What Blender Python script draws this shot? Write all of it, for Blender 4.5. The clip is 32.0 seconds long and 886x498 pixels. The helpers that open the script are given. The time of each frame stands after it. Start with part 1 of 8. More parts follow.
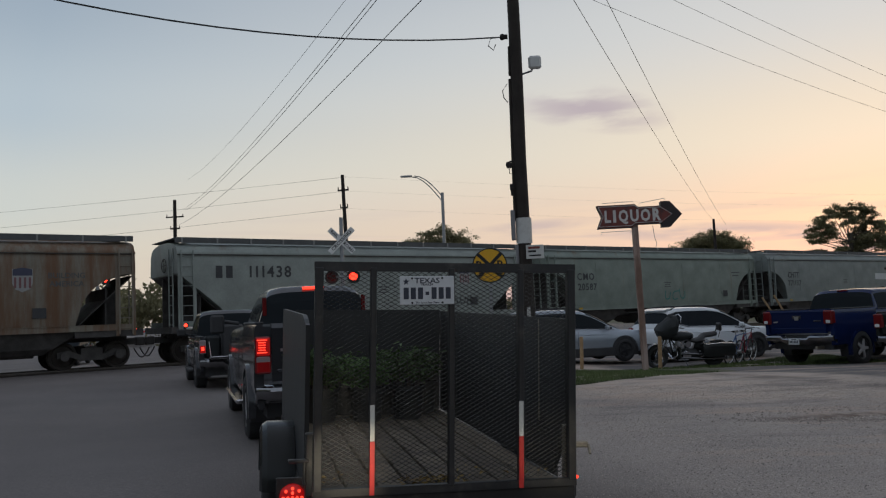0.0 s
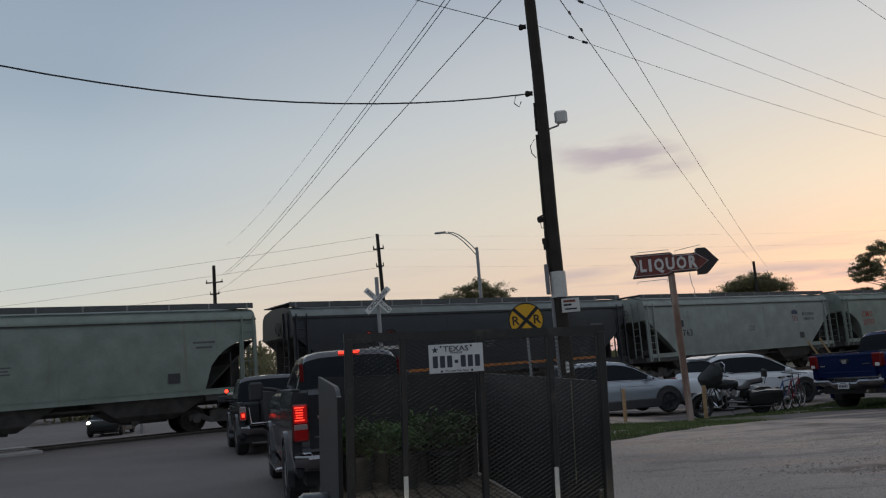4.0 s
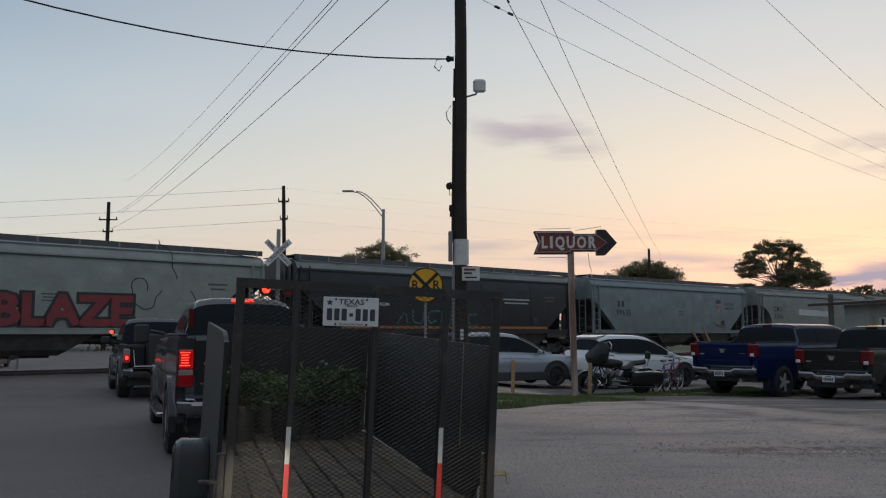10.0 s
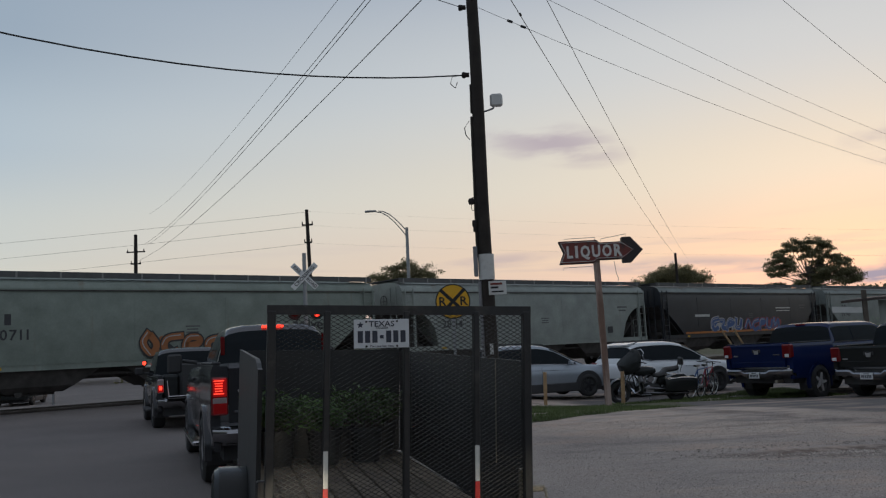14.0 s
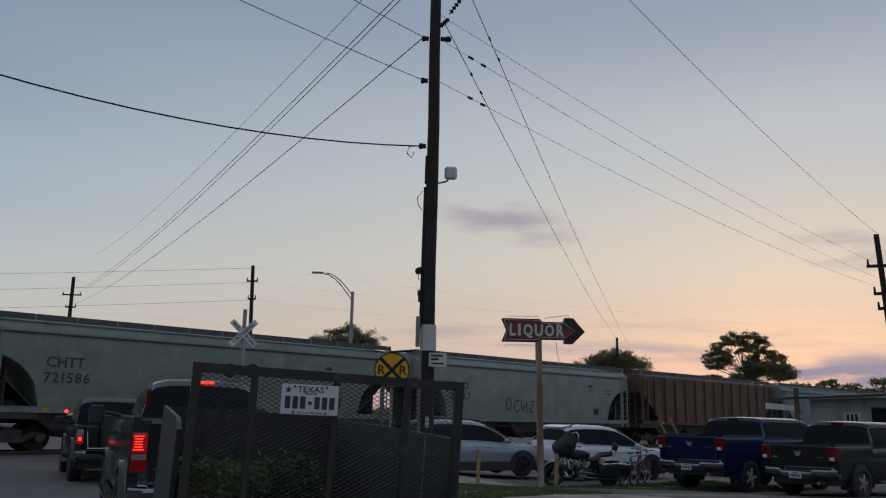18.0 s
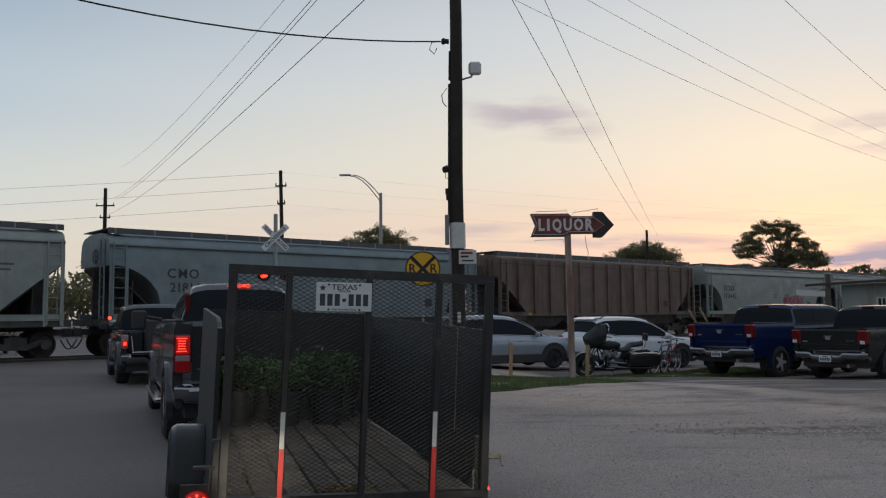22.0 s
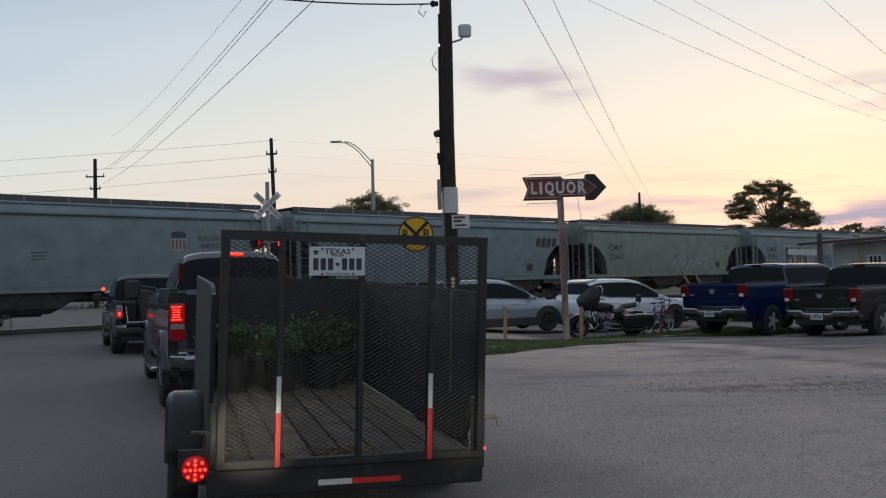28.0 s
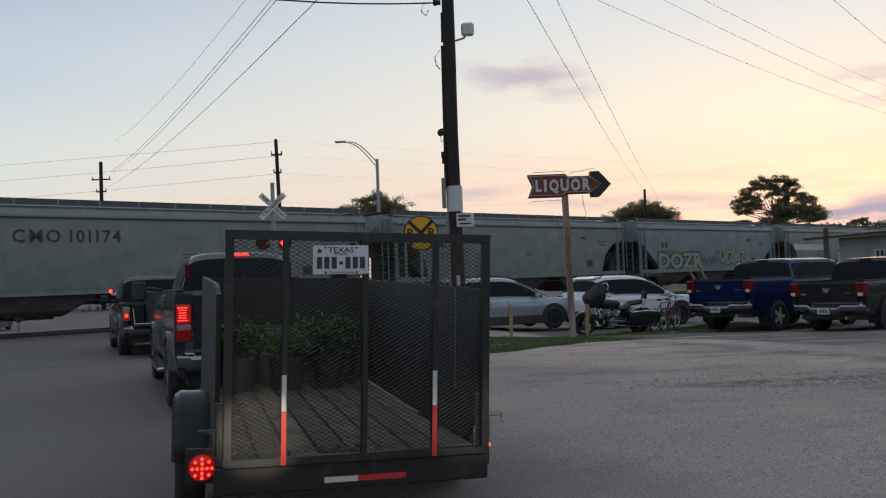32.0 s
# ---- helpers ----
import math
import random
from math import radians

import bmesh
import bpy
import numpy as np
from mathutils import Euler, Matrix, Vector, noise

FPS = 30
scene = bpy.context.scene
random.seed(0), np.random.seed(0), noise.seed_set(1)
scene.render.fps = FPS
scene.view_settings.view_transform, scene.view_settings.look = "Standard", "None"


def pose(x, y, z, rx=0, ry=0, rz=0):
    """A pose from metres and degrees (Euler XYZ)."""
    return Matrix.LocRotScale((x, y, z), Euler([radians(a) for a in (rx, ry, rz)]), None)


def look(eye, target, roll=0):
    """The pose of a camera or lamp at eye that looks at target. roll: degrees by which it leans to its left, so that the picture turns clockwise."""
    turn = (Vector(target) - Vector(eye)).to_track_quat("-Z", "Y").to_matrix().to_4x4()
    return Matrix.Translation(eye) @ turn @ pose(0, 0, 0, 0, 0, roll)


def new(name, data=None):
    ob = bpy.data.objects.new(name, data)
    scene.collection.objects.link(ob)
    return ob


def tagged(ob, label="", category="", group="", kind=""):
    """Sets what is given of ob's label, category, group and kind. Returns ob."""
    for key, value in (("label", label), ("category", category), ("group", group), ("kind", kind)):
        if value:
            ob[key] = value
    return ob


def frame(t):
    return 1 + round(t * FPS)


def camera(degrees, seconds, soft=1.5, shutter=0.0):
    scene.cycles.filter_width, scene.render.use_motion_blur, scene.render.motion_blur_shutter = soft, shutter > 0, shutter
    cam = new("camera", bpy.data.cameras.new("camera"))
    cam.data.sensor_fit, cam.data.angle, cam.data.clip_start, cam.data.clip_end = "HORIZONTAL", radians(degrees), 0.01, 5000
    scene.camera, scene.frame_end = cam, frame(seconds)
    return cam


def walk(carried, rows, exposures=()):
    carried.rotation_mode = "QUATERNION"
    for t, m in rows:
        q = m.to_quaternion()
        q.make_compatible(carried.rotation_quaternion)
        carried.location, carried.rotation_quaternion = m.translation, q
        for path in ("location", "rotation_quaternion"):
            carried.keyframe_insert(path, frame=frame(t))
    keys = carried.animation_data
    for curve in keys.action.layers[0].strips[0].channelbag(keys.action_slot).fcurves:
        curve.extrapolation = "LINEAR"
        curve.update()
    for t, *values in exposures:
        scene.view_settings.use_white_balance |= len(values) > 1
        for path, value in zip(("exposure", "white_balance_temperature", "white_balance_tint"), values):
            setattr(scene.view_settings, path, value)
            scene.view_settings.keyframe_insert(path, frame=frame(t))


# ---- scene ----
cam = camera(55.8, 32.0, soft=1.2)
PATH = [
    (0, (-0.099, 0.181, 1.418), (-0.255, 2.169, 1.577), -2.4),
    (0.5, (-0.054, 0.193, 1.458), (-0.32, 2.169, 1.619), -4.2),
    (1, (-0.032, 0.186, 1.456), (-0.32, 2.158, 1.632), -6.3),
    (1.5, (-0.032, 0.207, 1.454), (-0.296, 2.182, 1.627), -5.2),
    (2, (-0.023, 0.171, 1.46), (-0.257, 2.147, 1.667), -3.3),
    (2.5, (-0.032, 0.152, 1.465), (-0.258, 2.125, 1.703), -3.2),
    (3, (-0.033, 0.175, 1.479), (-0.272, 2.142, 1.745), -4.1),
    (3.5, (-0.022, 0.131, 1.482), (-0.249, 2.098, 1.764), -4.8),
    (5.5, (-0.084, 0.261, 1.501), (-0.355, 2.218, 1.809), -3.5),
    (6, (-0.064, 0.174, 1.473), (-0.202, 2.153, 1.734), -2.5),
    (6.5, (-0.065, 0.266, 1.448), (-0.02, 2.256, 1.641), -1.0),
    (7, (-0.038, 0.23, 1.439), (0.013, 2.223, 1.59), -0.8),
    (7.5, (-0.034, 0.224, 1.44), (-0.018, 2.219, 1.568), -0.1),
    (8, (-0.035, 0.22, 1.449), (-0.036, 2.215, 1.589), 0.2),
    (8.5, (-0.034, 0.197, 1.453), (-0.05, 2.19, 1.619), 0.1),
    (9, (-0.033, 0.217, 1.447), (-0.055, 2.21, 1.612), 0.1),
    (9.5, (-0.026, 0.193, 1.453), (-0.042, 2.186, 1.629), -0.1),
    (10, (-0.03, 0.22, 1.451), (-0.042, 2.21, 1.649), 0.0),
    (10.5, (-0.027, 0.206, 1.452), (-0.053, 2.195, 1.655), 0.1),
    (11, (-0.035, 0.218, 1.459), (-0.086, 2.207, 1.667), -0.3),
    (11.5, (-0.038, 0.202, 1.462), (-0.11, 2.19, 1.676), -0.7),
    (12, (-0.039, 0.212, 1.459), (-0.104, 2.199, 1.676), -0.6),
    (12.5, (-0.041, 0.229, 1.456), (-0.097, 2.216, 1.674), -0.9),
    (13, (-0.038, 0.192, 1.463), (-0.095, 2.179, 1.686), -1.7),
    (13.5, (-0.04, 0.195, 1.464), (-0.1, 2.181, 1.695), -2.5),
    (15.5, (-0.039, 0.232, 1.471), (-0.115, 2.211, 1.749), -3.0),
    (16, (-0.017, 0.221, 1.48), (-0.05, 2.194, 1.803), -0.4),
    (16.5, (-0.002, 0.273, 1.482), (0.034, 2.237, 1.859), 1.5),
    (17, (0.003, 0.242, 1.476), (0.07, 2.205, 1.855), 2.0),
    (17.5, (0.007, 0.234, 1.484), (0.082, 2.193, 1.884), 1.3),
    (18, (0.0, 0.247, 1.479), (0.057, 2.206, 1.876), 1.2),
    (18.5, (0.008, 0.247, 1.455), (0.001, 2.225, 1.752), -0.3),
    (19, (0.007, 0.231, 1.452), (-0.06, 2.22, 1.651), -0.7),
    (19.5, (0.0, 0.23, 1.447), (-0.074, 2.223, 1.599), -1.0),
    (20, (0.002, 0.217, 1.447), (-0.054, 2.212, 1.586), -0.9),
    (20.5, (0.004, 0.231, 1.453), (-0.024, 2.226, 1.587), -0.3),
    (21, (0.005, 0.22, 1.453), (0.001, 2.215, 1.59), -0.3),
    (21.5, (0.001, 0.22, 1.454), (-0.001, 2.214, 1.602), -0.3),
    (22, (0.001, 0.222, 1.458), (-0.007, 2.216, 1.616), -0.5),
    (22.5, (0.007, 0.213, 1.456), (0.008, 2.207, 1.61), -0.6),
    (23, (0.004, 0.216, 1.458), (0.011, 2.21, 1.617), -0.9),
    (23.5, (0.002, 0.227, 1.454), (0.004, 2.22, 1.611), -0.9),
    (24, (0.001, 0.2, 1.458), (-0.026, 2.195, 1.596), -1.1),
    (24.5, (-0.008, 0.232, 1.441), (-0.042, 2.23, 1.536), -0.2),
    (25, (-0.015, 0.211, 1.449), (-0.034, 2.209, 1.53), -0.1),
    (25.5, (-0.007, 0.223, 1.442), (-0.011, 2.221, 1.526), -0.5),
    (27.5, (0.005, 0.232, 1.441), (0.014, 2.23, 1.518), -1.6),
    (28, (0.002, 0.229, 1.44), (0.009, 2.227, 1.516), -1.5),
    (28.5, (-0.001, 0.219, 1.441), (0.004, 2.218, 1.518), -1.4),
    (29, (-0.001, 0.218, 1.448), (0.003, 2.216, 1.534), -1.7),
    (29.5, (0.013, 0.199, 1.446), (-0.007, 2.196, 1.552), -1.8),
    (30, (0.03, 0.22, 1.44), (-0.02, 2.216, 1.551), -1.8),
    (30.5, (0.019, 0.215, 1.445), (-0.036, 2.21, 1.559), -1.0),
    (31, (0.008, 0.224, 1.433), (-0.026, 2.221, 1.536), -0.4),
    (31.5, (0.003, 0.218, 1.433), (-0.013, 2.216, 1.519), -1.1),
    (32, (0.018, 0.209, 1.431), (0.011, 2.208, 1.505), -2.1),
]
EXPOSURES = [(0, 0.04, 6350, 10), (6, 0.0, 6300, 10), (8, 0.14, 6300, 10), (10, 0.10, 6250, 10), (12, 0.03, 6250, 10), (15.5, -0.08, 6200, 10), (16.5, -0.22, 5950, 10), (18, -0.26, 5950, 10), (18.7, -0.14, 6150, 10), (19.5, 0.06, 6300, 10), (22, 0.14, 6250, 10), (25, 0.22, 6200, 10), (28, 0.28, 6150, 10), (32, 0.28, 6150, 10)]
walk(cam, [(t, look(eye, target, roll)) for t, eye, target, roll in PATH], EXPOSURES)

# ---- sky and light: dusk, the sun just down behind the tracks, to the right ----
SUN_AZ = radians(25)          # clockwise from +y


def make_world():
    w = bpy.data.worlds.new("dusk_sky")
    w.use_nodes = True
    scene.world = w
    nt = w.node_tree
    nd, lk = nt.nodes, nt.links
    nd.clear()
    out = nd.new("ShaderNodeOutputWorld")
    bg = nd.new("ShaderNodeBackground")
    sky = nd.new("ShaderNodeTexSky")
    sky.sky_type, sky.sun_disc = "NISHITA", False
    sky.sun_elevation, sky.sun_rotation = radians(1.5), SUN_AZ
    sky.air_density, sky.dust_density, sky.ozone_density = 1.0, 1.6, 2.0
    co = nd.new("ShaderNodeTexCoord")
    sep = nd.new("ShaderNodeSeparateXYZ")
    lk.new(co.outputs["Generated"], sep.inputs[0])

    def math_node(op, a, b=None, c=None, clamp=False):
        m = nd.new("ShaderNodeMath")
        m.operation, m.use_clamp = op, clamp
        for i, v in enumerate((a, b, c)):
            if v is None:
                continue
            if isinstance(v, (int, float)):
                m.inputs[i].default_value = v
            else:
                lk.new(v, m.inputs[i])
        return m.outputs[0]

    def ramp(fac, stops):
        r = nd.new("ShaderNodeValToRGB")
        r.color_ramp.interpolation = "EASE"
        els = r.color_ramp.elements
        while len(els) < len(stops):
            els.new(0.5)
        for e, (p, c) in zip(els, stops):
            e.position, e.color = p, (*c, 1)
        lk.new(fac, r.inputs[0])
        return r.outputs[0]

    z = sep.outputs["Z"]
    # how far the direction turns towards the sun's azimuth
    sd = math_node("ADD", math_node("MULTIPLY", sep.outputs["X"], math.sin(SUN_AZ)), math_node("MULTIPLY", sep.outputs["Y"], math.cos(SUN_AZ)))
    toward = math_node("SMOOTH_MIN", math_node("MULTIPLY_ADD", sd, 2.2, -1.2), 1.0, 0.2, True)
    glow = ramp(z, SKY_WARM)
    cool = ramp(z, SKY_COOL)
    mix = nd.new("ShaderNodeMix")
    mix.data_type = "RGBA"
    lk.new(toward, mix.inputs["Factor"])
    lk.new(cool, mix.inputs["A"])
    lk.new(glow, mix.inputs["B"])
    back = nd.new("ShaderNodeMix")
    back.data_type = "RGBA"
    lk.new(math_node("MULTIPLY_ADD", sep.outputs["Y"], -1.6, 0.25, True), back.inputs["Factor"])
    lk.new(mix.outputs["Result"], back.inputs["A"])
    lk.new(ramp(z, SKY_BACK), back.inputs["B"])
    # the scattering sky keeps a share, so that the unseen half goes on as the dusk implies
    mix2 = nd.new("ShaderNodeMix")
    mix2.data_type = "RGBA"
    mix2.inputs["Factor"].default_value = 0.88
    sc = nd.new("ShaderNodeVectorMath")
    sc.operation = "SCALE"
    sc.inputs["Scale"].default_value = 0.3
    lk.new(sky.outputs[0], sc.inputs[0])
    lk.new(sc.outputs[0], mix2.inputs["A"])
    lk.new(back.outputs["Result"], mix2.inputs["B"])

    # thin evening clouds: a wisp high up, long flat streaks low down
    def cloud(scale, low, high, seed):
        mp = nd.new("ShaderNodeMapping")
        mp.inputs["Scale"].default_value = scale
        mp.inputs["Location"].default_value = (seed, seed * 0.7, 0)
        lk.new(co.outputs["Generated"], mp.inputs[0])
        nz = nd.new("ShaderNodeTexNoise")
        nz.inputs["Scale"].default_value, nz.inputs["Detail"].default_value = 1.0, 6.0
        lk.new(mp.outputs[0], nz.inputs[0])
        mr = nd.new("ShaderNodeMapRange")
        mr.interpolation_type = "SMOOTHSTEP"
        mr.inputs["From Min"].default_value, mr.inputs["From Max"].default_value = low, high
        lk.new(nz.outputs["Fac"], mr.inputs["Value"])
        return mr.outputs[0]

    def wisp(direction, wide, tall, lean):
        """A soft patch round a direction: wide and tall are angles in radians."""
        d = Vector(direction).normalized()
        side = Vector((d.y, -d.x, 0)).normalized()
        up = side.cross(d)
        side, up = side * math.cos(lean) + up * math.sin(lean), up * math.cos(lean) - side * math.sin(lean)
        terms = []
        for axis, size in ((side, wide), (up, tall)):
            dp = nd.new("ShaderNodeVectorMath")
            dp.operation = "DOT_PRODUCT"
            dp.inputs[1].default_value = axis
            lk.new(co.outputs["Generated"], dp.inputs[0])
            q = math_node("DIVIDE", math_node("SUBTRACT", dp.outputs["Value"], axis.dot(d)), size)
            terms.append(math_node("MULTIPLY", q, q))
        fall = math_node("SUBTRACT", 1.0, math_node("ADD", *terms), None, True)
        fd = nd.new("ShaderNodeVectorMath")
        fd.operation = "DOT_PRODUCT"
        fd.inputs[1].default_value = d
        lk.new(co.outputs["Generated"], fd.inputs[0])
        ahead = math_node("GREATER_THAN", fd.outputs["Value"], 0.2)
        return math_node("MULTIPLY", fall, ahead)

    puffs = cloud((9, 9, 40), 0.36, 0.62, 3.1)
    total = None
    for dr, w_, h_, le, k in WISPS:
        v = math_node("MULTIPLY", math_node("MULTIPLY", wisp(dr, w_, h_, le), puffs), k)
        total = v if total is None else math_node("ADD", total, v, None, True)
    streaks = cloud((5, 5, 90), 0.52, 0.66, 9.4)
    low = ramp(z, [(0.0, (0, 0, 0)), (0.03, (1, 1, 1)), (0.10, (0.6, 0.6, 0.6)), (0.15, (0, 0, 0)), (1.0, (0, 0, 0))])
    st = math_node("MULTIPLY", math_node("MULTIPLY", streaks, low), math_node("MULTIPLY", toward, 0.28))
    total = math_node("ADD", total, st, None, True)
    mix3 = nd.new("ShaderNodeMix")
    mix3.data_type = "RGBA"
    lk.new(total, mix3.inputs["Factor"])
    lk.new(mix2.outputs["Result"], mix3.inputs["A"])
    mix3.inputs["B"].default_value = (0.43, 0.35, 0.40, 1)
    lk.new(mix3.outputs["Result"], bg.inputs["Color"])
    bg.inputs["Strength"].default_value = 1.0
    lk.new(bg.outputs[0], out.inputs[0])


# colours by the sine of the height above the horizon
SKY_WARM = [(0.0, (0.58, 0.41, 0.43)), (0.05, (0.75, 0.53, 0.475)), (0.10, (0.83, 0.615, 0.465)), (0.19, (0.825, 0.725, 0.57)), (0.32, (0.70, 0.69, 0.65)), (0.46, (0.43, 0.46, 0.52)), (1.0, (0.40, 0.42, 0.47))]
SKY_COOL = [(0.0, (0.66, 0.60, 0.50)), (0.06, (0.72, 0.67, 0.555)), (0.14, (0.64, 0.655, 0.61)), (0.24, (0.49, 0.56, 0.605)), (0.36, (0.36, 0.43, 0.50)), (0.55, (0.27, 0.33, 0.42)), (1.0, (0.40, 0.42, 0.47))]
# the far half of the sky, behind the waiting cars, is already in dusk
SKY_BACK = [(0.0, (0.15, 0.17, 0.19)), (0.12, (0.28, 0.32, 0.35)), (0.3, (0.38, 0.42, 0.47)), (1.0, (0.40, 0.42, 0.47))]
WISPS = [((0.105, 1.0, 0.241), 0.10, 0.030, -0.20, 0.75), ((0.53, 1.0, 0.215), 0.075, 0.026, -0.2, 0.6), ((0.62, 1.0, 0.072), 0.24, 0.020, -0.02, 1.0), ((0.58, 1.0, 0.050), 0.24, 0.022, 0.0, 0.9), ((0.25, 1.0, 0.085), 0.17, 0.012, -0.05, 0.6), ((0.02, 1.0, 0.10), 0.10, 0.010, 0.06, 0.5)]
make_world()

sun = new("sun", bpy.data.lights.new("sun", "SUN"))
sun.data.energy, sun.data.angle, sun.data.color = 0.06, radians(40), (1.0, 0.72, 0.5)
sun.matrix_world = look((40 * math.sin(SUN_AZ), 40 * math.cos(SUN_AZ), 4.5), (0, 0, 0))

# the waiting car's own dipped headlamps
for lamp_x, lamp_power, lamp_turn in ((-0.40, 170.0, -0.24), (0.90, 80.0, -0.27)):
    beam = new("headlamp_beam", bpy.data.lights.new("headlamp_beam", "SPOT"))
    beam.data.energy, beam.data.color, beam.data.shadow_soft_size = lamp_power, (1.0, 0.86, 0.62), 0.06
    beam.data.spot_size, beam.data.spot_blend = radians(11), 0.6
    beam.matrix_world = look((lamp_x, 2.16, 0.76), (lamp_x + lamp_turn, 3.16, 0.715))


# ---- materials ----
def mat(name, color, rough=0.6, metal=0.0, var=0.12, scale=6.0, bump=0.0, fine=60.0, dirt=None, dirt_amount=0.0, dirt_scale=1.5, emit=None, strength=0.0, alpha=None, streak=False, coat=0.0, objvar=0.0):
    m = bpy.data.materials.new(name)
    m.use_nodes = True
    nt = m.node_tree
    nd, lk = nt.nodes, nt.links
    b = nd["Principled BSDF"]
    b.inputs["Roughness"].default_value, b.inputs["Metallic"].default_value = rough, metal
    if coat:
        b.inputs["Coat Weight"].default_value, b.inputs["Coat Roughness"].default_value = coat, 0.08
    co = nd.new("ShaderNodeTexCoord")
    n1 = nd.new("ShaderNodeTexNoise")
    n1.inputs["Scale"].default_value, n1.inputs["Detail"].default_value = scale, 5.0
    lk.new(co.outputs["Object"], n1.inputs["Vector"])
    n2 = nd.new("ShaderNodeTexNoise")
    n2.inputs["Scale"].default_value, n2.inputs["Detail"].default_value = fine, 3.0
    lk.new(co.outputs["Object"], n2.inputs["Vector"])
    add = nd.new("ShaderNodeMath")
    add.operation = "MULTIPLY_ADD"
    lk.new(n2.outputs["Fac"], add.inputs[0])
    add.inputs[1].default_value = 0.4
    lk.new(n1.outputs["Fac"], add.inputs[2])
    mr = nd.new("ShaderNodeMapRange")
    mr.inputs["From Min"].default_value, mr.inputs["From Max"].default_value = 0.4, 1.0
    mr.inputs["To Min"].default_value, mr.inputs["To Max"].default_value = 1 - var, 1 + var
    lk.new(add.outputs[0], mr.inputs["Value"])
    fac = mr.outputs[0]
    if objvar:
        oi = nd.new("ShaderNodeObjectInfo")
        mo = nd.new("ShaderNodeMapRange")
        mo.inputs["To Min"].default_value, mo.inputs["To Max"].default_value = 1 - objvar, 1 + objvar
        lk.new(oi.outputs["Random"], mo.inputs["Value"])
        mm = nd.new("ShaderNodeMath")
        mm.operation = "MULTIPLY"
        lk.new(fac, mm.inputs[0])
        lk.new(mo.outputs[0], mm.inputs[1])
        fac = mm.outputs[0]
    sc = nd.new("ShaderNodeVectorMath")
    sc.operation = "SCALE"
    sc.inputs[0].default_value = color
    lk.new(fac, sc.inputs["Scale"])
    col = sc.outputs[0]
    if dirt:
        mp = nd.new("ShaderNodeMapping")
        if streak:
            mp.inputs["Scale"].default_value = (1.0, 1.0, 0.12)
        lk.new(co.outputs["Object"], mp.inputs[0])
        n3 = nd.new("ShaderNodeTexNoise")
        n3.inputs["Scale"].default_value, n3.inputs["Detail"].default_value, n3.inputs["Roughness"].default_value = dirt_scale, 8.0, 0.65
        lk.new(mp.outputs[0], n3.inputs["Vector"])
        dr = nd.new("ShaderNodeMapRange")
        dr.interpolation_type = "SMOOTHSTEP"
        dr.inputs["From Min"].default_value, dr.inputs["From Max"].default_value = 0.62 - 0.4 * dirt_amount, 0.78 - 0.25 * dirt_amount
        lk.new(n3.outputs["Fac"], dr.inputs["Value"])
        mx = nd.new("ShaderNodeMix")
        mx.data_type = "RGBA"
        lk.new(dr.outputs[0], mx.inputs["Factor"])
        lk.new(col, mx.inputs["A"])
        mx.inputs["B"].default_value = (*dirt, 1)
        col = mx.outputs["Result"]
    lk.new(col, b.inputs["Base Color"])
    if bump:
        bp = nd.new("ShaderNodeBump")
        bp.inputs["Strength"].default_value, bp.inputs["Distance"].default_value = bump, 0.02
        lk.new(add.outputs[0], bp.inputs["Height"])
        lk.new(bp.outputs[0], b.inputs["Normal"])
    if emit:
        b.inputs["Emission Color"].default_value, b.inputs["Emission Strength"].default_value = (*emit, 1), strength
    return m


def glass(name, tint=(0.024, 0.028, 0.032), rough=0.06):
    """Dark tinted car glass: mostly a mirror of the sky."""
    m = mat(name, tint, rough, 0.0, 0.05)
    m.node_tree.nodes["Principled BSDF"].inputs["Specular IOR Level"].default_value = 0.04
    m.node_tree.nodes["Principled BSDF"].inputs["IOR"].default_value = 1.22
    return m


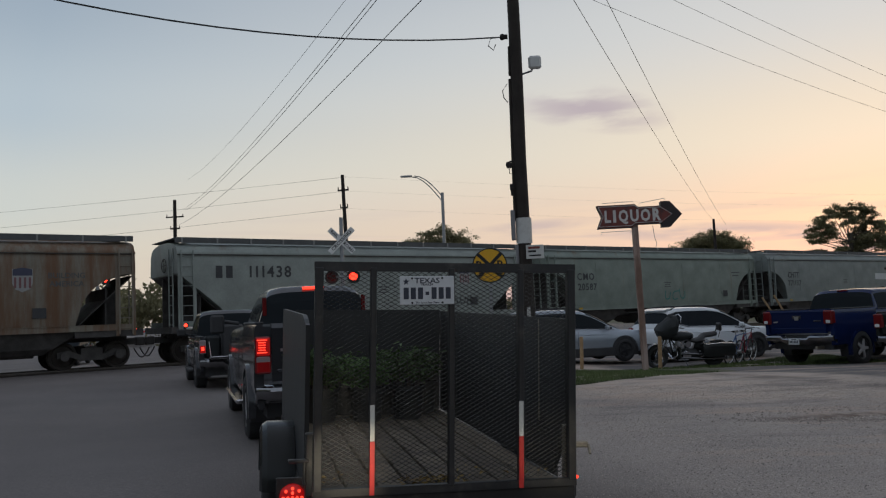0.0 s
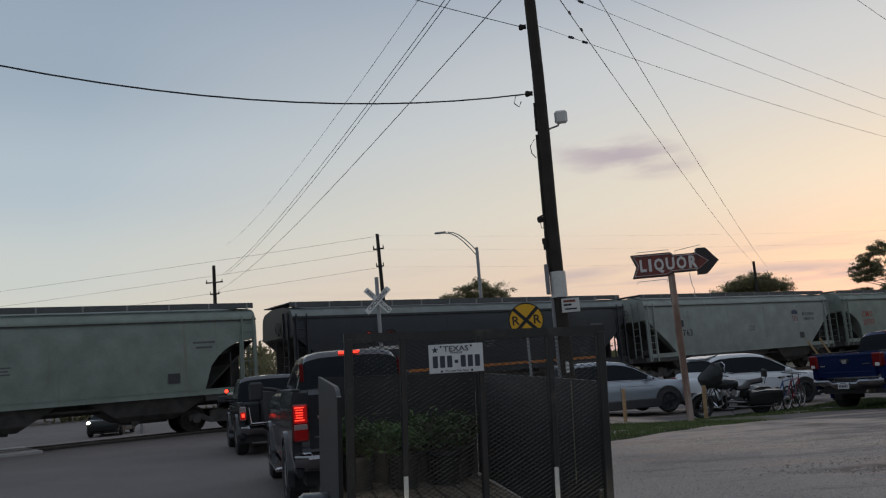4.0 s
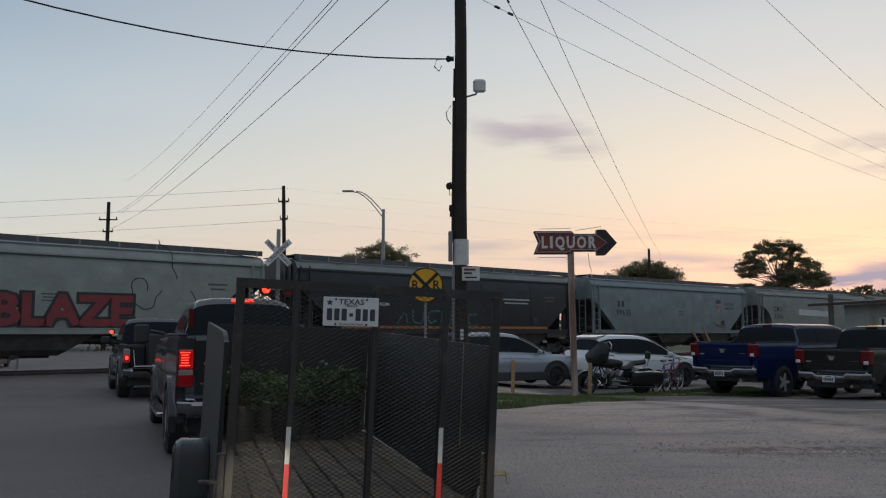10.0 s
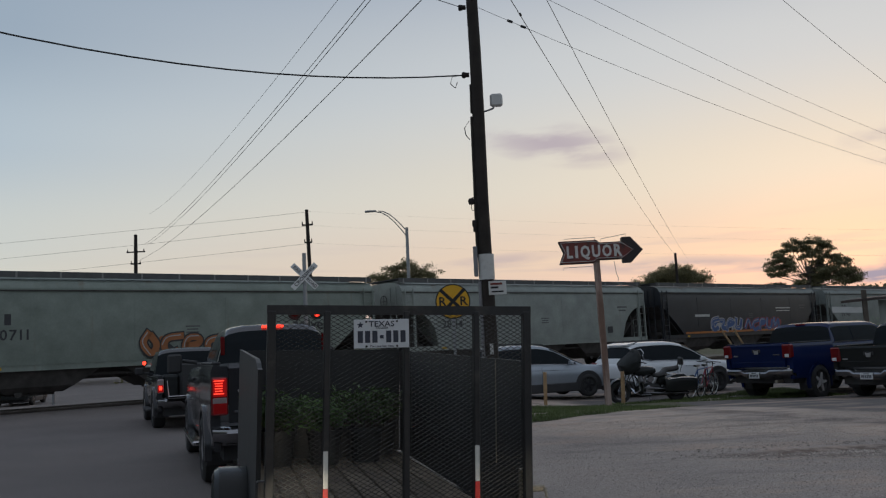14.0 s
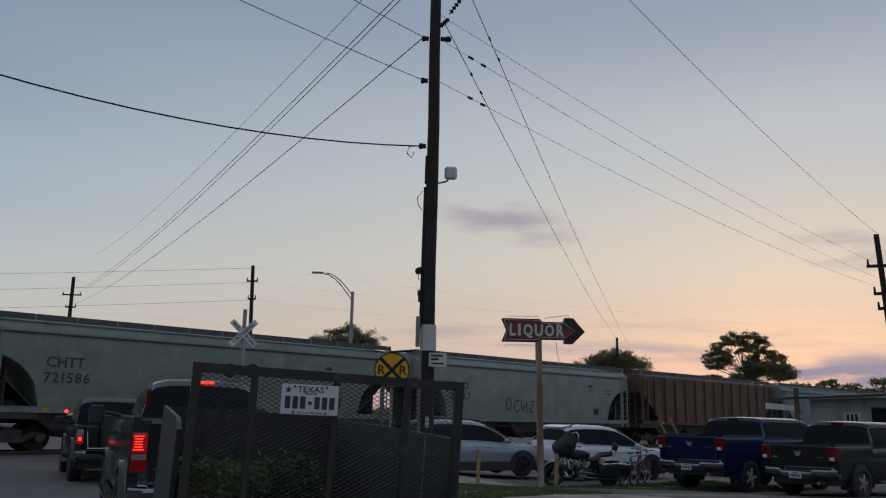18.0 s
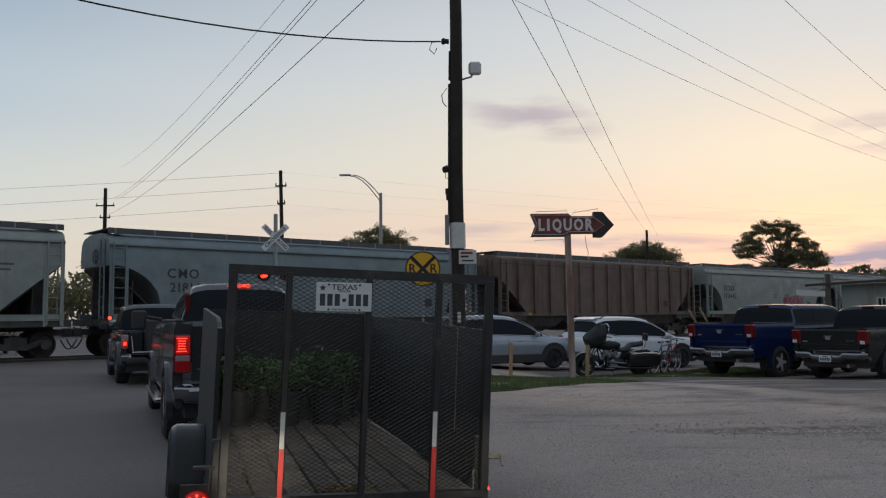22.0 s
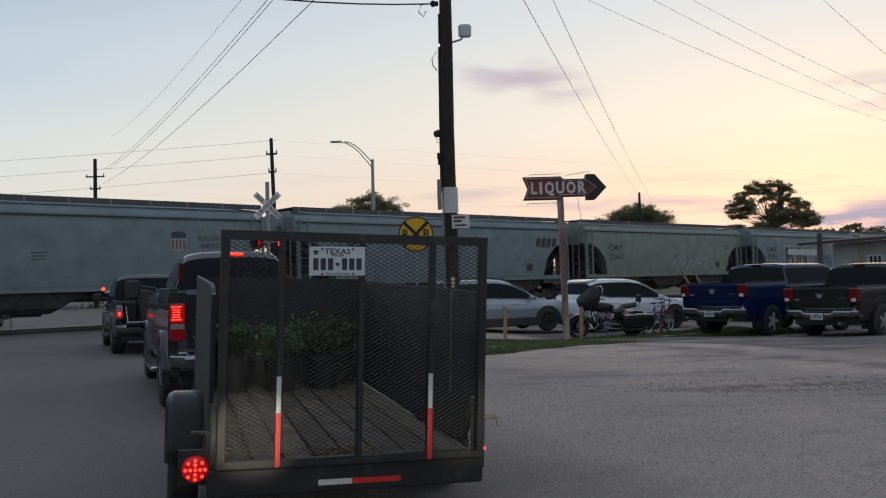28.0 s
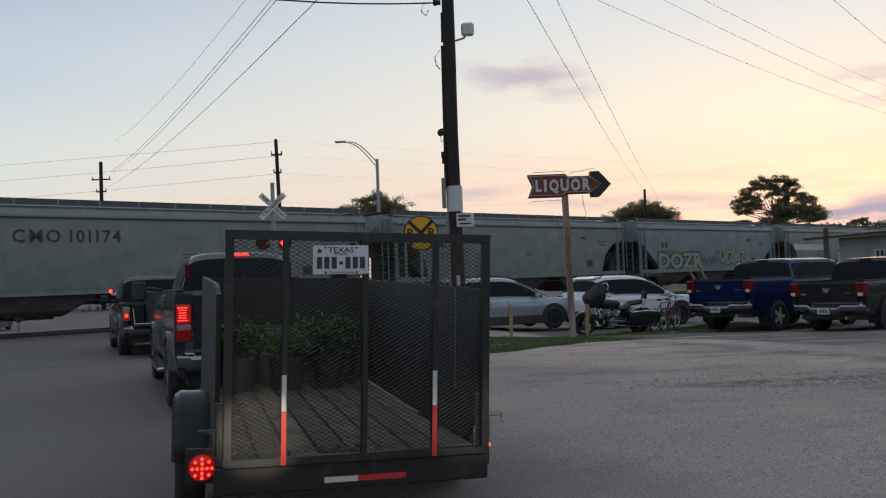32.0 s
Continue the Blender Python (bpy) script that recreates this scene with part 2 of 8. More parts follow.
MAT = dict(
    black_paint=mat("black_paint", (0.020, 0.020, 0.021), 0.45, 0.0, 0.3, 4, 0.1, dirt=(0.06, 0.055, 0.05), dirt_amount=0.25, dirt_scale=5),
    black_panel=mat("black_panel", (0.020, 0.021, 0.022), 0.55, 0.0, 0.25, 3, 0.05, dirt=(0.03, 0.03, 0.03), dirt_amount=0.2, dirt_scale=3),
    deck_wood=mat("deck_wood", (0.17, 0.138, 0.10), 0.85, 0.0, 0.35, 5, 0.5, 40, dirt=(0.09, 0.072, 0.055), dirt_amount=0.35, dirt_scale=4, objvar=0.22),
    steel=mat("galvanised_steel", (0.45, 0.45, 0.44), 0.4, 0.8, 0.2, 10),
    worn_steel=mat("worn_steel", (0.30, 0.27, 0.22), 0.55, 0.7, 0.3, 15, 0.2),
    chrome=mat("chrome", (0.58, 0.58, 0.60), 0.10, 1.0, 0.05),
    bumper_chrome=mat("dull_bumper_chrome", (0.30, 0.30, 0.315), 0.14, 1.0, 0.08, 6),
    dark_chrome=mat("smoked_chrome", (0.16, 0.16, 0.17), 0.25, 0.9, 0.08),
    rubber=mat("tyre_rubber", (0.032, 0.032, 0.033), 0.85, 0.0, 0.25, 8, 0.2),
    alloy=mat("alloy", (0.48, 0.48, 0.50), 0.28, 0.9, 0.1),
    bright_alloy=mat("polished_wheel_alloy", (0.75, 0.75, 0.77), 0.3, 0.55, 0.1),
    dark_alloy=mat("dark_alloy", (0.03, 0.03, 0.033), 0.35, 0.5, 0.1),
    dark_plastic=mat("dark_plastic", (0.036, 0.036, 0.038), 0.6, 0.0, 0.15),
    car_glass=glass("tinted_car_glass"),
    tail_on=mat("lit_brake_lamp", (0.36, 0.012, 0.012), 0.2, emit=(1.0, 0.010, 0.010), strength=0.14),
    tail_hot=mat("brake_lamp_core", (0.8, 0.1, 0.05), 0.2, emit=(1.0, 0.05, 0.025), strength=1.7),
    tail_dim=mat("dim_tail_lamp", (0.20, 0.008, 0.010), 0.15, emit=(1.0, 0.02, 0.02), strength=0.03),
    tail_off=mat("unlit_tail_lamp", (0.14, 0.008, 0.010), 0.12, 0.0, 0.1),
    red_reflector=mat("red_reflective_tape", (0.62, 0.035, 0.03), 0.4, 0.0, 0.1, 30),
    gravel=mat("loose_chip_stone", (0.40, 0.35, 0.31), 0.9, 0.0, 0.2, 20),
    white_reflector=mat("white_reflective_tape", (0.66, 0.65, 0.60), 0.4, 0.0, 0.1, 30),
    plate_white=mat("plate_white", (0.62, 0.64, 0.66), 0.45, 0.0, 0.06, 20),
    clear_lens=mat("clear_reverse_lens", (0.30, 0.25, 0.25), 0.15, 0.0, 0.1, 30),
    plate_ink=mat("plate_ink", (0.035, 0.04, 0.06), 0.5, 0.0, 0.1),
    leaf=mat("potted_leaf", (0.085, 0.145, 0.045), 0.55, 0.0, 0.5, 8, objvar=0.3),
    pot=mat("black_nursery_pot", (0.03, 0.032, 0.033), 0.5, 0.0, 0.2),
    mesh_paint=mat("worn_black_mesh_paint", (0.032, 0.030, 0.027), 0.45, 0.1, 0.2, 4),
    white_paint=mat("white_car_paint", (0.74, 0.77, 0.80), 0.25, 0.0, 0.04, 2, coat=0.3),
    silver_paint=mat("silver_car_paint", (0.36, 0.40, 0.45), 0.25, 0.4, 0.05, 2, coat=0.3),
    blue_paint=mat("deep_blue_car_paint", (0.007, 0.016, 0.070), 0.16, 0.0, 0.08, 2, coat=0.04),
    black_car=mat("black_car_paint", (0.023, 0.025, 0.025), 0.16, 0.0, 0.08, 2, coat=0.04),
    grey_car=mat("dark_grey_car_paint", (0.062, 0.064, 0.071), 0.18, 0.4, 0.06, 2, coat=0.5),
    pole_wood=mat("creosoted_pole_wood", (0.030, 0.024, 0.020), 0.9, 0.0, 0.4, 3, 0.6, 30),
    post_wood=mat("pale_worn_post", (0.20, 0.125, 0.095), 0.9, 0.0, 0.25, 4, 0.3, 30, dirt=(0.42, 0.33, 0.29), dirt_amount=0.55, dirt_scale=5, streak=True),
    stake=mat("raw_timber_stake", (0.36, 0.24, 0.13), 0.9, 0.0, 0.25, 10),
    far_pole=mat("far_pole_wood", (0.028, 0.022, 0.020), 0.9),
    wire=mat("cable", (0.018, 0.018, 0.02), 0.6),
    sign_red=mat("faded_red_sign", (0.20, 0.045, 0.035), 0.6, 0.0, 0.2, 5, dirt=(0.06, 0.03, 0.028), dirt_amount=0.45, dirt_scale=5),
    sign_dark=mat("dark_sign_tip", (0.03, 0.022, 0.022), 0.6, 0.0, 0.2, 5),
    sign_white=mat("sign_letter_white", (0.62, 0.60, 0.57), 0.5, 0.0, 0.12, 8),
    neon=mat("unlit_neon_tube", (0.55, 0.55, 0.52), 0.2),
    rr_yellow=mat("railway_sign_yellow", (0.74, 0.40, 0.015), 0.45, 0.0, 0.06, 4),
    rr_black=mat("railway_sign_black", (0.012, 0.012, 0.012), 0.5),
    rr_white=mat("crossbuck_white", (0.74, 0.74, 0.73), 0.5, 0.0, 0.1, 5),
    signal_steel=mat("signal_mast_grey", (0.32, 0.33, 0.34), 0.5, 0.5, 0.1),
    conduit=mat("grey_conduit", (0.22, 0.22, 0.23), 0.6, 0.2, 0.1),
    tin=mat("white_tin_sheet", (0.58, 0.58, 0.56), 0.5, 0.1, 0.1, 3, dirt=(0.35, 0.33, 0.30), dirt_amount=0.3),
    bark=mat("tree_bark", (0.10, 0.085, 0.07), 0.95, 0.0, 0.3, 5),
    far_leaf=mat("dusk_foliage", (0.23, 0.215, 0.12), 0.8, 0.0, 0.5, 0.6),
    lens_off=mat("dark_signal_lens", (0.10, 0.008, 0.008), 0.15),
    lens_on=mat("lit_signal_lens", (0.9, 0.05, 0.03), 0.2, emit=(1.0, 0.035, 0.015), strength=4.0),
    head_on=mat("headlamp_glow", (1, 0.95, 0.85), 0.2, emit=(1.0, 0.86, 0.66), strength=12.0),
    door_red=mat("faded_red_door", (0.16, 0.03, 0.025), 0.6, 0.0, 0.2, 3),
    wall_metal=mat("pale_metal_siding", (0.36, 0.38, 0.35), 0.6, 0.1, 0.1, 1.0, dirt=(0.30, 0.26, 0.22), dirt_amount=0.3, streak=True),
    roof_trim=mat("rusty_roof_trim", (0.055, 0.040, 0.036), 0.7, 0.1, 0.2, 3),
    iron=mat("wrought_iron", (0.02, 0.02, 0.02), 0.5, 0.5),
    leather=mat("black_saddle_leather", (0.015, 0.014, 0.014), 0.5),
    canvas=mat("dark_canvas_cover", (0.020, 0.023, 0.024), 0.8, 0.0, 0.2, 12, 0.3),
    bicycle_blue=mat("blue_bicycle_paint", (0.05, 0.12, 0.30), 0.3, 0.2),
    bicycle_red=mat("red_bicycle_paint", (0.28, 0.04, 0.05), 0.3, 0.2),
    rail=mat("rail_steel", (0.10, 0.085, 0.075), 0.45, 0.7, 0.2, 6),
    ballast=mat("ballast_stone", (0.17, 0.155, 0.145), 0.95, 0.0, 0.5, 14, 0.8, 40),
    tie=mat("crosstie_wood", (0.06, 0.048, 0.04), 0.95, 0.0, 0.3, 5, 0.4),
    crossing=mat("concrete_crossing_panel", (0.34, 0.33, 0.31), 0.85, 0.0, 0.15, 3, 0.2),
)


def thin_leaf(m, share=0.55):
    """Leaves let part of the evening light through."""
    nt = m.node_tree
    nd, lk = nt.nodes, nt.links
    b = nd["Principled BSDF"]
    tr = nd.new("ShaderNodeBsdfTranslucent")
    lk.new(b.inputs["Base Color"].links[0].from_socket, tr.inputs["Color"])
    mx = nd.new("ShaderNodeMixShader")
    mx.inputs[0].default_value = share
    lk.new(b.outputs[0], mx.inputs[1])
    lk.new(tr.outputs[0], mx.inputs[2])
    lk.new(mx.outputs[0], nd["Material Output"].inputs["Surface"])


MAT["mesh_paint"].node_tree.nodes["Principled BSDF"].inputs["Specular IOR Level"].default_value = 0.3
for paint_name in ("blue_paint", "black_car"):
    MAT[paint_name].node_tree.nodes["Principled BSDF"].inputs["Specular IOR Level"].default_value = 0.22
thin_leaf(MAT["far_leaf"])
thin_leaf(MAT["leaf"], 0.3)


# ---- mesh helpers ----
class Shape:
    """Collects vertices and faces of one mesh."""

    def __init__(self):
        self.v, self.f, self.m = [], [], Matrix.Identity(4)

    def add(self, verts, faces):
        k = len(self.v)
        self.v += [tuple(self.m @ Vector(p)) for p in verts]
        self.f += [tuple(i + k for i in f) for f in faces]
        return self

    def box(self, x0, x1, y0, y1, z0, z1):
        return self.hexa([(x0, y0, z0), (x1, y0, z0), (x1, y1, z0), (x0, y1, z0), (x0, y0, z1), (x1, y0, z1), (x1, y1, z1), (x0, y1, z1)])

    def hexa(self, p):
        return self.add(p, [(0, 3, 2, 1), (4, 5, 6, 7), (0, 1, 5, 4), (1, 2, 6, 5), (2, 3, 7, 6), (3, 0, 4, 7)])

    def cbox(self, c, s, r=0.0):
        """A box with chamfered edges: centre, size, chamfer."""
        x, y, z = (d / 2 for d in s)
        r = min(r, x * 0.9, y * 0.9, z * 0.9)
        if r <= 0:
            return self.box(c[0] - x, c[0] + x, c[1] - y, c[1] + y, c[2] - z, c[2] + z)
        pts, idx = [], {}
        for sx in (-1, 1):
            for sy in (-1, 1):
                for sz in (-1, 1):
                    for ax in range(3):
                        q = [sx * (x - r), sy * (y - r), sz * (z - r)]
                        q[ax] = (sx * x, sy * y, sz * z)[ax]
                        idx[sx, sy, sz, ax] = len(pts)
                        pts.append((c[0] + q[0], c[1] + q[1], c[2] + q[2]))
        fs = []
        for ax in range(3):
            o = [a for a in range(3) if a != ax]
            for s_ in (-1, 1):
                quad = []
                for a, b in ((-1, -1), (1, -1), (1, 1), (-1, 1)):
                    k = [0, 0, 0]
                    k[ax], k[o[0]], k[o[1]] = s_, a, b
                    quad.append(idx[(*k, ax)])
                flip = (s_ == 1) == (ax == 1)
                fs.append(tuple(quad[::-1] if flip else quad))
            for a in (-1, 1):
                for b in (-1, 1):
                    k0, k1 = [0, 0, 0], [0, 0, 0]
                    k0[ax], k1[ax] = -1, 1
                    k0[o[0]] = k1[o[0]] = a
                    k0[o[1]] = k1[o[1]] = b
                    fs.append((idx[(*k0, o[0])], idx[(*k1, o[0])], idx[(*k1, o[1])], idx[(*k0, o[1])]))
        for sx in (-1, 1):
            for sy in (-1, 1):
                for sz in (-1, 1):
                    fs.append(tuple(idx[sx, sy, sz, a] for a in range(3)))
        return self.add(pts, fs)

    def cyl(self, a, b, r0, r1=None, n=12, caps=True):
        r1 = r0 if r1 is None else r1
        a, b = Vector(a), Vector(b)
        q = (b - a).to_track_quat("Z", "Y")
        pts = []
        for c, r in ((a, r0), (b, r1)):
            for i in range(n):
                t = 2 * math.pi * i / n
                pts.append(c + q @ Vector((r * math.cos(t), r * math.sin(t), 0)))
        fs = [(i, (i + 1) % n, n + (i + 1) % n, n + i) for i in range(n)]
        if caps:
            fs += [tuple(range(n - 1, -1, -1)), tuple(range(n, 2 * n))]
        return self.add(pts, fs)

    def lathe(self, profile, n=24, axis="x"):
        """Turns (along, radius) pairs round an axis through the origin."""
        pts, fs, k = [], [], len(profile)
        for i in range(n):
            t = 2 * math.pi * i / n
            c, s = math.cos(t), math.sin(t)
            for u, r in profile:
                pts.append({"x": (u, r * c, r * s), "y": (r * s, u, r * c), "z": (r * c, r * s, u)}[axis])
        for i in range(n):
            for j in range(k - 1):
                a, b = i * k + j, ((i + 1) % n) * k + j
                fs.append((a, b, b + 1, a + 1))
        return self.add(pts, fs)

    def prism(self, poly, a, b, axis="x"):
        """A polygon drawn out from a to b along an axis."""
        put = {"x": lambda u, p: (u, p[0], p[1]), "y": lambda u, p: (p[0], u, p[1]), "z": lambda u, p: (p[0], p[1], u)}[axis]
        n = len(poly)
        return self.add([put(a, p) for p in poly] + [put(b, p) for p in poly], [tuple(range(n - 1, -1, -1)), tuple(range(n, 2 * n))] + [(i, (i + 1) % n, n + (i + 1) % n, n + i) for i in range(n)])

    def loft(self, rings, caps=True):
        """Joins closed rings of equal length."""
        n = len(rings[0])
        fs = []
        for k in range(len(rings) - 1):
            for i in range(n):
                j = (i + 1) % n
                fs.append((k * n + i, k * n + j, (k + 1) * n + j, (k + 1) * n + i))
        if caps:
            fs += [tuple(range(n - 1, -1, -1)), tuple((len(rings) - 1) * n + i for i in range(n))]
        return self.add([p for r in rings for p in r], fs)

    def tube(self, pts, r, n=6):
        return self.sweep(pts, r, n)

    def sweep(self, pts, r, n=6):
        """One round bar bent along points."""
        pts = [Vector(p) for p in pts]
        rings = []
        for i, p in enumerate(pts):
            d = (pts[min(i + 1, len(pts) - 1)] - pts[max(i - 1, 0)]).normalized()
            a = d.cross(Vector((0, 0, 1)) if abs(d.z) < 0.9 else Vector((1, 0, 0))).normalized()
            b = d.cross(a)
            rings.append([p + a * r * math.cos(2 * math.pi * k / n) + b * r * math.sin(2 * math.pi * k / n) for k in range(n)])
        return self.loft(rings)

    def strip(self, left, right):
        k = len(left)
        return self.add(list(left) + list(right), [(i, i + 1, k + i + 1, k + i) for i in range(k - 1)])

    def mesh(self, name, material, smooth=0.0):
        me = bpy.data.meshes.new(name)
        me.from_pydata(self.v, [], self.f)
        bm = bmesh.new()
        bm.from_mesh(me)
        bmesh.ops.recalc_face_normals(bm, faces=bm.faces)
        if smooth:
            for f in bm.faces:
                f.smooth = True
            for e in bm.edges:
                if len(e.link_faces) == 2 and e.calc_face_angle(0) > radians(smooth):
                    e.smooth = False
        bm.to_mesh(me)
        bm.free()
        me.materials.append(material)
        return me


def part(name, shape, material, parent=None, label="", smooth=0.0, at=None):
    me = shape if isinstance(shape, bpy.types.Mesh) else shape.mesh(name, material, smooth)
    ob = new(name, me)
    if parent is not None:
        ob.parent = parent
    if at is not None:
        ob.matrix_basis = at
    if label:
        tagged(ob, label)
    return ob


def thing(name, at, label, category, group="", kind=""):
    """An Empty at the base of a thing in parts."""
    ob = new(name)
    ob.empty_display_size = 0.2
    ob.matrix_basis = at
    return tagged(ob, label, category, group, kind)


LETTER_MESH = {}


def lettering(name, text, size, material, parent, at, depth=0.003, label="", wide=1.0, bold=1.0):
    """Flat raised letters of the built-in font: they stand in the local x-y plane, facing +z."""
    key = (text, size, material.name, depth, wide, bold)
    if key not in LETTER_MESH:
        cu = bpy.data.curves.new(name, "FONT")
        cu.offset = 0.016 * size * bold
        cu.body, cu.size, cu.extrude, cu.align_x, cu.align_y, cu.resolution_u = text, size, depth, "CENTER", "CENTER", 2
        tmp = bpy.data.objects.new(name, cu)
        scene.collection.objects.link(tmp)
        bpy.context.view_layer.update()
        me = bpy.data.meshes.new_from_object(tmp)
        bpy.data.objects.remove(tmp)
        me.name = name
        me.materials.clear()
        me.materials.append(material)
        me.transform(Matrix.Diagonal((wide, 1, 1, 1)))
        LETTER_MESH[key] = me
    me = LETTER_MESH[key]
    return part(name, me, material, parent, label, at=at)


def upright(x, y, z, rz=0.0):
    """A frame whose local x-y plane stands upright: x to the right, y up, facing the way -y turned by rz."""
    return pose(x, y, z, 90, 0, rz)


def smooth01(v):
    v = max(0.0, min(1.0, v))
    return v * v * (3 - 2 * v)


def ground_z(x, y):
    """The lot falls off gently to the right of the road, towards the tracks."""
    k = smooth01((y - 16.0) / 9.0) * smooth01((x + 0.5) / 3.5) * (1 - smooth01((x - 13) / 12))
    u = x * TRACK_N[0] + y * TRACK_N[1] - TRACK_OFF
    return -0.28 * k * smooth01((u - 3.0) / 2.5) - 0.5 * smooth01((-u - 3.0) / 7.0) * (1 - smooth01((-u - 60) / 60))


TRACK_TURN = radians(49.2)
TRACK_DIR = (math.sin(TRACK_TURN), math.cos(TRACK_TURN))
TRACK_N = (math.cos(TRACK_TURN), -math.sin(TRACK_TURN))     # towards the waiting cars
TRACK_OFF = -31.9                                           # middle of the track
RAIL_Z = 0.10
ROAD_TURN = 22.0                                            # the road runs this far to the left of +y


# ---- ground, road, lot, grass ----
def ground_material():
    m = mat("asphalt_and_gravel", (0.175, 0.155, 0.147), 0.9, 0.0, 0.22, 0.35, 0.5, 45)
    nt = m.node_tree
    nd, lk = nt.nodes, nt.links
    b = nd["Principled BSDF"]
    base = b.inputs["Base Color"].links[0].from_socket
    co = nd.new("ShaderNodeTexCoord")
    sep = nd.new("ShaderNodeSeparateXYZ")
    lk.new(co.outputs["Object"], sep.inputs[0])

    def math_node(op, a, b_=None, c=None, clamp=False):
        n = nd.new("ShaderNodeMath")
        n.operation, n.use_clamp = op, clamp
        for i, v in enumerate((a, b_, c)):
            if v is None:
                continue
            if isinstance(v, (int, float)):
                n.inputs[i].default_value = v
            else:
                lk.new(v, n.inputs[i])
        return n.outputs[0]

    def noise_tex(scale, detail=6.0, rough=0.6):
        n = nd.new("ShaderNodeTexNoise")
        n.inputs["Scale"].default_value, n.inputs["Detail"].default_value, n.inputs["Roughness"].default_value = scale, detail, rough
        lk.new(co.outputs["Object"], n.inputs["Vector"])
        return n.outputs["Fac"]

    def blend(fac, a, colour):
        x = nd.new("ShaderNodeMix")
        x.data_type = "RGBA"
        lk.new(fac, x.inputs["Factor"])
        lk.new(a, x.inputs["A"])
        if isinstance(colour, tuple):
            x.inputs["B"].default_value = (*colour, 1)
        else:
            lk.new(colour, x.inputs["B"])
        return x.outputs["Result"]

    def grade(v, lo, hi):
        r = nd.new("ShaderNodeMapRange")
        r.interpolation_type = "SMOOTHSTEP"
        r.inputs["From Min"].default_value, r.inputs["From Max"].default_value = lo, hi
        lk.new(v, r.inputs["Value"])
        return r.outputs[0]

    X, Y = sep.outputs["X"], sep.outputs["Y"]
    wob = math_node("MULTIPLY_ADD", noise_tex(0.5), 2.4, -1.2)
    # distance to the right of the road's middle line
    t = radians(ROAD_TURN)
    across = math_node("ADD", math_node("MULTIPLY", X, math.cos(t)), math_node("MULTIPLY", Y, math.sin(t)))
    across = math_node("ADD", across, wob)
    # worn apron with chip stones
    chips = nd.new("ShaderNodeTexVoronoi")
    chips.inputs["Scale"].default_value = 34.0
    lk.new(co.outputs["Object"], chips.inputs["Vector"])
    chip = grade(chips.outputs["Distance"], 0.45, 0.10)
    grit = grade(noise_tex(75.0, 3.0, 0.7), 0.44, 0.60)
    apron = grade(across, 2.0, 4.2)
    pale = blend(math_node("MULTIPLY_ADD", noise_tex(0.8), 0.7, 0.25, True), base, (0.49, 0.425, 0.375))
    pale = blend(math_node("MULTIPLY", grit, 0.6), pale, (0.17, 0.145, 0.13))
    stone = grade(noise_tex(36.0, 6.0, 0.8), 0.54, 0.62)
    pit = grade(noise_tex(23.0, 6.0, 0.8), 0.44, 0.38)
    pale = blend(math_node("MULTIPLY", stone, 0.75), pale, (0.60, 0.53, 0.47))
    pale = blend(math_node("MULTIPLY", pit, 0.7), pale, (0.16, 0.138, 0.123))
    road = blend(math_node("MULTIPLY", grit, 0.5), base, (0.10, 0.09, 0.086))
    road = blend(math_node("MULTIPLY", stone, 0.5), road, (0.33, 0.30, 0.28))
    road = blend(math_node("MULTIPLY", pit, 0.45), road, (0.085, 0.076, 0.073))
    col = blend(apron, road, pale)
    col = blend(math_node("MULTIPLY", math_node("MULTIPLY", chip, apron), math_node("MULTIPLY_ADD", noise_tex(0.9), 0.8, 0.1)), col, (0.52, 0.46, 0.41))
    # sandy lot beyond the apron
    lot = grade(math_node("ADD", math_node("MULTIPLY_ADD", Y, 1.0, math_node("MULTIPLY", X, 0.28)), wob), 12.9, 14.2)
    lot = math_node("MULTIPLY", lot, grade(across, 5.8, 7.2))
    sand = blend(math_node("MULTIPLY", grade(noise_tex(1.3), 0.30, 0.58), 0.75), pale, (0.58, 0.46, 0.375))
    sand = blend(math_node("MULTIPLY", grade(noise_tex(2.6), 0.52, 0.66), 0.5), sand, (0.24, 0.195, 0.16))
    sand = blend(math_node("MULTIPLY", chip, 0.35), sand, (0.58, 0.49, 0.41))
    col = blend(lot, col, sand)
    # dark asphalt where the trucks stand, past the sand's ragged edge
    past = math_node("ADD", math_node("MULTIPLY_ADD", X, 2.05, Y), math_node("MULTIPLY", wob, 0.5))
    col = blend(math_node("MULTIPLY", grade(past, 28.9, 29.9), grade(across, 11.0, 12.0)), col, (0.135, 0.122, 0.115))
    earth = math_node("MULTIPLY", grade(past, 25.2, 26.2), grade(past, 27.6, 26.8))
    col = blend(math_node("MULTIPLY", math_node("MULTIPLY", earth, grade(across, 9.8, 10.6)), grade(noise_tex(1.1), 0.40, 0.60)), col, (0.20, 0.16, 0.135))
    # patches of worn-through earth and old dark stains, long and flat across the lot
    smear = nd.new("ShaderNodeMapping")
    smear.inputs["Scale"].default_value = (0.35, 1.1, 1.0)
    lk.new(co.outputs["Object"], smear.inputs[0])
    sm = nd.new("ShaderNodeTexNoise")
    sm.inputs["Scale"].default_value, sm.inputs["Detail"].default_value, sm.inputs["Roughness"].default_value = 0.9, 7.0, 0.65
    lk.new(smear.outputs[0], sm.inputs["Vector"])
    onlot = grade(across, 4.0, 6.0)
    col = blend(math_node("MULTIPLY", math_node("MULTIPLY", grade(sm.outputs["Fac"], 0.50, 0.63), onlot), 0.75), col, (0.46, 0.345, 0.275))
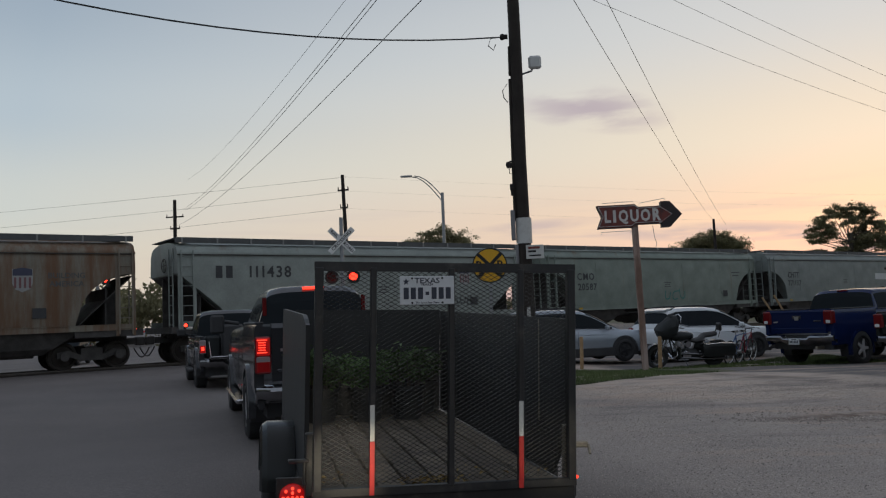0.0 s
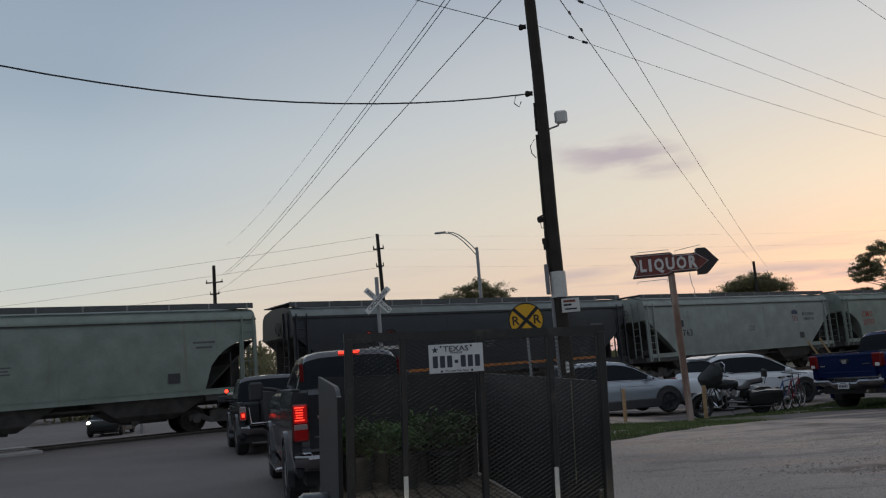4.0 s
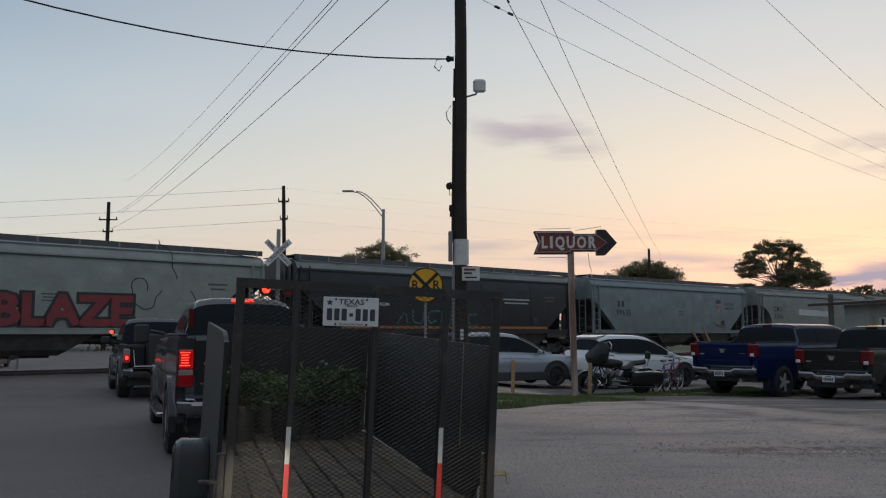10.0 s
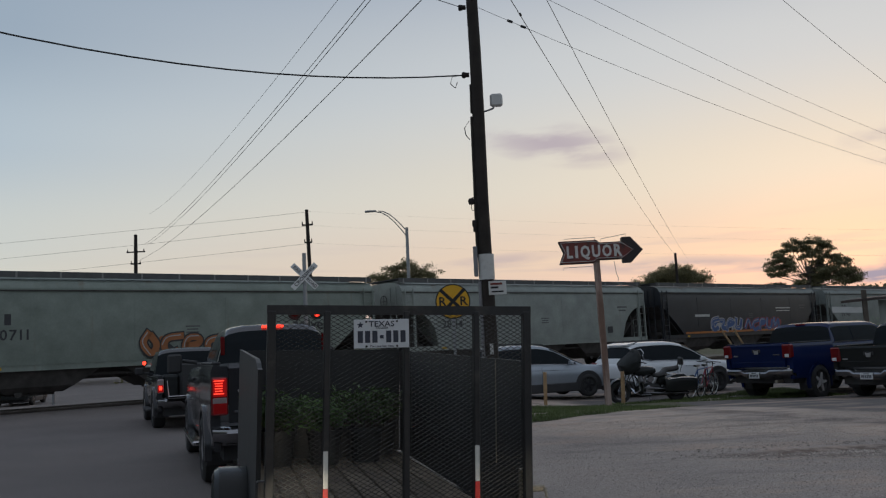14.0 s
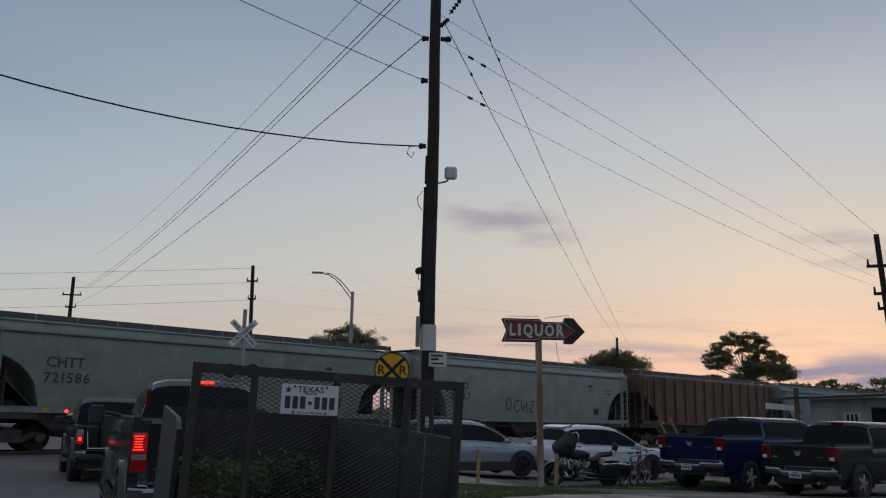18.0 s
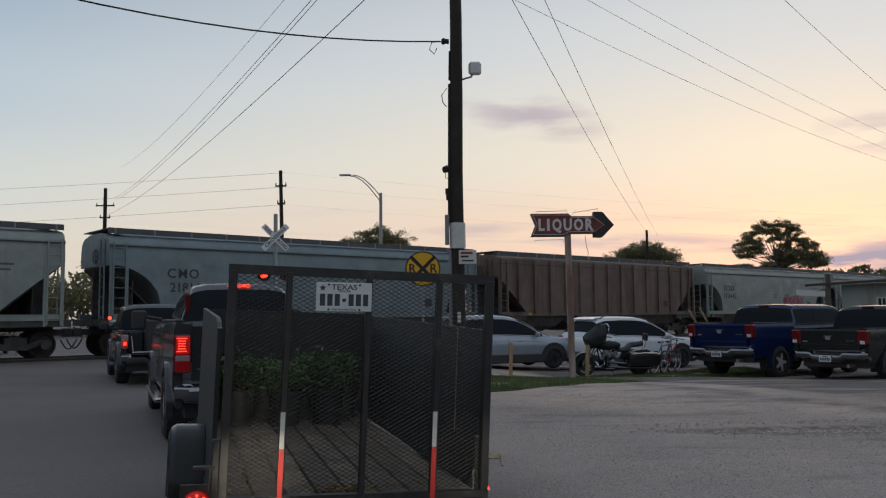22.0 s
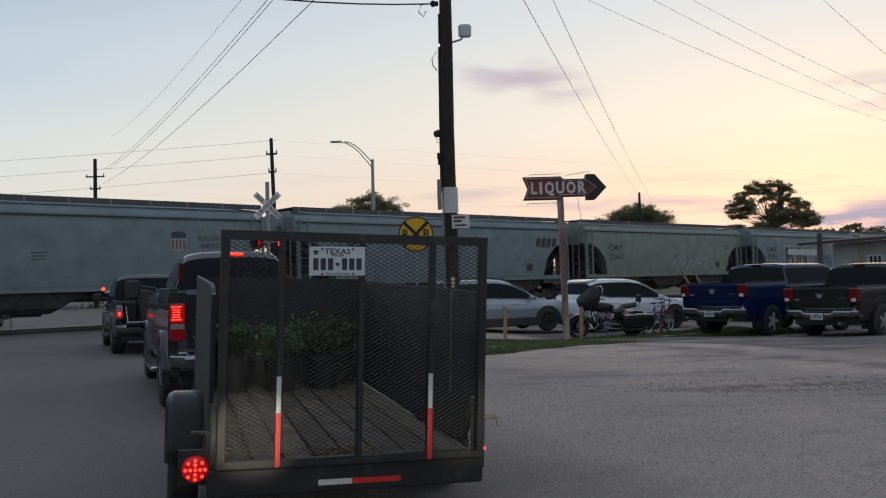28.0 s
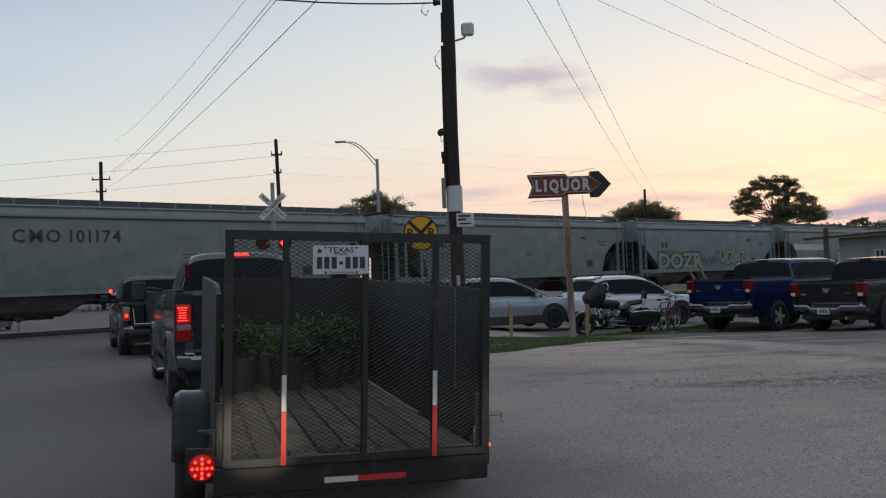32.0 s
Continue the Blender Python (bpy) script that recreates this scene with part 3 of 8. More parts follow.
    col = blend(math_node("MULTIPLY", math_node("MULTIPLY", grade(sm.outputs["Fac"], 0.47, 0.36), onlot), 0.7), col, (0.20, 0.17, 0.155))
    # broken hollow in the lot
    ring = math_node("ADD", math_node("POWER", math_node("DIVIDE", math_node("SUBTRACT", X, 4.5), 1.9), 2.0), math_node("POWER", math_node("DIVIDE", math_node("SUBTRACT", Y, 10.95), 0.45), 2.0))
    hollow = grade(math_node("ADD", ring, math_node("MULTIPLY", wob, 0.7)), 1.0, 0.4)
    col = blend(math_node("MULTIPLY", hollow, math_node("MULTIPLY_ADD", grade(noise_tex(7.0), 0.40, 0.60), 0.7, 0.3)), col, (0.15, 0.108, 0.085))
    # stained wheel tracks on the road
    worn = grade(noise_tex(0.22), 0.45, 0.7)
    col = blend(math_node("MULTIPLY", worn, 0.35), col, (0.11, 0.098, 0.094))
    # weeds and earth far off
    away = grade(math_node("ABSOLUTE", math_node("ADD", across, -1.0)), 46.0, 60.0)
    col = blend(away, col, (0.07, 0.075, 0.035))
    lk.new(col, b.inputs["Base Color"])
    bp = [n for n in nd if n.type == "BUMP"][0]
    lk.new(math_node("ADD", math_node("MULTIPLY", chip, 0.6), noise_tex(45.0)), bp.inputs["Height"])
    return m


def build_ground():
    """One sheet to the horizon, fine near the cars."""
    def axis(fine0, fine1, step, far):
        a = list(np.arange(fine0, fine1 + 1e-6, step))
        d, lo, hi = step, fine0, fine1
        while hi < far:
            d *= 1.5
            hi += d
            a.append(hi)
        d = step
        while lo > -far:
            d *= 1.5
            lo -= d
            a.insert(0, lo)
        return a

    xs, ys = axis(-16, 24, 0.5, 1500), axis(-4, 40, 0.5, 1500)
    s = Shape()
    pts = [(x, y, ground_z(x, y) + (0.02 * noise.noise((x * 0.4, y * 0.4, 0)) if abs(x) < 40 and abs(y) < 60 else 0) - hollow_z(x, y)) for y in ys for x in xs]
    n = len(xs)
    s.add(pts, [(j * n + i, j * n + i + 1, (j + 1) * n + i + 1, (j + 1) * n + i) for j in range(len(ys) - 1) for i in range(n - 1)])
    g = part("ground", s, ground_material(), smooth=60)
    tagged(g, "grey worn asphalt road and sandy gravel lot", "ground", kind="structure")


def hollow_z(x, y):
    q = ((x - 4.5) / 2.0) ** 2 + ((y - 10.95) / 0.55) ** 2
    return 0.05 * smooth01(1.2 - q)


build_ground()


def grass_patch():
    """The strip of turf under the liquor sign: many short blades."""
    s = Shape()
    rng = random.Random(5)
    count = 0
    while count < 29000:
        x, y = rng.uniform(0.2, 9.5), rng.uniform(13.9, 27.5)
        front = 15.45 + 1.05 * x * (1 - 0.035 * x) + 0.35 * noise.noise((x * 1.1, 3.0, 0))
        back = 20.6 + 0.72 * x + 0.5 * noise.noise((x * 0.8, 7.0, 0))
        if 2.05 * x + y > 28.6 and y < 22.6:
            continue
        if not front < y < back or noise.noise((x * 0.9, y * 0.9, 4.0)) < -0.35:
            continue
        h, a, w = rng.uniform(0.03, 0.085), rng.uniform(0, 6.28), rng.uniform(0.008, 0.018)
        z = ground_z(x, y) - 0.01
        dx, dy = math.cos(a), math.sin(a)
        lean = rng.uniform(-0.03, 0.03)
        s.add([(x - dx * w, y - dy * w, z), (x + dx * w, y + dy * w, z), (x + dy * lean, y - dx * lean, z + h)], [(0, 1, 2)])
        count += 1
    ob = part("grass", s, mat("lot_grass", (0.10, 0.135, 0.045), 0.8, 0.0, 0.5, 1.2))
    tagged(ob, "short dull green grass strip beside the gravel lot", "grass", kind="stuff")
    t = Shape()
    xs = np.linspace(0.1, 4.9, 30)
    left, right = [], []
    for x in xs:
        for lst, y in ((left, 15.45 + 1.05 * x * (1 - 0.035 * x) + 0.35 * noise.noise((x * 1.1, 3.0, 0))), (right, 20.6 + 0.72 * x + 0.5 * noise.noise((x * 0.8, 7.0, 0)))):
            lst.append((x, y, ground_z(x, y) + 0.006))
    t.strip(left, right)
    ob = part("turf", t, mat("turf_soil", (0.10, 0.10, 0.055), 0.95, 0.0, 0.4, 3, 0.4))
    tagged(ob, "earth and low turf of the grass strip", "grass", kind="structure")


grass_patch()


def loose_gravel():
    """Small chip stones strewn over the worn lot, thicker in the broken hollow."""
    rng = random.Random(17)
    pts, fs = [], []
    t = radians(ROAD_TURN)
    count = 0
    while count < 52000:
        u = rng.random()
        if u < 0.05:
            x, y, r = rng.gauss(4.7, 0.9), rng.gauss(10.95, 0.30), rng.uniform(0.006, 0.022)
        else:
            y = 4.5 + 11.5 * rng.random() ** 0.85
            x, r = rng.uniform(-1.5, 10.0), rng.uniform(0.004, 0.010)
            if x * math.cos(t) + y * math.sin(t) < rng.uniform(2.2, 5.0) or noise.noise((x * 0.6, y * 0.6, 2.0)) < rng.uniform(-0.9, 0.35) or abs(x) > y * 0.8 + 1:
                continue
        z = ground_z(x, y) + 0.02 * noise.noise((x * 0.4, y * 0.4, 0)) - hollow_z(x, y) + r * 0.15
        a = rng.uniform(0, 6.28)
        c, s_, q = math.cos(a) * r, math.sin(a) * r, rng.uniform(0.6, 1.0)
        k = len(pts)
        pts += [(x + c, y + s_, z), (x - s_ * q, y + c * q, z), (x - c, y - s_, z), (x + s_ * q, y - c * q, z), (x + 0.2 * c, y + 0.2 * s_, z + r * rng.uniform(0.5, 0.9))]
        fs += [(k, k + 1, k + 4), (k + 1, k + 2, k + 4), (k + 2, k + 3, k + 4), (k + 3, k, k + 4)]
        count += 1
    m = MAT["gravel"]
    nd, lk = m.node_tree.nodes, m.node_tree.links
    b = nd["Principled BSDF"]
    geo = nd.new("ShaderNodeNewGeometry")
    mr = nd.new("ShaderNodeMapRange")
    mr.inputs["To Min"].default_value, mr.inputs["To Max"].default_value = 0.45, 1.45
    lk.new(geo.outputs["Random Per Island"], mr.inputs["Value"])
    sc = nd.new("ShaderNodeVectorMath")
    sc.operation = "SCALE"
    lk.new(b.inputs["Base Color"].links[0].from_socket, sc.inputs[0])
    lk.new(mr.outputs[0], sc.inputs["Scale"])
    lk.new(sc.outputs[0], b.inputs["Base Color"])
    s = Shape()
    s.v, s.f = pts, fs
    tagged(part("gravel", s, m), "loose pale and dark chip stones on the lot", "gravel", kind="stuff")


loose_gravel()


# ---- track ----
def track_point(s, off, z):
    """A place s metres along the track, off metres towards the waiting cars."""
    return (TRACK_DIR[0] * s + TRACK_N[0] * (TRACK_OFF + off), TRACK_DIR[1] * s + TRACK_N[1] * (TRACK_OFF + off), z)


TRACK_RZ = 90 - math.degrees(TRACK_TURN)


def build_track():
    at = pose(*track_point(0, 0, 0), 0, 0, TRACK_RZ)
    bed = Shape()
    for a, b in ((-700, -10.5), (5.5, 700)):
        bed.prism([(-2.6, -0.3), (2.6, -0.3), (1.7, RAIL_Z - 0.17), (-1.7, RAIL_Z - 0.17)], a, b, "x")
    tagged(part("ballast_bed", bed, MAT["ballast"], at=at), "low bed of grey ballast under the rails", "ballast", kind="structure")
    for off in (-0.75, 0.75):
        r = Shape()
        r.prism([(off - 0.07, RAIL_Z - 0.17), (off + 0.07, RAIL_Z - 0.17), (off + 0.02, RAIL_Z - 0.13), (off + 0.036, RAIL_Z - 0.03), (off + 0.03, RAIL_Z), (off - 0.03, RAIL_Z), (off - 0.036, RAIL_Z - 0.03), (off - 0.02, RAIL_Z - 0.13)], -700, 700, "x")
        tagged(part("rail", r, MAT["rail"], at=at), "worn steel running rail", "rail", "track rails", kind="structure")
    tie = Shape().cbox((0, 0, RAIL_Z - 0.22), (0.23, 2.6, 0.16), 0.015).mesh("crosstie", MAT["tie"])
    track = thing("crossties", at, "dark timber crossties in the ballast", "crosstie", kind="structure")
    for i in range(150):
        part("crosstie", tie, MAT["tie"], track, at=pose(6.0 + 0.55 * i, 0, 0.0))
    cr = thing("level_crossing", at, "pale concrete panels of the level crossing", "crossing", kind="structure")
    for i in range(6):
        for y0, y1 in ((-2.3, -0.86), (-0.66, 0.66), (0.86, 2.3)):
            p = Shape().cbox(((-9.2 + i * 2.45), (y0 + y1) / 2, RAIL_Z - 0.13), (2.42, y1 - y0, 0.24), 0.02)
            part("panel", p, MAT["crossing"], cr)


build_track()


# ---- the freight train: covered hoppers, each a thing of its own, rolling from left to right ----
TRAIN_SPEED = 19.64
GAPS = [65.31, 46.56, 27.65, 9.45, -9.78, -28.86, -46.67, -66.12, -85.49, -104.57, -123.54, -142.54, -160.42, -179.24, -197.65, -216.07, -235.39, -253.83, -272.39, -291.08, -309.71, -327.97, -346.72, -366.05, -384.41, -403.21, -422.42, -440.08, -458.99, -477.36, -495.49, -513.73, -532.35, -551.6, -570.33, -587.87, -606.1, -624.85, -643.6]


def car_paint(name, colour, rust=0.25, rust_colour=(0.13, 0.06, 0.03), rough=0.6):
    return mat(name, colour, rough, 0.1, 0.20, 1.6, 0.06, 14, dirt=rust_colour, dirt_amount=rust, dirt_scale=1.3, streak=True)


PAINT = dict(
    pale=car_paint("pale_grey_hopper_paint", (0.277, 0.304, 0.28), 0.08, (0.20, 0.17, 0.14)),
    grey=car_paint("grey_hopper_paint", (0.214, 0.239, 0.228), 0.10, (0.17, 0.14, 0.12)),
    green=car_paint("greenish_grey_hopper_paint", (0.22, 0.255, 0.222), 0.14, (0.19, 0.14, 0.10)),
    blue=car_paint("bluish_grey_hopper_paint", (0.195, 0.242, 0.254), 0.08, (0.17, 0.15, 0.14)),
    tan=car_paint("rust_streaked_tan_hopper_paint", (0.231, 0.216, 0.174), 0.62, (0.16, 0.085, 0.045)),
    brown=car_paint("brown_hopper_paint", (0.165, 0.118, 0.095), 0.45, (0.09, 0.055, 0.04)),
    black=car_paint("black_hopper_paint", (0.022, 0.025, 0.032), 0.10, (0.06, 0.05, 0.045), 0.45),
    rust=car_paint("oxide_red_hopper_paint", (0.15, 0.085, 0.062), 0.45, (0.07, 0.042, 0.032)),
    ribbed=car_paint("rusty_white_hopper_paint", (0.252, 0.246, 0.213), 0.42, (0.115, 0.078, 0.058)),
    # underframe grime; the strip of shade below the eaves takes this colour too
    under=mat("underframe_grime_and_shade", (0.072, 0.066, 0.062), 0.85, 0.1, 0.4, 3, 0.2, 20),
    wheel=mat("wheel_steel", (0.05, 0.042, 0.036), 0.6, 0.5, 0.3, 5),
    walk=mat("roof_walk_steel", (0.11, 0.112, 0.112), 0.7, 0.3, 0.2, 4),
    bracket=mat("pale_walk_bracket", (0.26, 0.26, 0.25), 0.6, 0.2, 0.15),
    faint=mat("faded_stencil_paint", (0.10, 0.10, 0.10), 0.7, 0.0, 0.2),
    stencil=mat("black_stencil_paint", (0.05, 0.05, 0.053), 0.7, 0.0, 0.2),
    stencil_red=mat("red_stencil_paint", (0.33, 0.035, 0.03), 0.7, 0.0, 0.2),
    stencil_white=mat("white_stencil_paint", (0.50, 0.50, 0.48), 0.7, 0.0, 0.2),
    shield_blue=mat("emblem_blue", (0.055, 0.06, 0.10), 0.6),
    shield_red=mat("emblem_red", (0.20, 0.09, 0.095), 0.6),
    shield_white=mat("emblem_white", (0.32, 0.32, 0.31), 0.6),
    orange=mat("orange_stripe", (0.42, 0.15, 0.03), 0.6, 0.0, 0.2),
    yellow=mat("yellow_safety_strip", (0.55, 0.33, 0.02), 0.5),
)
SPRAY = {k: mat("spray_" + k, c, 0.55, 0.0, 0.15, 2) for k, c in dict(red=(0.231, 0.039, 0.045), pink=(0.299, 0.082, 0.125), blue=(0.045, 0.094, 0.243), teal=(0.045, 0.194, 0.175), green=(0.119, 0.231, 0.119), pale_green=(0.231, 0.305, 0.225), white=(0.367, 0.367, 0.361), black=(0.032, 0.032, 0.034), orange=(0.318, 0.119, 0.039), yellow=(0.330, 0.256, 0.051)).items()}

SIDE = 1.60          # half width of a car
SILL, EAVE, ROOF = 1.42, 3.98, 4.40
LOW = 3.25           # where the side sheet meets the end


def bogie_mesh_parts():
    """Meshes of a two-axle truck: shared by every car."""
    frame_ = Shape()
    frame_.loft([[(x, y, z) for y, z in ((-0.09, zc - 0.10), (0.09, zc - 0.10), (0.09, zc + 0.10), (-0.09, zc + 0.10))] for x, zc in ((-1.12, 0.50), (-0.75, 0.56), (-0.35, 0.40), (0.35, 0.40), (0.75, 0.56), (1.12, 0.50))])
    frame_.box(-0.35, 0.35, -0.08, 0.08, 0.48, 0.72)
    for x in (-0.22, -0.07, 0.08, 0.22):
        frame_.cyl((x, 0, 0.42), (x, 0, 0.66), 0.07, 0.07, 8)
    bearing = Shape().cyl((0, -0.16, 0), (0, 0.10, 0), 0.15, 0.13, 10)
    wheel = Shape().lathe([(-0.07, 0.0), (-0.07, 0.10), (-0.03, 0.16), (-0.02, 0.36), (-0.07, 0.39), (-0.07, 0.455), (0.05, 0.465), (0.055, 0.495), (0.08, 0.495), (0.08, 0.38), (0.02, 0.34), (0.03, 0.14), (0.08, 0.10), (0.08, 0.0)], 20, "y")
    axle = Shape().cyl((0, -0.95, 0), (0, 0.95, 0), 0.08, 0.08, 8)
    bolster = Shape().box(-0.2, 0.2, -1.0, 1.0, 0.5, 0.78)
    u = PAINT["under"]
    return dict(side_frame=frame_.mesh("side_frame", u), bearing=bearing.mesh("bearing", u, 40), wheel=wheel.mesh("wheel", PAINT["wheel"], 35), axle=axle.mesh("axle", PAINT["wheel"], 40), bolster=bolster.mesh("bolster", u))


BOGIE = bogie_mesh_parts()


def add_bogie(car, x):
    tr = part("bogie", BOGIE["bolster"], None, car, at=pose(x, 0, 0))
    for y in (-1.02, 1.02):
        part("side_frame", BOGIE["side_frame"], None, tr, at=pose(0, y, 0))
    for ax in (-0.89, 0.89):
        part("axle", BOGIE["axle"], None, tr, at=pose(ax, 0, 0.46))
        for y, turn in ((-0.75, 0), (0.75, 180)):
            part("wheel", BOGIE["wheel"], None, tr, at=pose(ax, y, 0.46, 0, 0, turn))
        part("bearing", BOGIE["bearing"], None, tr, at=pose(ax, -1.08, 0.46))


def shared_bits():
    u = PAINT["under"]
    bay = Shape()
    bay.loft([[(-2.3, -1.50, 1.46), (2.3, -1.50, 1.46), (2.3, 1.50, 1.46), (-2.3, 1.50, 1.46)], [(-1.2, -1.25, 0.75), (1.2, -1.25, 0.75), (1.2, 1.25, 0.75), (-1.2, 1.25, 0.75)], [(-0.9, -1.0, 0.55), (0.9, -1.0, 0.55), (0.9, 1.0, 0.55), (-0.9, 1.0, 0.55)]])
    gate = Shape().cbox((0, 0, 0.55), (1.35, 1.7, 0.16), 0.02)
    gate.cyl((-0.5, -1.0, 0.55), (-0.5, 1.0, 0.55), 0.05, 0.05, 8)
    gate.cyl((-0.5, -1.06, 0.55), (-0.5, -0.98, 0.55), 0.13, 0.13, 8)
    coup = Shape().box(-0.75, 0.1, -0.11, 0.11, 0.75, 0.98).cbox((0.22, 0, 0.86), (0.34, 0.30, 0.30), 0.04)
    hose = Shape()
    pts = [(0.05 + 0.55 * i / 8, -0.42, 0.62 - 0.34 * math.sin(math.pi * i / 8)) for i in range(9)]
    hose.tube(pts, 0.025, 6)
    post = Shape().box(-0.03, 0.03, -0.055, 0.0, -0.02, 0.20)
    brake = Shape().cyl((-0.5, 0, 0), (0.5, 0, 0), 0.16, 0.16, 10).cyl((0.55, 0.1, 0), (0.8, 0.1, 0), 0.11, 0.11, 8)
    wheel = Shape()
    for i in range(12):
        a, b = 2 * math.pi * i / 12, 2 * math.pi * (i + 1) / 12
        wheel.cyl((0, 0.26 * math.cos(a), 0.26 * math.sin(a)), (0, 0.26 * math.cos(b), 0.26 * math.sin(b)), 0.015, 0.015, 5)
    for i in range(4):
        a = math.pi * i / 2
        wheel.cyl((0, 0, 0), (0, 0.26 * math.cos(a), 0.26 * math.sin(a)), 0.012, 0.012, 5)
    return dict(bay=bay.mesh("discharge_bay", u), gate=gate.mesh("outlet_gate", u), coupler=coup.mesh("coupler", u), hose=hose.mesh("brake_hose", u), post=post.mesh("walk_bracket", PAINT["bracket"]), brake=brake.mesh("brake_reservoir", u, 40), hand=wheel.mesh("hand_brake_wheel", u))


BIT = shared_bits()


def ladder_mesh(h, material):
    s = Shape()
    for x in (-0.22, 0.22):
        s.box(x - 0.025, x + 0.025, -0.02, 0.02, 0, h)
    for i in range(int(h / 0.36)):
        z = 0.2 + 0.36 * i
        s.cyl((-0.22, 0, z), (0.22, 0, z), 0.013, 0.013, 5)
    return s.mesh("ladder", material)


def hopper_body(L, ribbed, slope, rise):
    """The shell: upright sides, eaves rolled over to a low roof, the lower end corners cut away for the slope sheets."""
    half = L / 2 - 0.75
    s = Shape()
    top = [(-SIDE + 0.055, EAVE), (-SIDE + 0.10, EAVE + 0.13), (-SIDE + 0.19, EAVE + 0.25), (-SIDE + 0.38, EAVE + 0.36), (-0.55, ROOF + 0.06), (0.55, ROOF + 0.06), (SIDE - 0.38, EAVE + 0.36), (SIDE - 0.19, EAVE + 0.25), (SIDE - 0.10, EAVE + 0.13), (SIDE - 0.055, EAVE)]
    if ribbed:
        top = [(-SIDE, EAVE + 0.2), (-SIDE, EAVE + 0.24), (-SIDE + 0.02, EAVE + 0.28), (-SIDE + 0.1, EAVE + 0.31), (-0.55, ROOF + 0.03), (0.55, ROOF + 0.03), (SIDE - 0.1, EAVE + 0.31), (SIDE - 0.02, EAVE + 0.28), (SIDE, EAVE + 0.24), (SIDE, EAVE + 0.2)]
    # the lower corners sweep up to the ends in a curve
    sweep_ = [(u / 8, SILL + (LOW - SILL) * rise(u / 8)) for u in range(9)]
    stations = [(-half, LOW)] + [(-half + 0.02 + (slope - 0.02) * (1 - u), z) for u, z in reversed(sweep_)] + [(half - 0.02 - (slope - 0.02) * (1 - u), z) for u, z in sweep_] + [(half, LOW)]
    rings = []
    for x, zb in stations:
        # the sides swell gently between sill and eaves
        flank = [zb + (EAVE - zb) * q for q in (0.0, 0.08, 0.2, 0.35, 0.55, 0.8)]
        bulge = lambda z: SIDE if ribbed else SIDE - 0.004 - 0.075 * max(0.0, (2.5 - z) / 1.1) ** 2 - 0.05 * max(0.0, (z - 3.4) / 0.58) ** 2
        rings.append([(x, y, z) for y, z in top] + [(x, bulge(z), z) for z in reversed(flank)] + [(x, -bulge(z), z) for z in flank])
    s.loft(rings)
    return s


STROKES = (((-0.4, -0.5), (-0.35, 0.45), (0.3, 0.4), (0.35, 0.05), (-0.25, 0.0)), ((-0.4, 0.45), (-0.35, -0.4), (0.35, -0.45), (0.4, 0.3)), ((0.4, 0.45), (-0.3, 0.35), (-0.4, -0.1), (-0.1, -0.5), (0.4, -0.3)),
           ((-0.4, -0.45), (0.0, 0.5), (0.4, -0.45)), ((-0.4, 0.4), (0.35, 0.45), (-0.3, -0.4), (0.4, -0.45)), ((-0.35, 0.5), (-0.35, -0.5), (0.1, 0.0), (0.4, 0.5), (0.35, -0.5)), ((0.0, 0.5), (-0.4, 0.1), (0.0, -0.5), (0.4, 0.0), (0.1, 0.45)))


def ribbon(line, width, y):
    """A flat band of even width along a rounded line in the x-z plane, its ends squared."""
    pts = [Vector((p[0], 0, p[1])) for p in line]
    for _ in range(2):
        cut = [pts[0]]
        for a, b in zip(pts, pts[1:]):
            cut += [a.lerp(b, 0.25), a.lerp(b, 0.75)]
        pts = cut + [pts[-1]]
    left, right = [], []
    for i, p in enumerate(pts):
        d = pts[min(i + 1, len(pts) - 1)] - pts[max(i - 1, 0)]
        d.normalize()
        n_ = Vector((-d.z, 0, d.x)) * width
        q = p - d * width * 0.7 if i == 0 else p + d * width * 0.7 if i == len(pts) - 1 else p
        left.append((q.x + n_.x, y, q.z + n_.z))
        right.append((q.x - n_.x, y, q.z - n_.z))
    return Shape().strip(left, right)


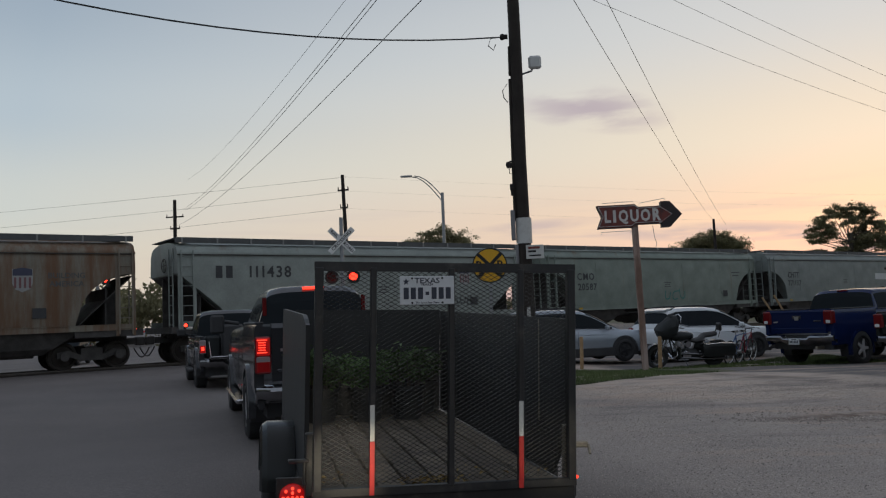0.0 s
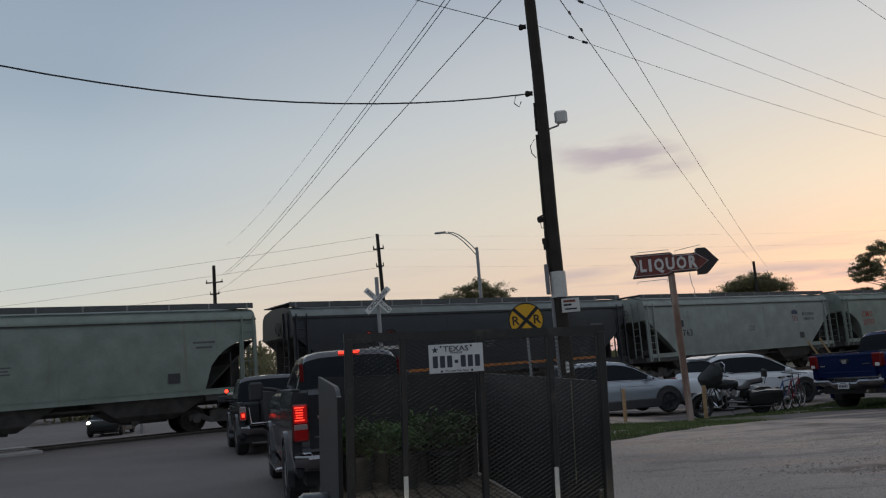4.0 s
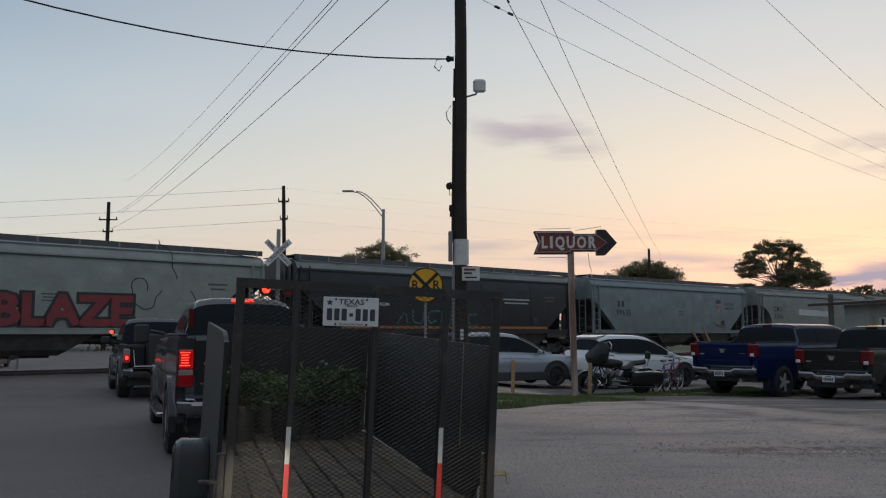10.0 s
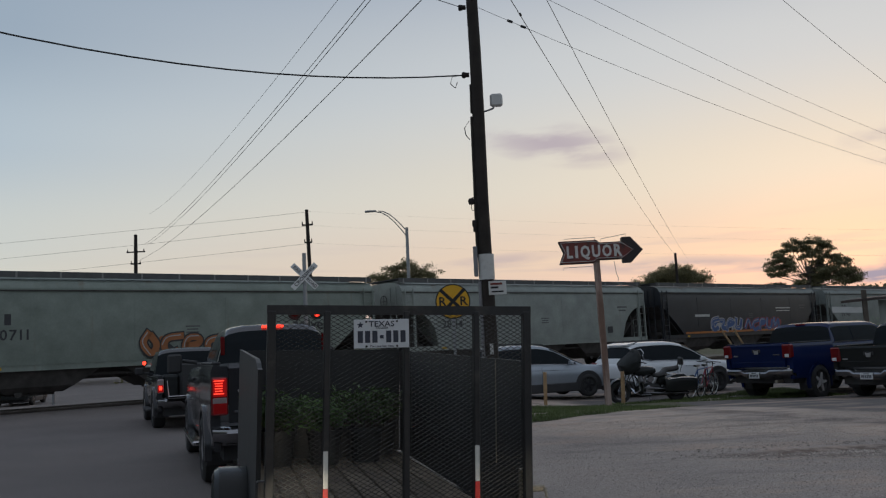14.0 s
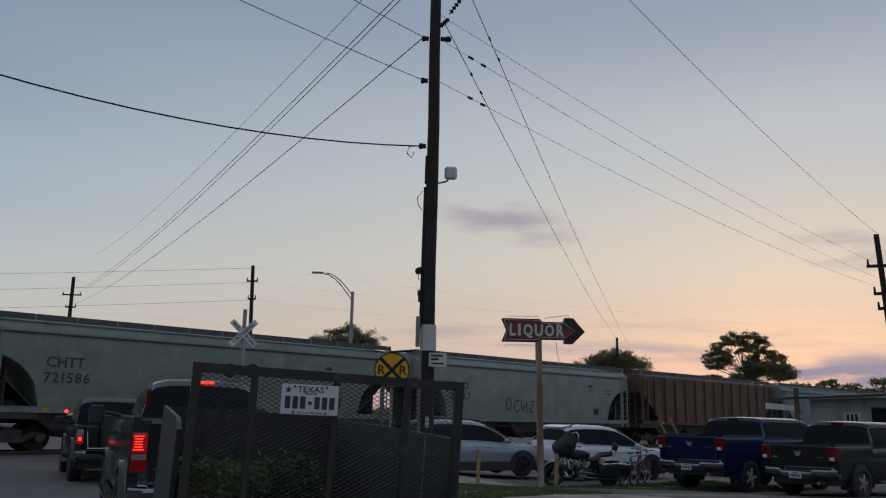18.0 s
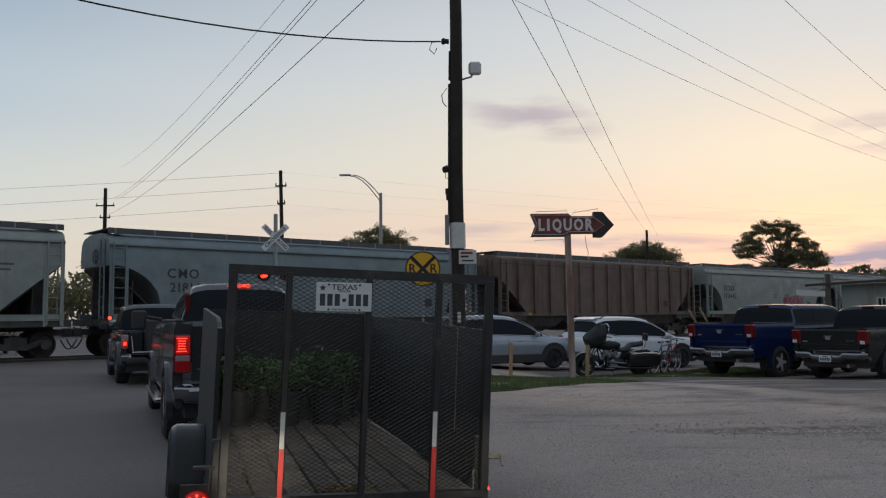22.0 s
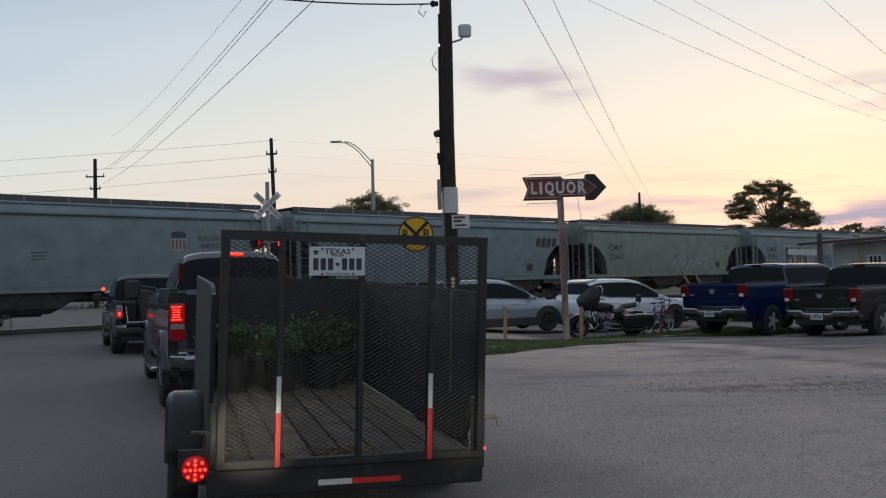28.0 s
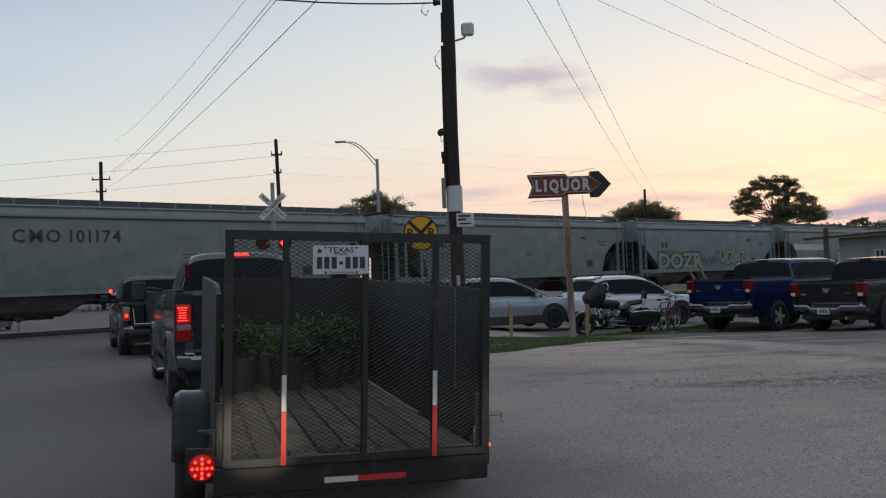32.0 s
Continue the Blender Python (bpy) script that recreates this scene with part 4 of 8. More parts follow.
def graffiti(car, spec, seed):
    """A row of sprayed letter shapes on the near side: outline, fill and highlights. spec: x, z, width, height, fill, line, count, and the words where they can be read."""
    rng = random.Random(seed)
    x0, zc, w, h, fill, line, count = spec[:7]
    if len(spec) > 7:
        at = lambda off: upright(x0, -SIDE - off, zc)
        size = h * 1.35
        o = lettering("graffiti_word", spec[7], size, SPRAY[line], car, at(0.004), 0.001, "sprayed word in fat outlined letters", wide=w / (0.62 * size * len(spec[7])), bold=6.5)
        lettering("graffiti_fill", spec[7], size, SPRAY[fill], o, pose(0, 0, 0.004), 0.001, wide=w / (0.62 * size * len(spec[7])), bold=2.6)
        return
    step = w / count
    fat = min(step, h) * (0.15 if fill else 0.05)
    for k in range(count):
        cx, cz = x0 + (k + 0.5 - count / 2) * step, zc + rng.uniform(-0.07, 0.07) * h
        lean, tall = rng.uniform(-0.05, 0.35), rng.uniform(0.8, 1.1)
        skeleton = [(cx + step * 0.92 * (px + lean * pz) + rng.uniform(-0.06, 0.06) * step, cz + h * 0.80 * tall * pz + rng.uniform(-0.05, 0.05) * h) for px, pz in rng.choice(STROKES)]
        y1 = -SIDE - 0.004 - 0.0012 * (k % 3)
        letter = part("graffiti_letter", ribbon(skeleton, fat * (1.45 if fill else 1.0), y1), SPRAY[line], car, "sprayed letter that cannot be read")
        if fill:
            part("graffiti_fill", ribbon(skeleton, fat, y1 - 0.004), SPRAY[fill], letter)
            part("graffiti_highlight", ribbon([(px - 0.3 * fat, pz + 0.3 * fat) for px, pz in skeleton[:3]], fat * 0.16, y1 - 0.007), SPRAY["white" if fill != "white" else line], letter)
    if fill:
        # a sprayed cloud and drips under the letters
        for k in range(count * 2):
            cx, cz, r_ = x0 + rng.uniform(-0.5, 0.5) * w, zc + rng.uniform(-0.5, 0.2) * h, rng.uniform(0.15, 0.35) * h
            blot = [(cx + r_ * 1.3 * rng.uniform(0.8, 1.1) * math.cos(a), -SIDE - 0.0022, cz + r_ * rng.uniform(0.7, 1.1) * math.sin(a)) for a in [2 * math.pi * i / 12 for i in range(12)]]
            part("graffiti_blot", Shape().add([(cx, -SIDE - 0.0022, cz)] + blot, [(0, i + 1, (i + 1) % 12 + 1) for i in range(12)]), SPRAY[line if k % 3 else fill], car, "sprayed blot")


def scribble(car, x0, zc, w, h, colour, seed):
    rng = random.Random(seed)
    for k in range(4):
        s = Shape()
        a = Vector((x0 + w * (k / 4 - 0.4), -SIDE - 0.006, zc + rng.uniform(-0.2, 0.2) * h))
        ang = rng.uniform(0.8, 2.0) * (-1) ** k
        left, right = [], []
        for i in range(12):
            ang += rng.uniform(-0.7, 0.7)
            side = Vector((-math.sin(ang), 0, math.cos(ang))) * 0.02
            left.append(a + side)
            right.append(a - side)
            a = a + Vector((math.cos(ang) * w / 14, 0, math.sin(ang) * h / 10))
        part("graffiti_stroke", s.strip(left, right), SPRAY[colour], car, "thin sprayed scribble")


def emblem(car, x, z, k=1.0):
    """A shield with a blue head and red bars, drawn plain."""
    y = -SIDE - 0.004
    s = Shape().prism([(-0.42 * k, 0.5 * k), (0.42 * k, 0.5 * k), (0.42 * k, -0.15 * k), (0.30 * k, -0.40 * k), (0, -0.55 * k), (-0.30 * k, -0.40 * k), (-0.42 * k, -0.15 * k)], y, y + 0.003, "y")
    e = part("emblem", s, PAINT["shield_white"], car, "shield emblem in red, white and blue", at=pose(x, 0, z))
    part("emblem_head", Shape().prism([(-0.40 * k, 0.48 * k), (0, 0.56 * k), (0.40 * k, 0.48 * k), (0.40 * k, 0.20 * k), (-0.40 * k, 0.20 * k)], y - 0.004, y - 0.001, "y"), PAINT["shield_blue"], e)
    for i in range(4):
        cx = (-0.30 + 0.2 * i) * k
        part("emblem_bar", Shape().prism([(cx - 0.045 * k, 0.12 * k), (cx + 0.045 * k, 0.12 * k), (cx + 0.045 * k, -0.36 * k), (cx - 0.045 * k, -0.36 * k)], y - 0.004, y - 0.001, "y"), PAINT["shield_red"], e)


STENCIL_WIDE = {"M": 1.0, "C": 0.74, "O": 0.76, "H": 0.70, "N": 0.72, "X": 0.62, "1": 0.42, " ": 0.34}


def stencil(car, text, size, material, x, y, z):
    """Stencilled characters, each a piece of its own, set round x."""
    at = x - 0.5 * size * sum(STENCIL_WIDE.get(ch, 0.58) for ch in text)
    for ch in text:
        step = size * STENCIL_WIDE.get(ch, 0.58)
        if ch != " ":
            lettering("stencil_letter", ch, size, material, car, upright(at + step / 2, y, z), 0.002)
        at += step


def text_bars(car, x, z, rows, material, name="lettering_bar"):
    """Writing too small to read: plain bars. rows: (dz, width, height)."""
    y = -SIDE - 0.004
    for dz, w, h in rows:
        part(name, Shape().box(x - w / 2, x + w / 2, y, y + 0.003, z + dz - h / 2, z + dz + h / 2), material, car)


def hopper_car(k, L, paint, colour_words, mark="", number="", mark_style="stack", ink="stencil", shield=0, words="", stripe="", tags=(), ribbed=False, logo=False):
    label = f"{colour_words} covered hopper wagon on the track"
    car = thing("hopper_wagon", pose(0, 0, 0), label, "freight wagon", "wagons of the train")
    P, half = PAINT[paint], L / 2 - 0.75
    slope = 2.0 if mark or ribbed else 2.2
    # round-cut ends on most wagons, straight-cut ones on the rest
    rise = (lambda u: math.sqrt(max(0.0, 1 - (1 - u) ** 2))) if mark and not ribbed else (lambda u: u ** 0.95)
    part("body", hopper_body(L, ribbed, slope, rise), P, car, smooth=28)
    if stripe:
        # the sky's sheen on the black roof slope, put in as grey paint
        top = [(SIDE - 0.052, EAVE + 0.02), (SIDE - 0.09, EAVE + 0.14), (SIDE - 0.18, EAVE + 0.262), (SIDE - 0.37, EAVE + 0.372), (SIDE - 0.9, ROOF + 0.02)]
        part("roof_sheet", Shape().strip([(-half, -y, z) for y, z in top], [(half, -y, z) for y, z in top]), PAINT["grey"], car, "roof slope with the sky's sheen put in as grey", smooth=40)
    # eaves rail with a painted shadow strip below it, seams, sills
    for y in (-SIDE, SIDE):
        part("side_sill", Shape().box(-half, half, y - 0.03, y + 0.03, SILL - 0.13, SILL + 0.06).box(-half, half, y - 0.05 if y < 0 else y - 0.02, y + 0.02 if y < 0 else y + 0.05, SILL + 0.05, SILL + 0.08), P, car)
    part("eaves_rail", Shape().box(-half, half, -SIDE - 0.015, -SIDE + 0.08, EAVE - 0.02, EAVE + 0.03), P, car)
    part("roof_walk", Shape().box(-half, half, -1.34, -0.98, 4.555, 4.59).box(-half, half, 0.98, 1.34, 4.555, 4.59).box(-half, -half + 0.7, -0.98, 0.98, 4.555, 4.59).box(half - 0.7, half, -0.98, 0.98, 4.555, 4.59), PAINT["walk"], car)
    n = 13
    for i in range(n):
        part("walk_bracket", BIT["post"], None, car, at=pose(-half + 0.25 + (2 * half - 0.5) * i / (n - 1), -1.33, 4.39))
    part("walk_fascia", Shape().box(-half, half, -1.37, -1.335, 4.40, 4.60), PAINT["walk"], car)
    # the eaves rail's shadow, put in as a dark strip
    part("roof_seam", Shape().box(-half, half, -SIDE - 0.019, -SIDE + 0.06, EAVE - 0.05, EAVE - 0.022), PAINT["under"], car)
    part("centre_sill", Shape().box(-half, half, -0.42, 0.42, 0.92, 1.30), PAINT["under"], car)
    part("train_line", Shape().box(-half + 1.5, half - 1.5, -1.28, -1.22, 1.04, 1.12), PAINT["under"], car)
    part("hatch_trough", Shape().box(-half + 0.8, half - 0.8, -0.30, 0.30, ROOF + 0.02, ROOF + 0.19), P, car)
    if ribbed:
        m = 15
        for i in range(m):
            x = -half + 0.18 + (2 * half - 0.36) * i / (m - 1)
            zb = SILL if abs(x) < half - slope else SILL + (LOW - SILL) * rise((abs(x) - half + slope) / slope)
            part("rib", Shape().box(x - 0.07, x + 0.07, -SIDE - 0.09, -SIDE, zb, EAVE + 0.2), P, car)
    else:
        for i in range(1, 5):
            x = -half + 2 * half * i / 5
            part("side_seam", Shape().box(x - 0.012, x + 0.012, -SIDE - 0.001, -SIDE + 0.05, SILL + 0.55, EAVE - 0.3), P, car)
    # slope sheets behind open end frames: the hollows' dark is put into their colour
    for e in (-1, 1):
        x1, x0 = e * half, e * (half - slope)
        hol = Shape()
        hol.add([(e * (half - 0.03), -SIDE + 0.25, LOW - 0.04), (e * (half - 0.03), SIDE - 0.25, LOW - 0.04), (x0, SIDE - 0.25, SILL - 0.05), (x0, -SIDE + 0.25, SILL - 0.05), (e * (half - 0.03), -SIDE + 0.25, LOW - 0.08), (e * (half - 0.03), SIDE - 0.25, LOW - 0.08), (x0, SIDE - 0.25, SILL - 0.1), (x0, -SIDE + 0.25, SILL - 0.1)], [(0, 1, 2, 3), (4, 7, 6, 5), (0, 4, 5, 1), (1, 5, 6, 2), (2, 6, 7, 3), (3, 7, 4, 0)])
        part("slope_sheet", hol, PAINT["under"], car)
        # centre web and end plate are added to keep sky out of the hollows
        part("centre_web", Shape().prism([(x0, SILL - 0.08), (e * (half - 0.05), LOW - 0.1), (e * (half - 0.05), 1.3), (x0, 1.1)], 0.30, 0.36, "y"), PAINT["under"], car)
        part("end_bulkhead", Shape().box(min(e * (half - 0.95), e * (half - 0.90)), max(e * (half - 0.95), e * (half - 0.90)), -SIDE + 0.3, SIDE - 0.1, 1.3, LOW - 0.5), PAINT["under"], car)
        part("end_platform", Shape().box(min(x0, x1 + e * 0.25), max(x0, x1 + e * 0.25), -SIDE + 0.02, SIDE - 0.02, 1.08, 1.32), PAINT["under"], car)
        for xx in (half - 0.06, half - 0.62):
            part("end_post", Shape().box(e * xx - 0.05, e * xx + 0.05, -SIDE - 0.02, -SIDE + 0.07, 1.1, LOW + 0.1), P, car)
        part("ladder", ladder_mesh(2.95, P), None, car, at=pose(e * (half - 0.34), -SIDE - 0.05, 1.15))
        part("ladder", ladder_mesh(3.0, P), None, car, at=pose(e * (half + 0.03), -0.9, 1.2, 0, 0, 90))
        part("coupler", BIT["coupler"], None, car, at=pose(e * (half + 0.35), 0, 0.0, 0, 0, 0 if e > 0 else 180))
        part("brake_hose", BIT["hose"], None, car, at=pose(e * (half + 0.2), 0, 0.0, 0, 0, 0 if e > 0 else 180))
        add_bogie(car, e * (half - 1.35))
    part("hand_brake_wheel", BIT["hand"], None, car, at=pose(-half - 0.05, -0.2, 3.62))
    part("brake_reservoir", BIT["brake"], None, car, at=pose(-half + 0.9, -0.7, 1.55))
    for x in ((-0.30, 0.0, 0.30) if not ribbed else (-0.32, -0.11, 0.11, 0.32)):
        bx = part("discharge_bay", BIT["bay"], None, car, at=pose(x * 2 * half * 0.95, 0, 0))
        part("outlet_gate", BIT["gate"], None, bx)
    part("yellow_strip", Shape().box(-half + slope + 0.1, -half + slope + 0.35, -SIDE - 0.034, -SIDE - 0.03, SILL - 0.08, SILL + 0.02), PAINT["yellow"], car)
    ink_m = PAINT[ink]
    y = -SIDE - 0.003
    if ribbed:
        y = -SIDE - 0.095
    if mark_style == "line":
        stencil(car, (mark + " " + number).strip(), 0.62, ink_m, -half + (4.7 if mark else 3.6), y, 3.28)
        if not mark:
            text_bars(car, -half + 1.55, 3.30, [(0.0, 0.26, 0.46), (0.0, 0.02, 0.02)], ink_m, "operator_bar")
            text_bars(car, -half + 1.95, 3.30, [(0.0, 0.26, 0.46)], ink_m, "operator_bar")
    elif mark_style == "plate":
        pl = part("mark_plate", Shape().box(-half + 3.1, -half + 3.75, -SIDE - 0.008, -SIDE - 0.003, 2.55, 2.86), PAINT["stencil_white"], car, "small white plate with the owner's mark")
        lettering("car_mark", mark, 0.24, PAINT["stencil"], pl, upright(-half + 3.425, -SIDE - 0.010, 2.705), 0.001)
    elif mark or number:
        if mark:
            stencil(car, mark, 0.50, ink_m, -half + 2.7, y, 2.98)
        else:
            for q in (2.35, 2.72):
                text_bars(car, -half + q, 2.98, [(0.0, 0.20, 0.36)], ink_m, "operator_bar")
        if number:
            stencil(car, number, 0.48, ink_m, -half + 2.8, y, 2.46)
    if shield:
        emblem(car, half - 3.6, 3.05 if shield == 1 else 3.2, 0.73 if shield == 1 else 0.45)
    if words == "america":
        for dz, txt in ((0.16, "BUILDING"), (-0.17, "AMERICA")):
            lettering("slogan", txt, 0.26, PAINT["faint"], car, upright(half - 2.25, -SIDE - 0.003, 3.05 + dz * 0.85), 0.002, "stencilled slogan")
    elif words:
        for i, txt in enumerate(words.split("/")):
            lettering("slogan", txt, 0.62, PAINT["stencil"], car, upright(half - 3.2, -SIDE - 0.003, 3.15 - 0.55 * i), 0.002, "stencilled slogan")
    else:
        text_bars(car, half - 2.0, 3.05, [(0.12, 0.8, 0.07), (-0.06, 0.6, 0.07)], PAINT["faint"])
    text_bars(car, half - 3.1, 1.95, [(0.0, 0.42, 0.34)], PAINT["stencil"], "data_panel")
    text_bars(car, 0.4, 2.5, [(0.14, 0.55, 0.045), (0.03, 0.42, 0.045), (-0.08, 0.5, 0.045)], PAINT["faint"])
    if logo:
        # the owner's mark drawn as plain slanted blocks
        for i in range(4):
            q = half - 2.6 + 0.42 * i
            part("logo_block", Shape().prism([(q, 3.02), (q + 0.30, 3.02), (q + 0.38, 3.46), (q + 0.08, 3.46)], -SIDE - 0.006, -SIDE - 0.003, "y"), PAINT["stencil"], car)
    if stripe:
        part("stripe", Shape().box(-half + slope, half - slope, -SIDE - 0.006, -SIDE, SILL + 0.10, SILL + 0.22), PAINT[stripe], car)
        text_bars(car, half - 4.5, 2.9, [(0.1, 1.9, 0.07), (-0.08, 1.7, 0.06)], PAINT["stencil_white"])
        text_bars(car, -half + 4.0, 2.6, [(0.0, 1.5, 0.14)], PAINT["stencil_white"])
    for i, tg in enumerate(tags):
        if tg[0] == "scribble":
            scribble(car, *tg[1:], 40 * k + i)
        else:
            graffiti(car, tg, 71 * k + i)
    return car


# one row a wagon, from the train's head: paint, words, mark, number, options
CONSIST = [
    ("grey", "grey", dict(mark="CHTT", number="771137")),
    ("green", "greenish grey", dict(mark="CMO", number="20587", tags=((1.0, 1.95, 1.9, 0.7, None, "teal", 3),))),
    ("pale", "pale grey", dict(number="111438", mark_style="line", shield=1, tags=((4.4, 2.0, 1.6, 0.6, None, "black", 4), ("scribble", 2.4, 2.1, 1.6, 0.6, "black")))),
    ("tan", "rust-streaked tan", dict(mark="CMO", number="2090", shield=1, words="america")),
    ("green", "greenish grey", dict(mark="CMO", number="21757", ink="stencil_red", shield=1, words="america", tags=((0.3, 2.1, 2.6, 0.7, None, "black", 5),))),
    ("pale", "pale grey", dict(number="89763", shield=1, words="america")),
    ("black", "black, orange-striped", dict(stripe="orange")),
    ("green", "greenish grey", dict(mark="CHTT", number="79318")),
    ("blue", "bluish grey", dict(number="92857", tags=((-5.3, 3.25, 1.5, 1.0, "white", "black", 2),))),
    ("ribbed", "rusty white ribbed", dict(ribbed=True)),
    ("grey", "grey", dict(mark="CMO", number="21965", shield=1, words="america")),
    ("blue", "bluish grey", dict(number="99635", shield=1, words="america", tags=(("scribble", 4.5, 2.0, 2.0, 0.7, "red"),))),
    ("black", "black, orange-striped", dict(stripe="orange", tags=((-1.0, 2.0, 5.0, 0.9, None, "teal", 6),))),
    ("pale", "pale grey", dict(mark="ECNX", number="170326", tags=((0.9, 2.05, 5.0, 1.05, "red", "black", 5, "BLAZE"), ("scribble", 4.6, 3.1, 2.2, 1.6, "black")))),
    ("grey", "grey", dict(number="99749", shield=1, words="america", tags=((-1.5, 1.95, 2.4, 0.7, None, "pale_green", 3),))),
    ("black", "black, sprayed", dict(stripe="orange", tags=((-2.4, 2.0, 3.4, 0.85, "blue", "white", 4), (1.7, 2.0, 4.2, 0.85, "blue", "red", 5)))),
    ("pale", "pale beige-grey", dict(mark="CMO", number="20114")),
    ("green", "greenish grey", dict(number="90711", words="We will/deliver", tags=((0.0, 2.0, 3.2, 0.9, "orange", "black", 4),))),
    ("blue", "bluish grey", dict(number="99421", shield=2)),
    ("rust", "oxide-red ribbed", dict(ribbed=True)),
    ("pale", "pale grey", dict(mark="CMO", number="20467", shield=2, tags=((-1.2, 2.1, 2.4, 0.8, None, "black", 4),))),
    ("green", "greenish grey", dict(mark="CHTT", number="721586", shield=2, tags=((-1.8, 1.95, 3.0, 0.7, None, "black", 5),))),
    ("pale", "pale grey", dict(number="111342", mark_style="line", shield=1, words="america")),
    ("pale", "pale grey", dict(mark="ECNX", number="170442", tags=((3.2, 2.1, 2.8, 1.2, "pink", "red", 4), (-0.6, 1.9, 1.8, 0.6, None, "pale_green", 3)))),
    ("brown", "brown ribbed", dict(ribbed=True)),
    ("blue", "bluish grey", dict(mark="CMO", number="21814", shield=1, words="america")),
    ("pale", "pale grey", dict(number="79551", shield=1)),
    ("brown", "rusty brown", dict(tags=((1.8, 2.1, 4.6, 0.9, None, "pale_green", 6),))),
    ("pale", "pale grey, sprayed", dict(mark="CMO", number="21354", tags=((1.0, 1.95, 6.4, 1.0, "orange", "red", 7), (4.2, 1.9, 3.0, 0.8, "red", "orange", 4), (-0.6, 2.75, 4.6, 1.0, "pale_green", "black", 6), (3.6, 2.6, 3.6, 1.1, "white", "black", 5)))),
    ("blue", "bluish grey", dict(mark="CMO", number="20806", shield=1, tags=((-1.9, 2.35, 3.2, 1.45, "black", "white", 3, "PUN"), (2.4, 2.35, 2.6, 0.7, "blue", "teal", 4)))),
    ("green", "greenish grey", dict(mark="CMO", number="22667", tags=((2.0, 2.05, 4.4, 1.0, None, "white", 5),))),
    ("blue", "pale bluish grey", dict(mark="CMO", number="20065", logo=True)),
    ("blue", "bluish grey", dict(number="95617", shield=1, words="america")),
    ("grey", "grey, sprayed", dict(mark="SCFX", mark_style="plate", tags=((-2.6, 2.0, 2.2, 1.1, "teal", "black", 2), (2.5, 1.92, 5.6, 0.86, "white", "black", 5, "PANEK")))),
    ("blue", "bluish grey, sprayed", dict(number="99327", shield=1, tags=((-3.8, 1.95, 4.2, 0.95, "pale_green", "black", 4, "DOZR"), (-0.5, 2.0, 2.0, 0.7, None, "black", 4), (2.3, 2.2, 3.2, 1.0, "pale_green", "black", 5)))),
    ("grey", "grey", dict(mark="CMO", number="23272", shield=2)),
    ("grey", "grey", dict(mark="CMO", number="101174", mark_style="line")),
    ("grey", "grey", dict(mark="CMO", number="20988")),
]
WAGONS = []
for k_, (paint_, words_, opts_) in enumerate(CONSIST):
    length_ = GAPS[k_] - GAPS[k_ + 1]
    WAGONS.append((hopper_car(k_, length_, paint_, words_, **opts_), (GAPS[k_] + GAPS[k_ + 1]) / 2))


# ---- poles, wires, signs ----
def sag_wire(name, a, b, sag, r, label, n=20):
    s = Shape()
    a, b = Vector(a), Vector(b)
    pts = []
    for i in range(n + 1):
        u = i / n
        p = a.lerp(b, u)
        p.z -= sag * 4 * u * (1 - u)
        pts.append(p)
    s.sweep(pts, r, 5)
    return tagged(part(name, s, MAT["wire"]), label, "cable", "overhead cables")


POLE = Vector((0.235, 17.5, 0))


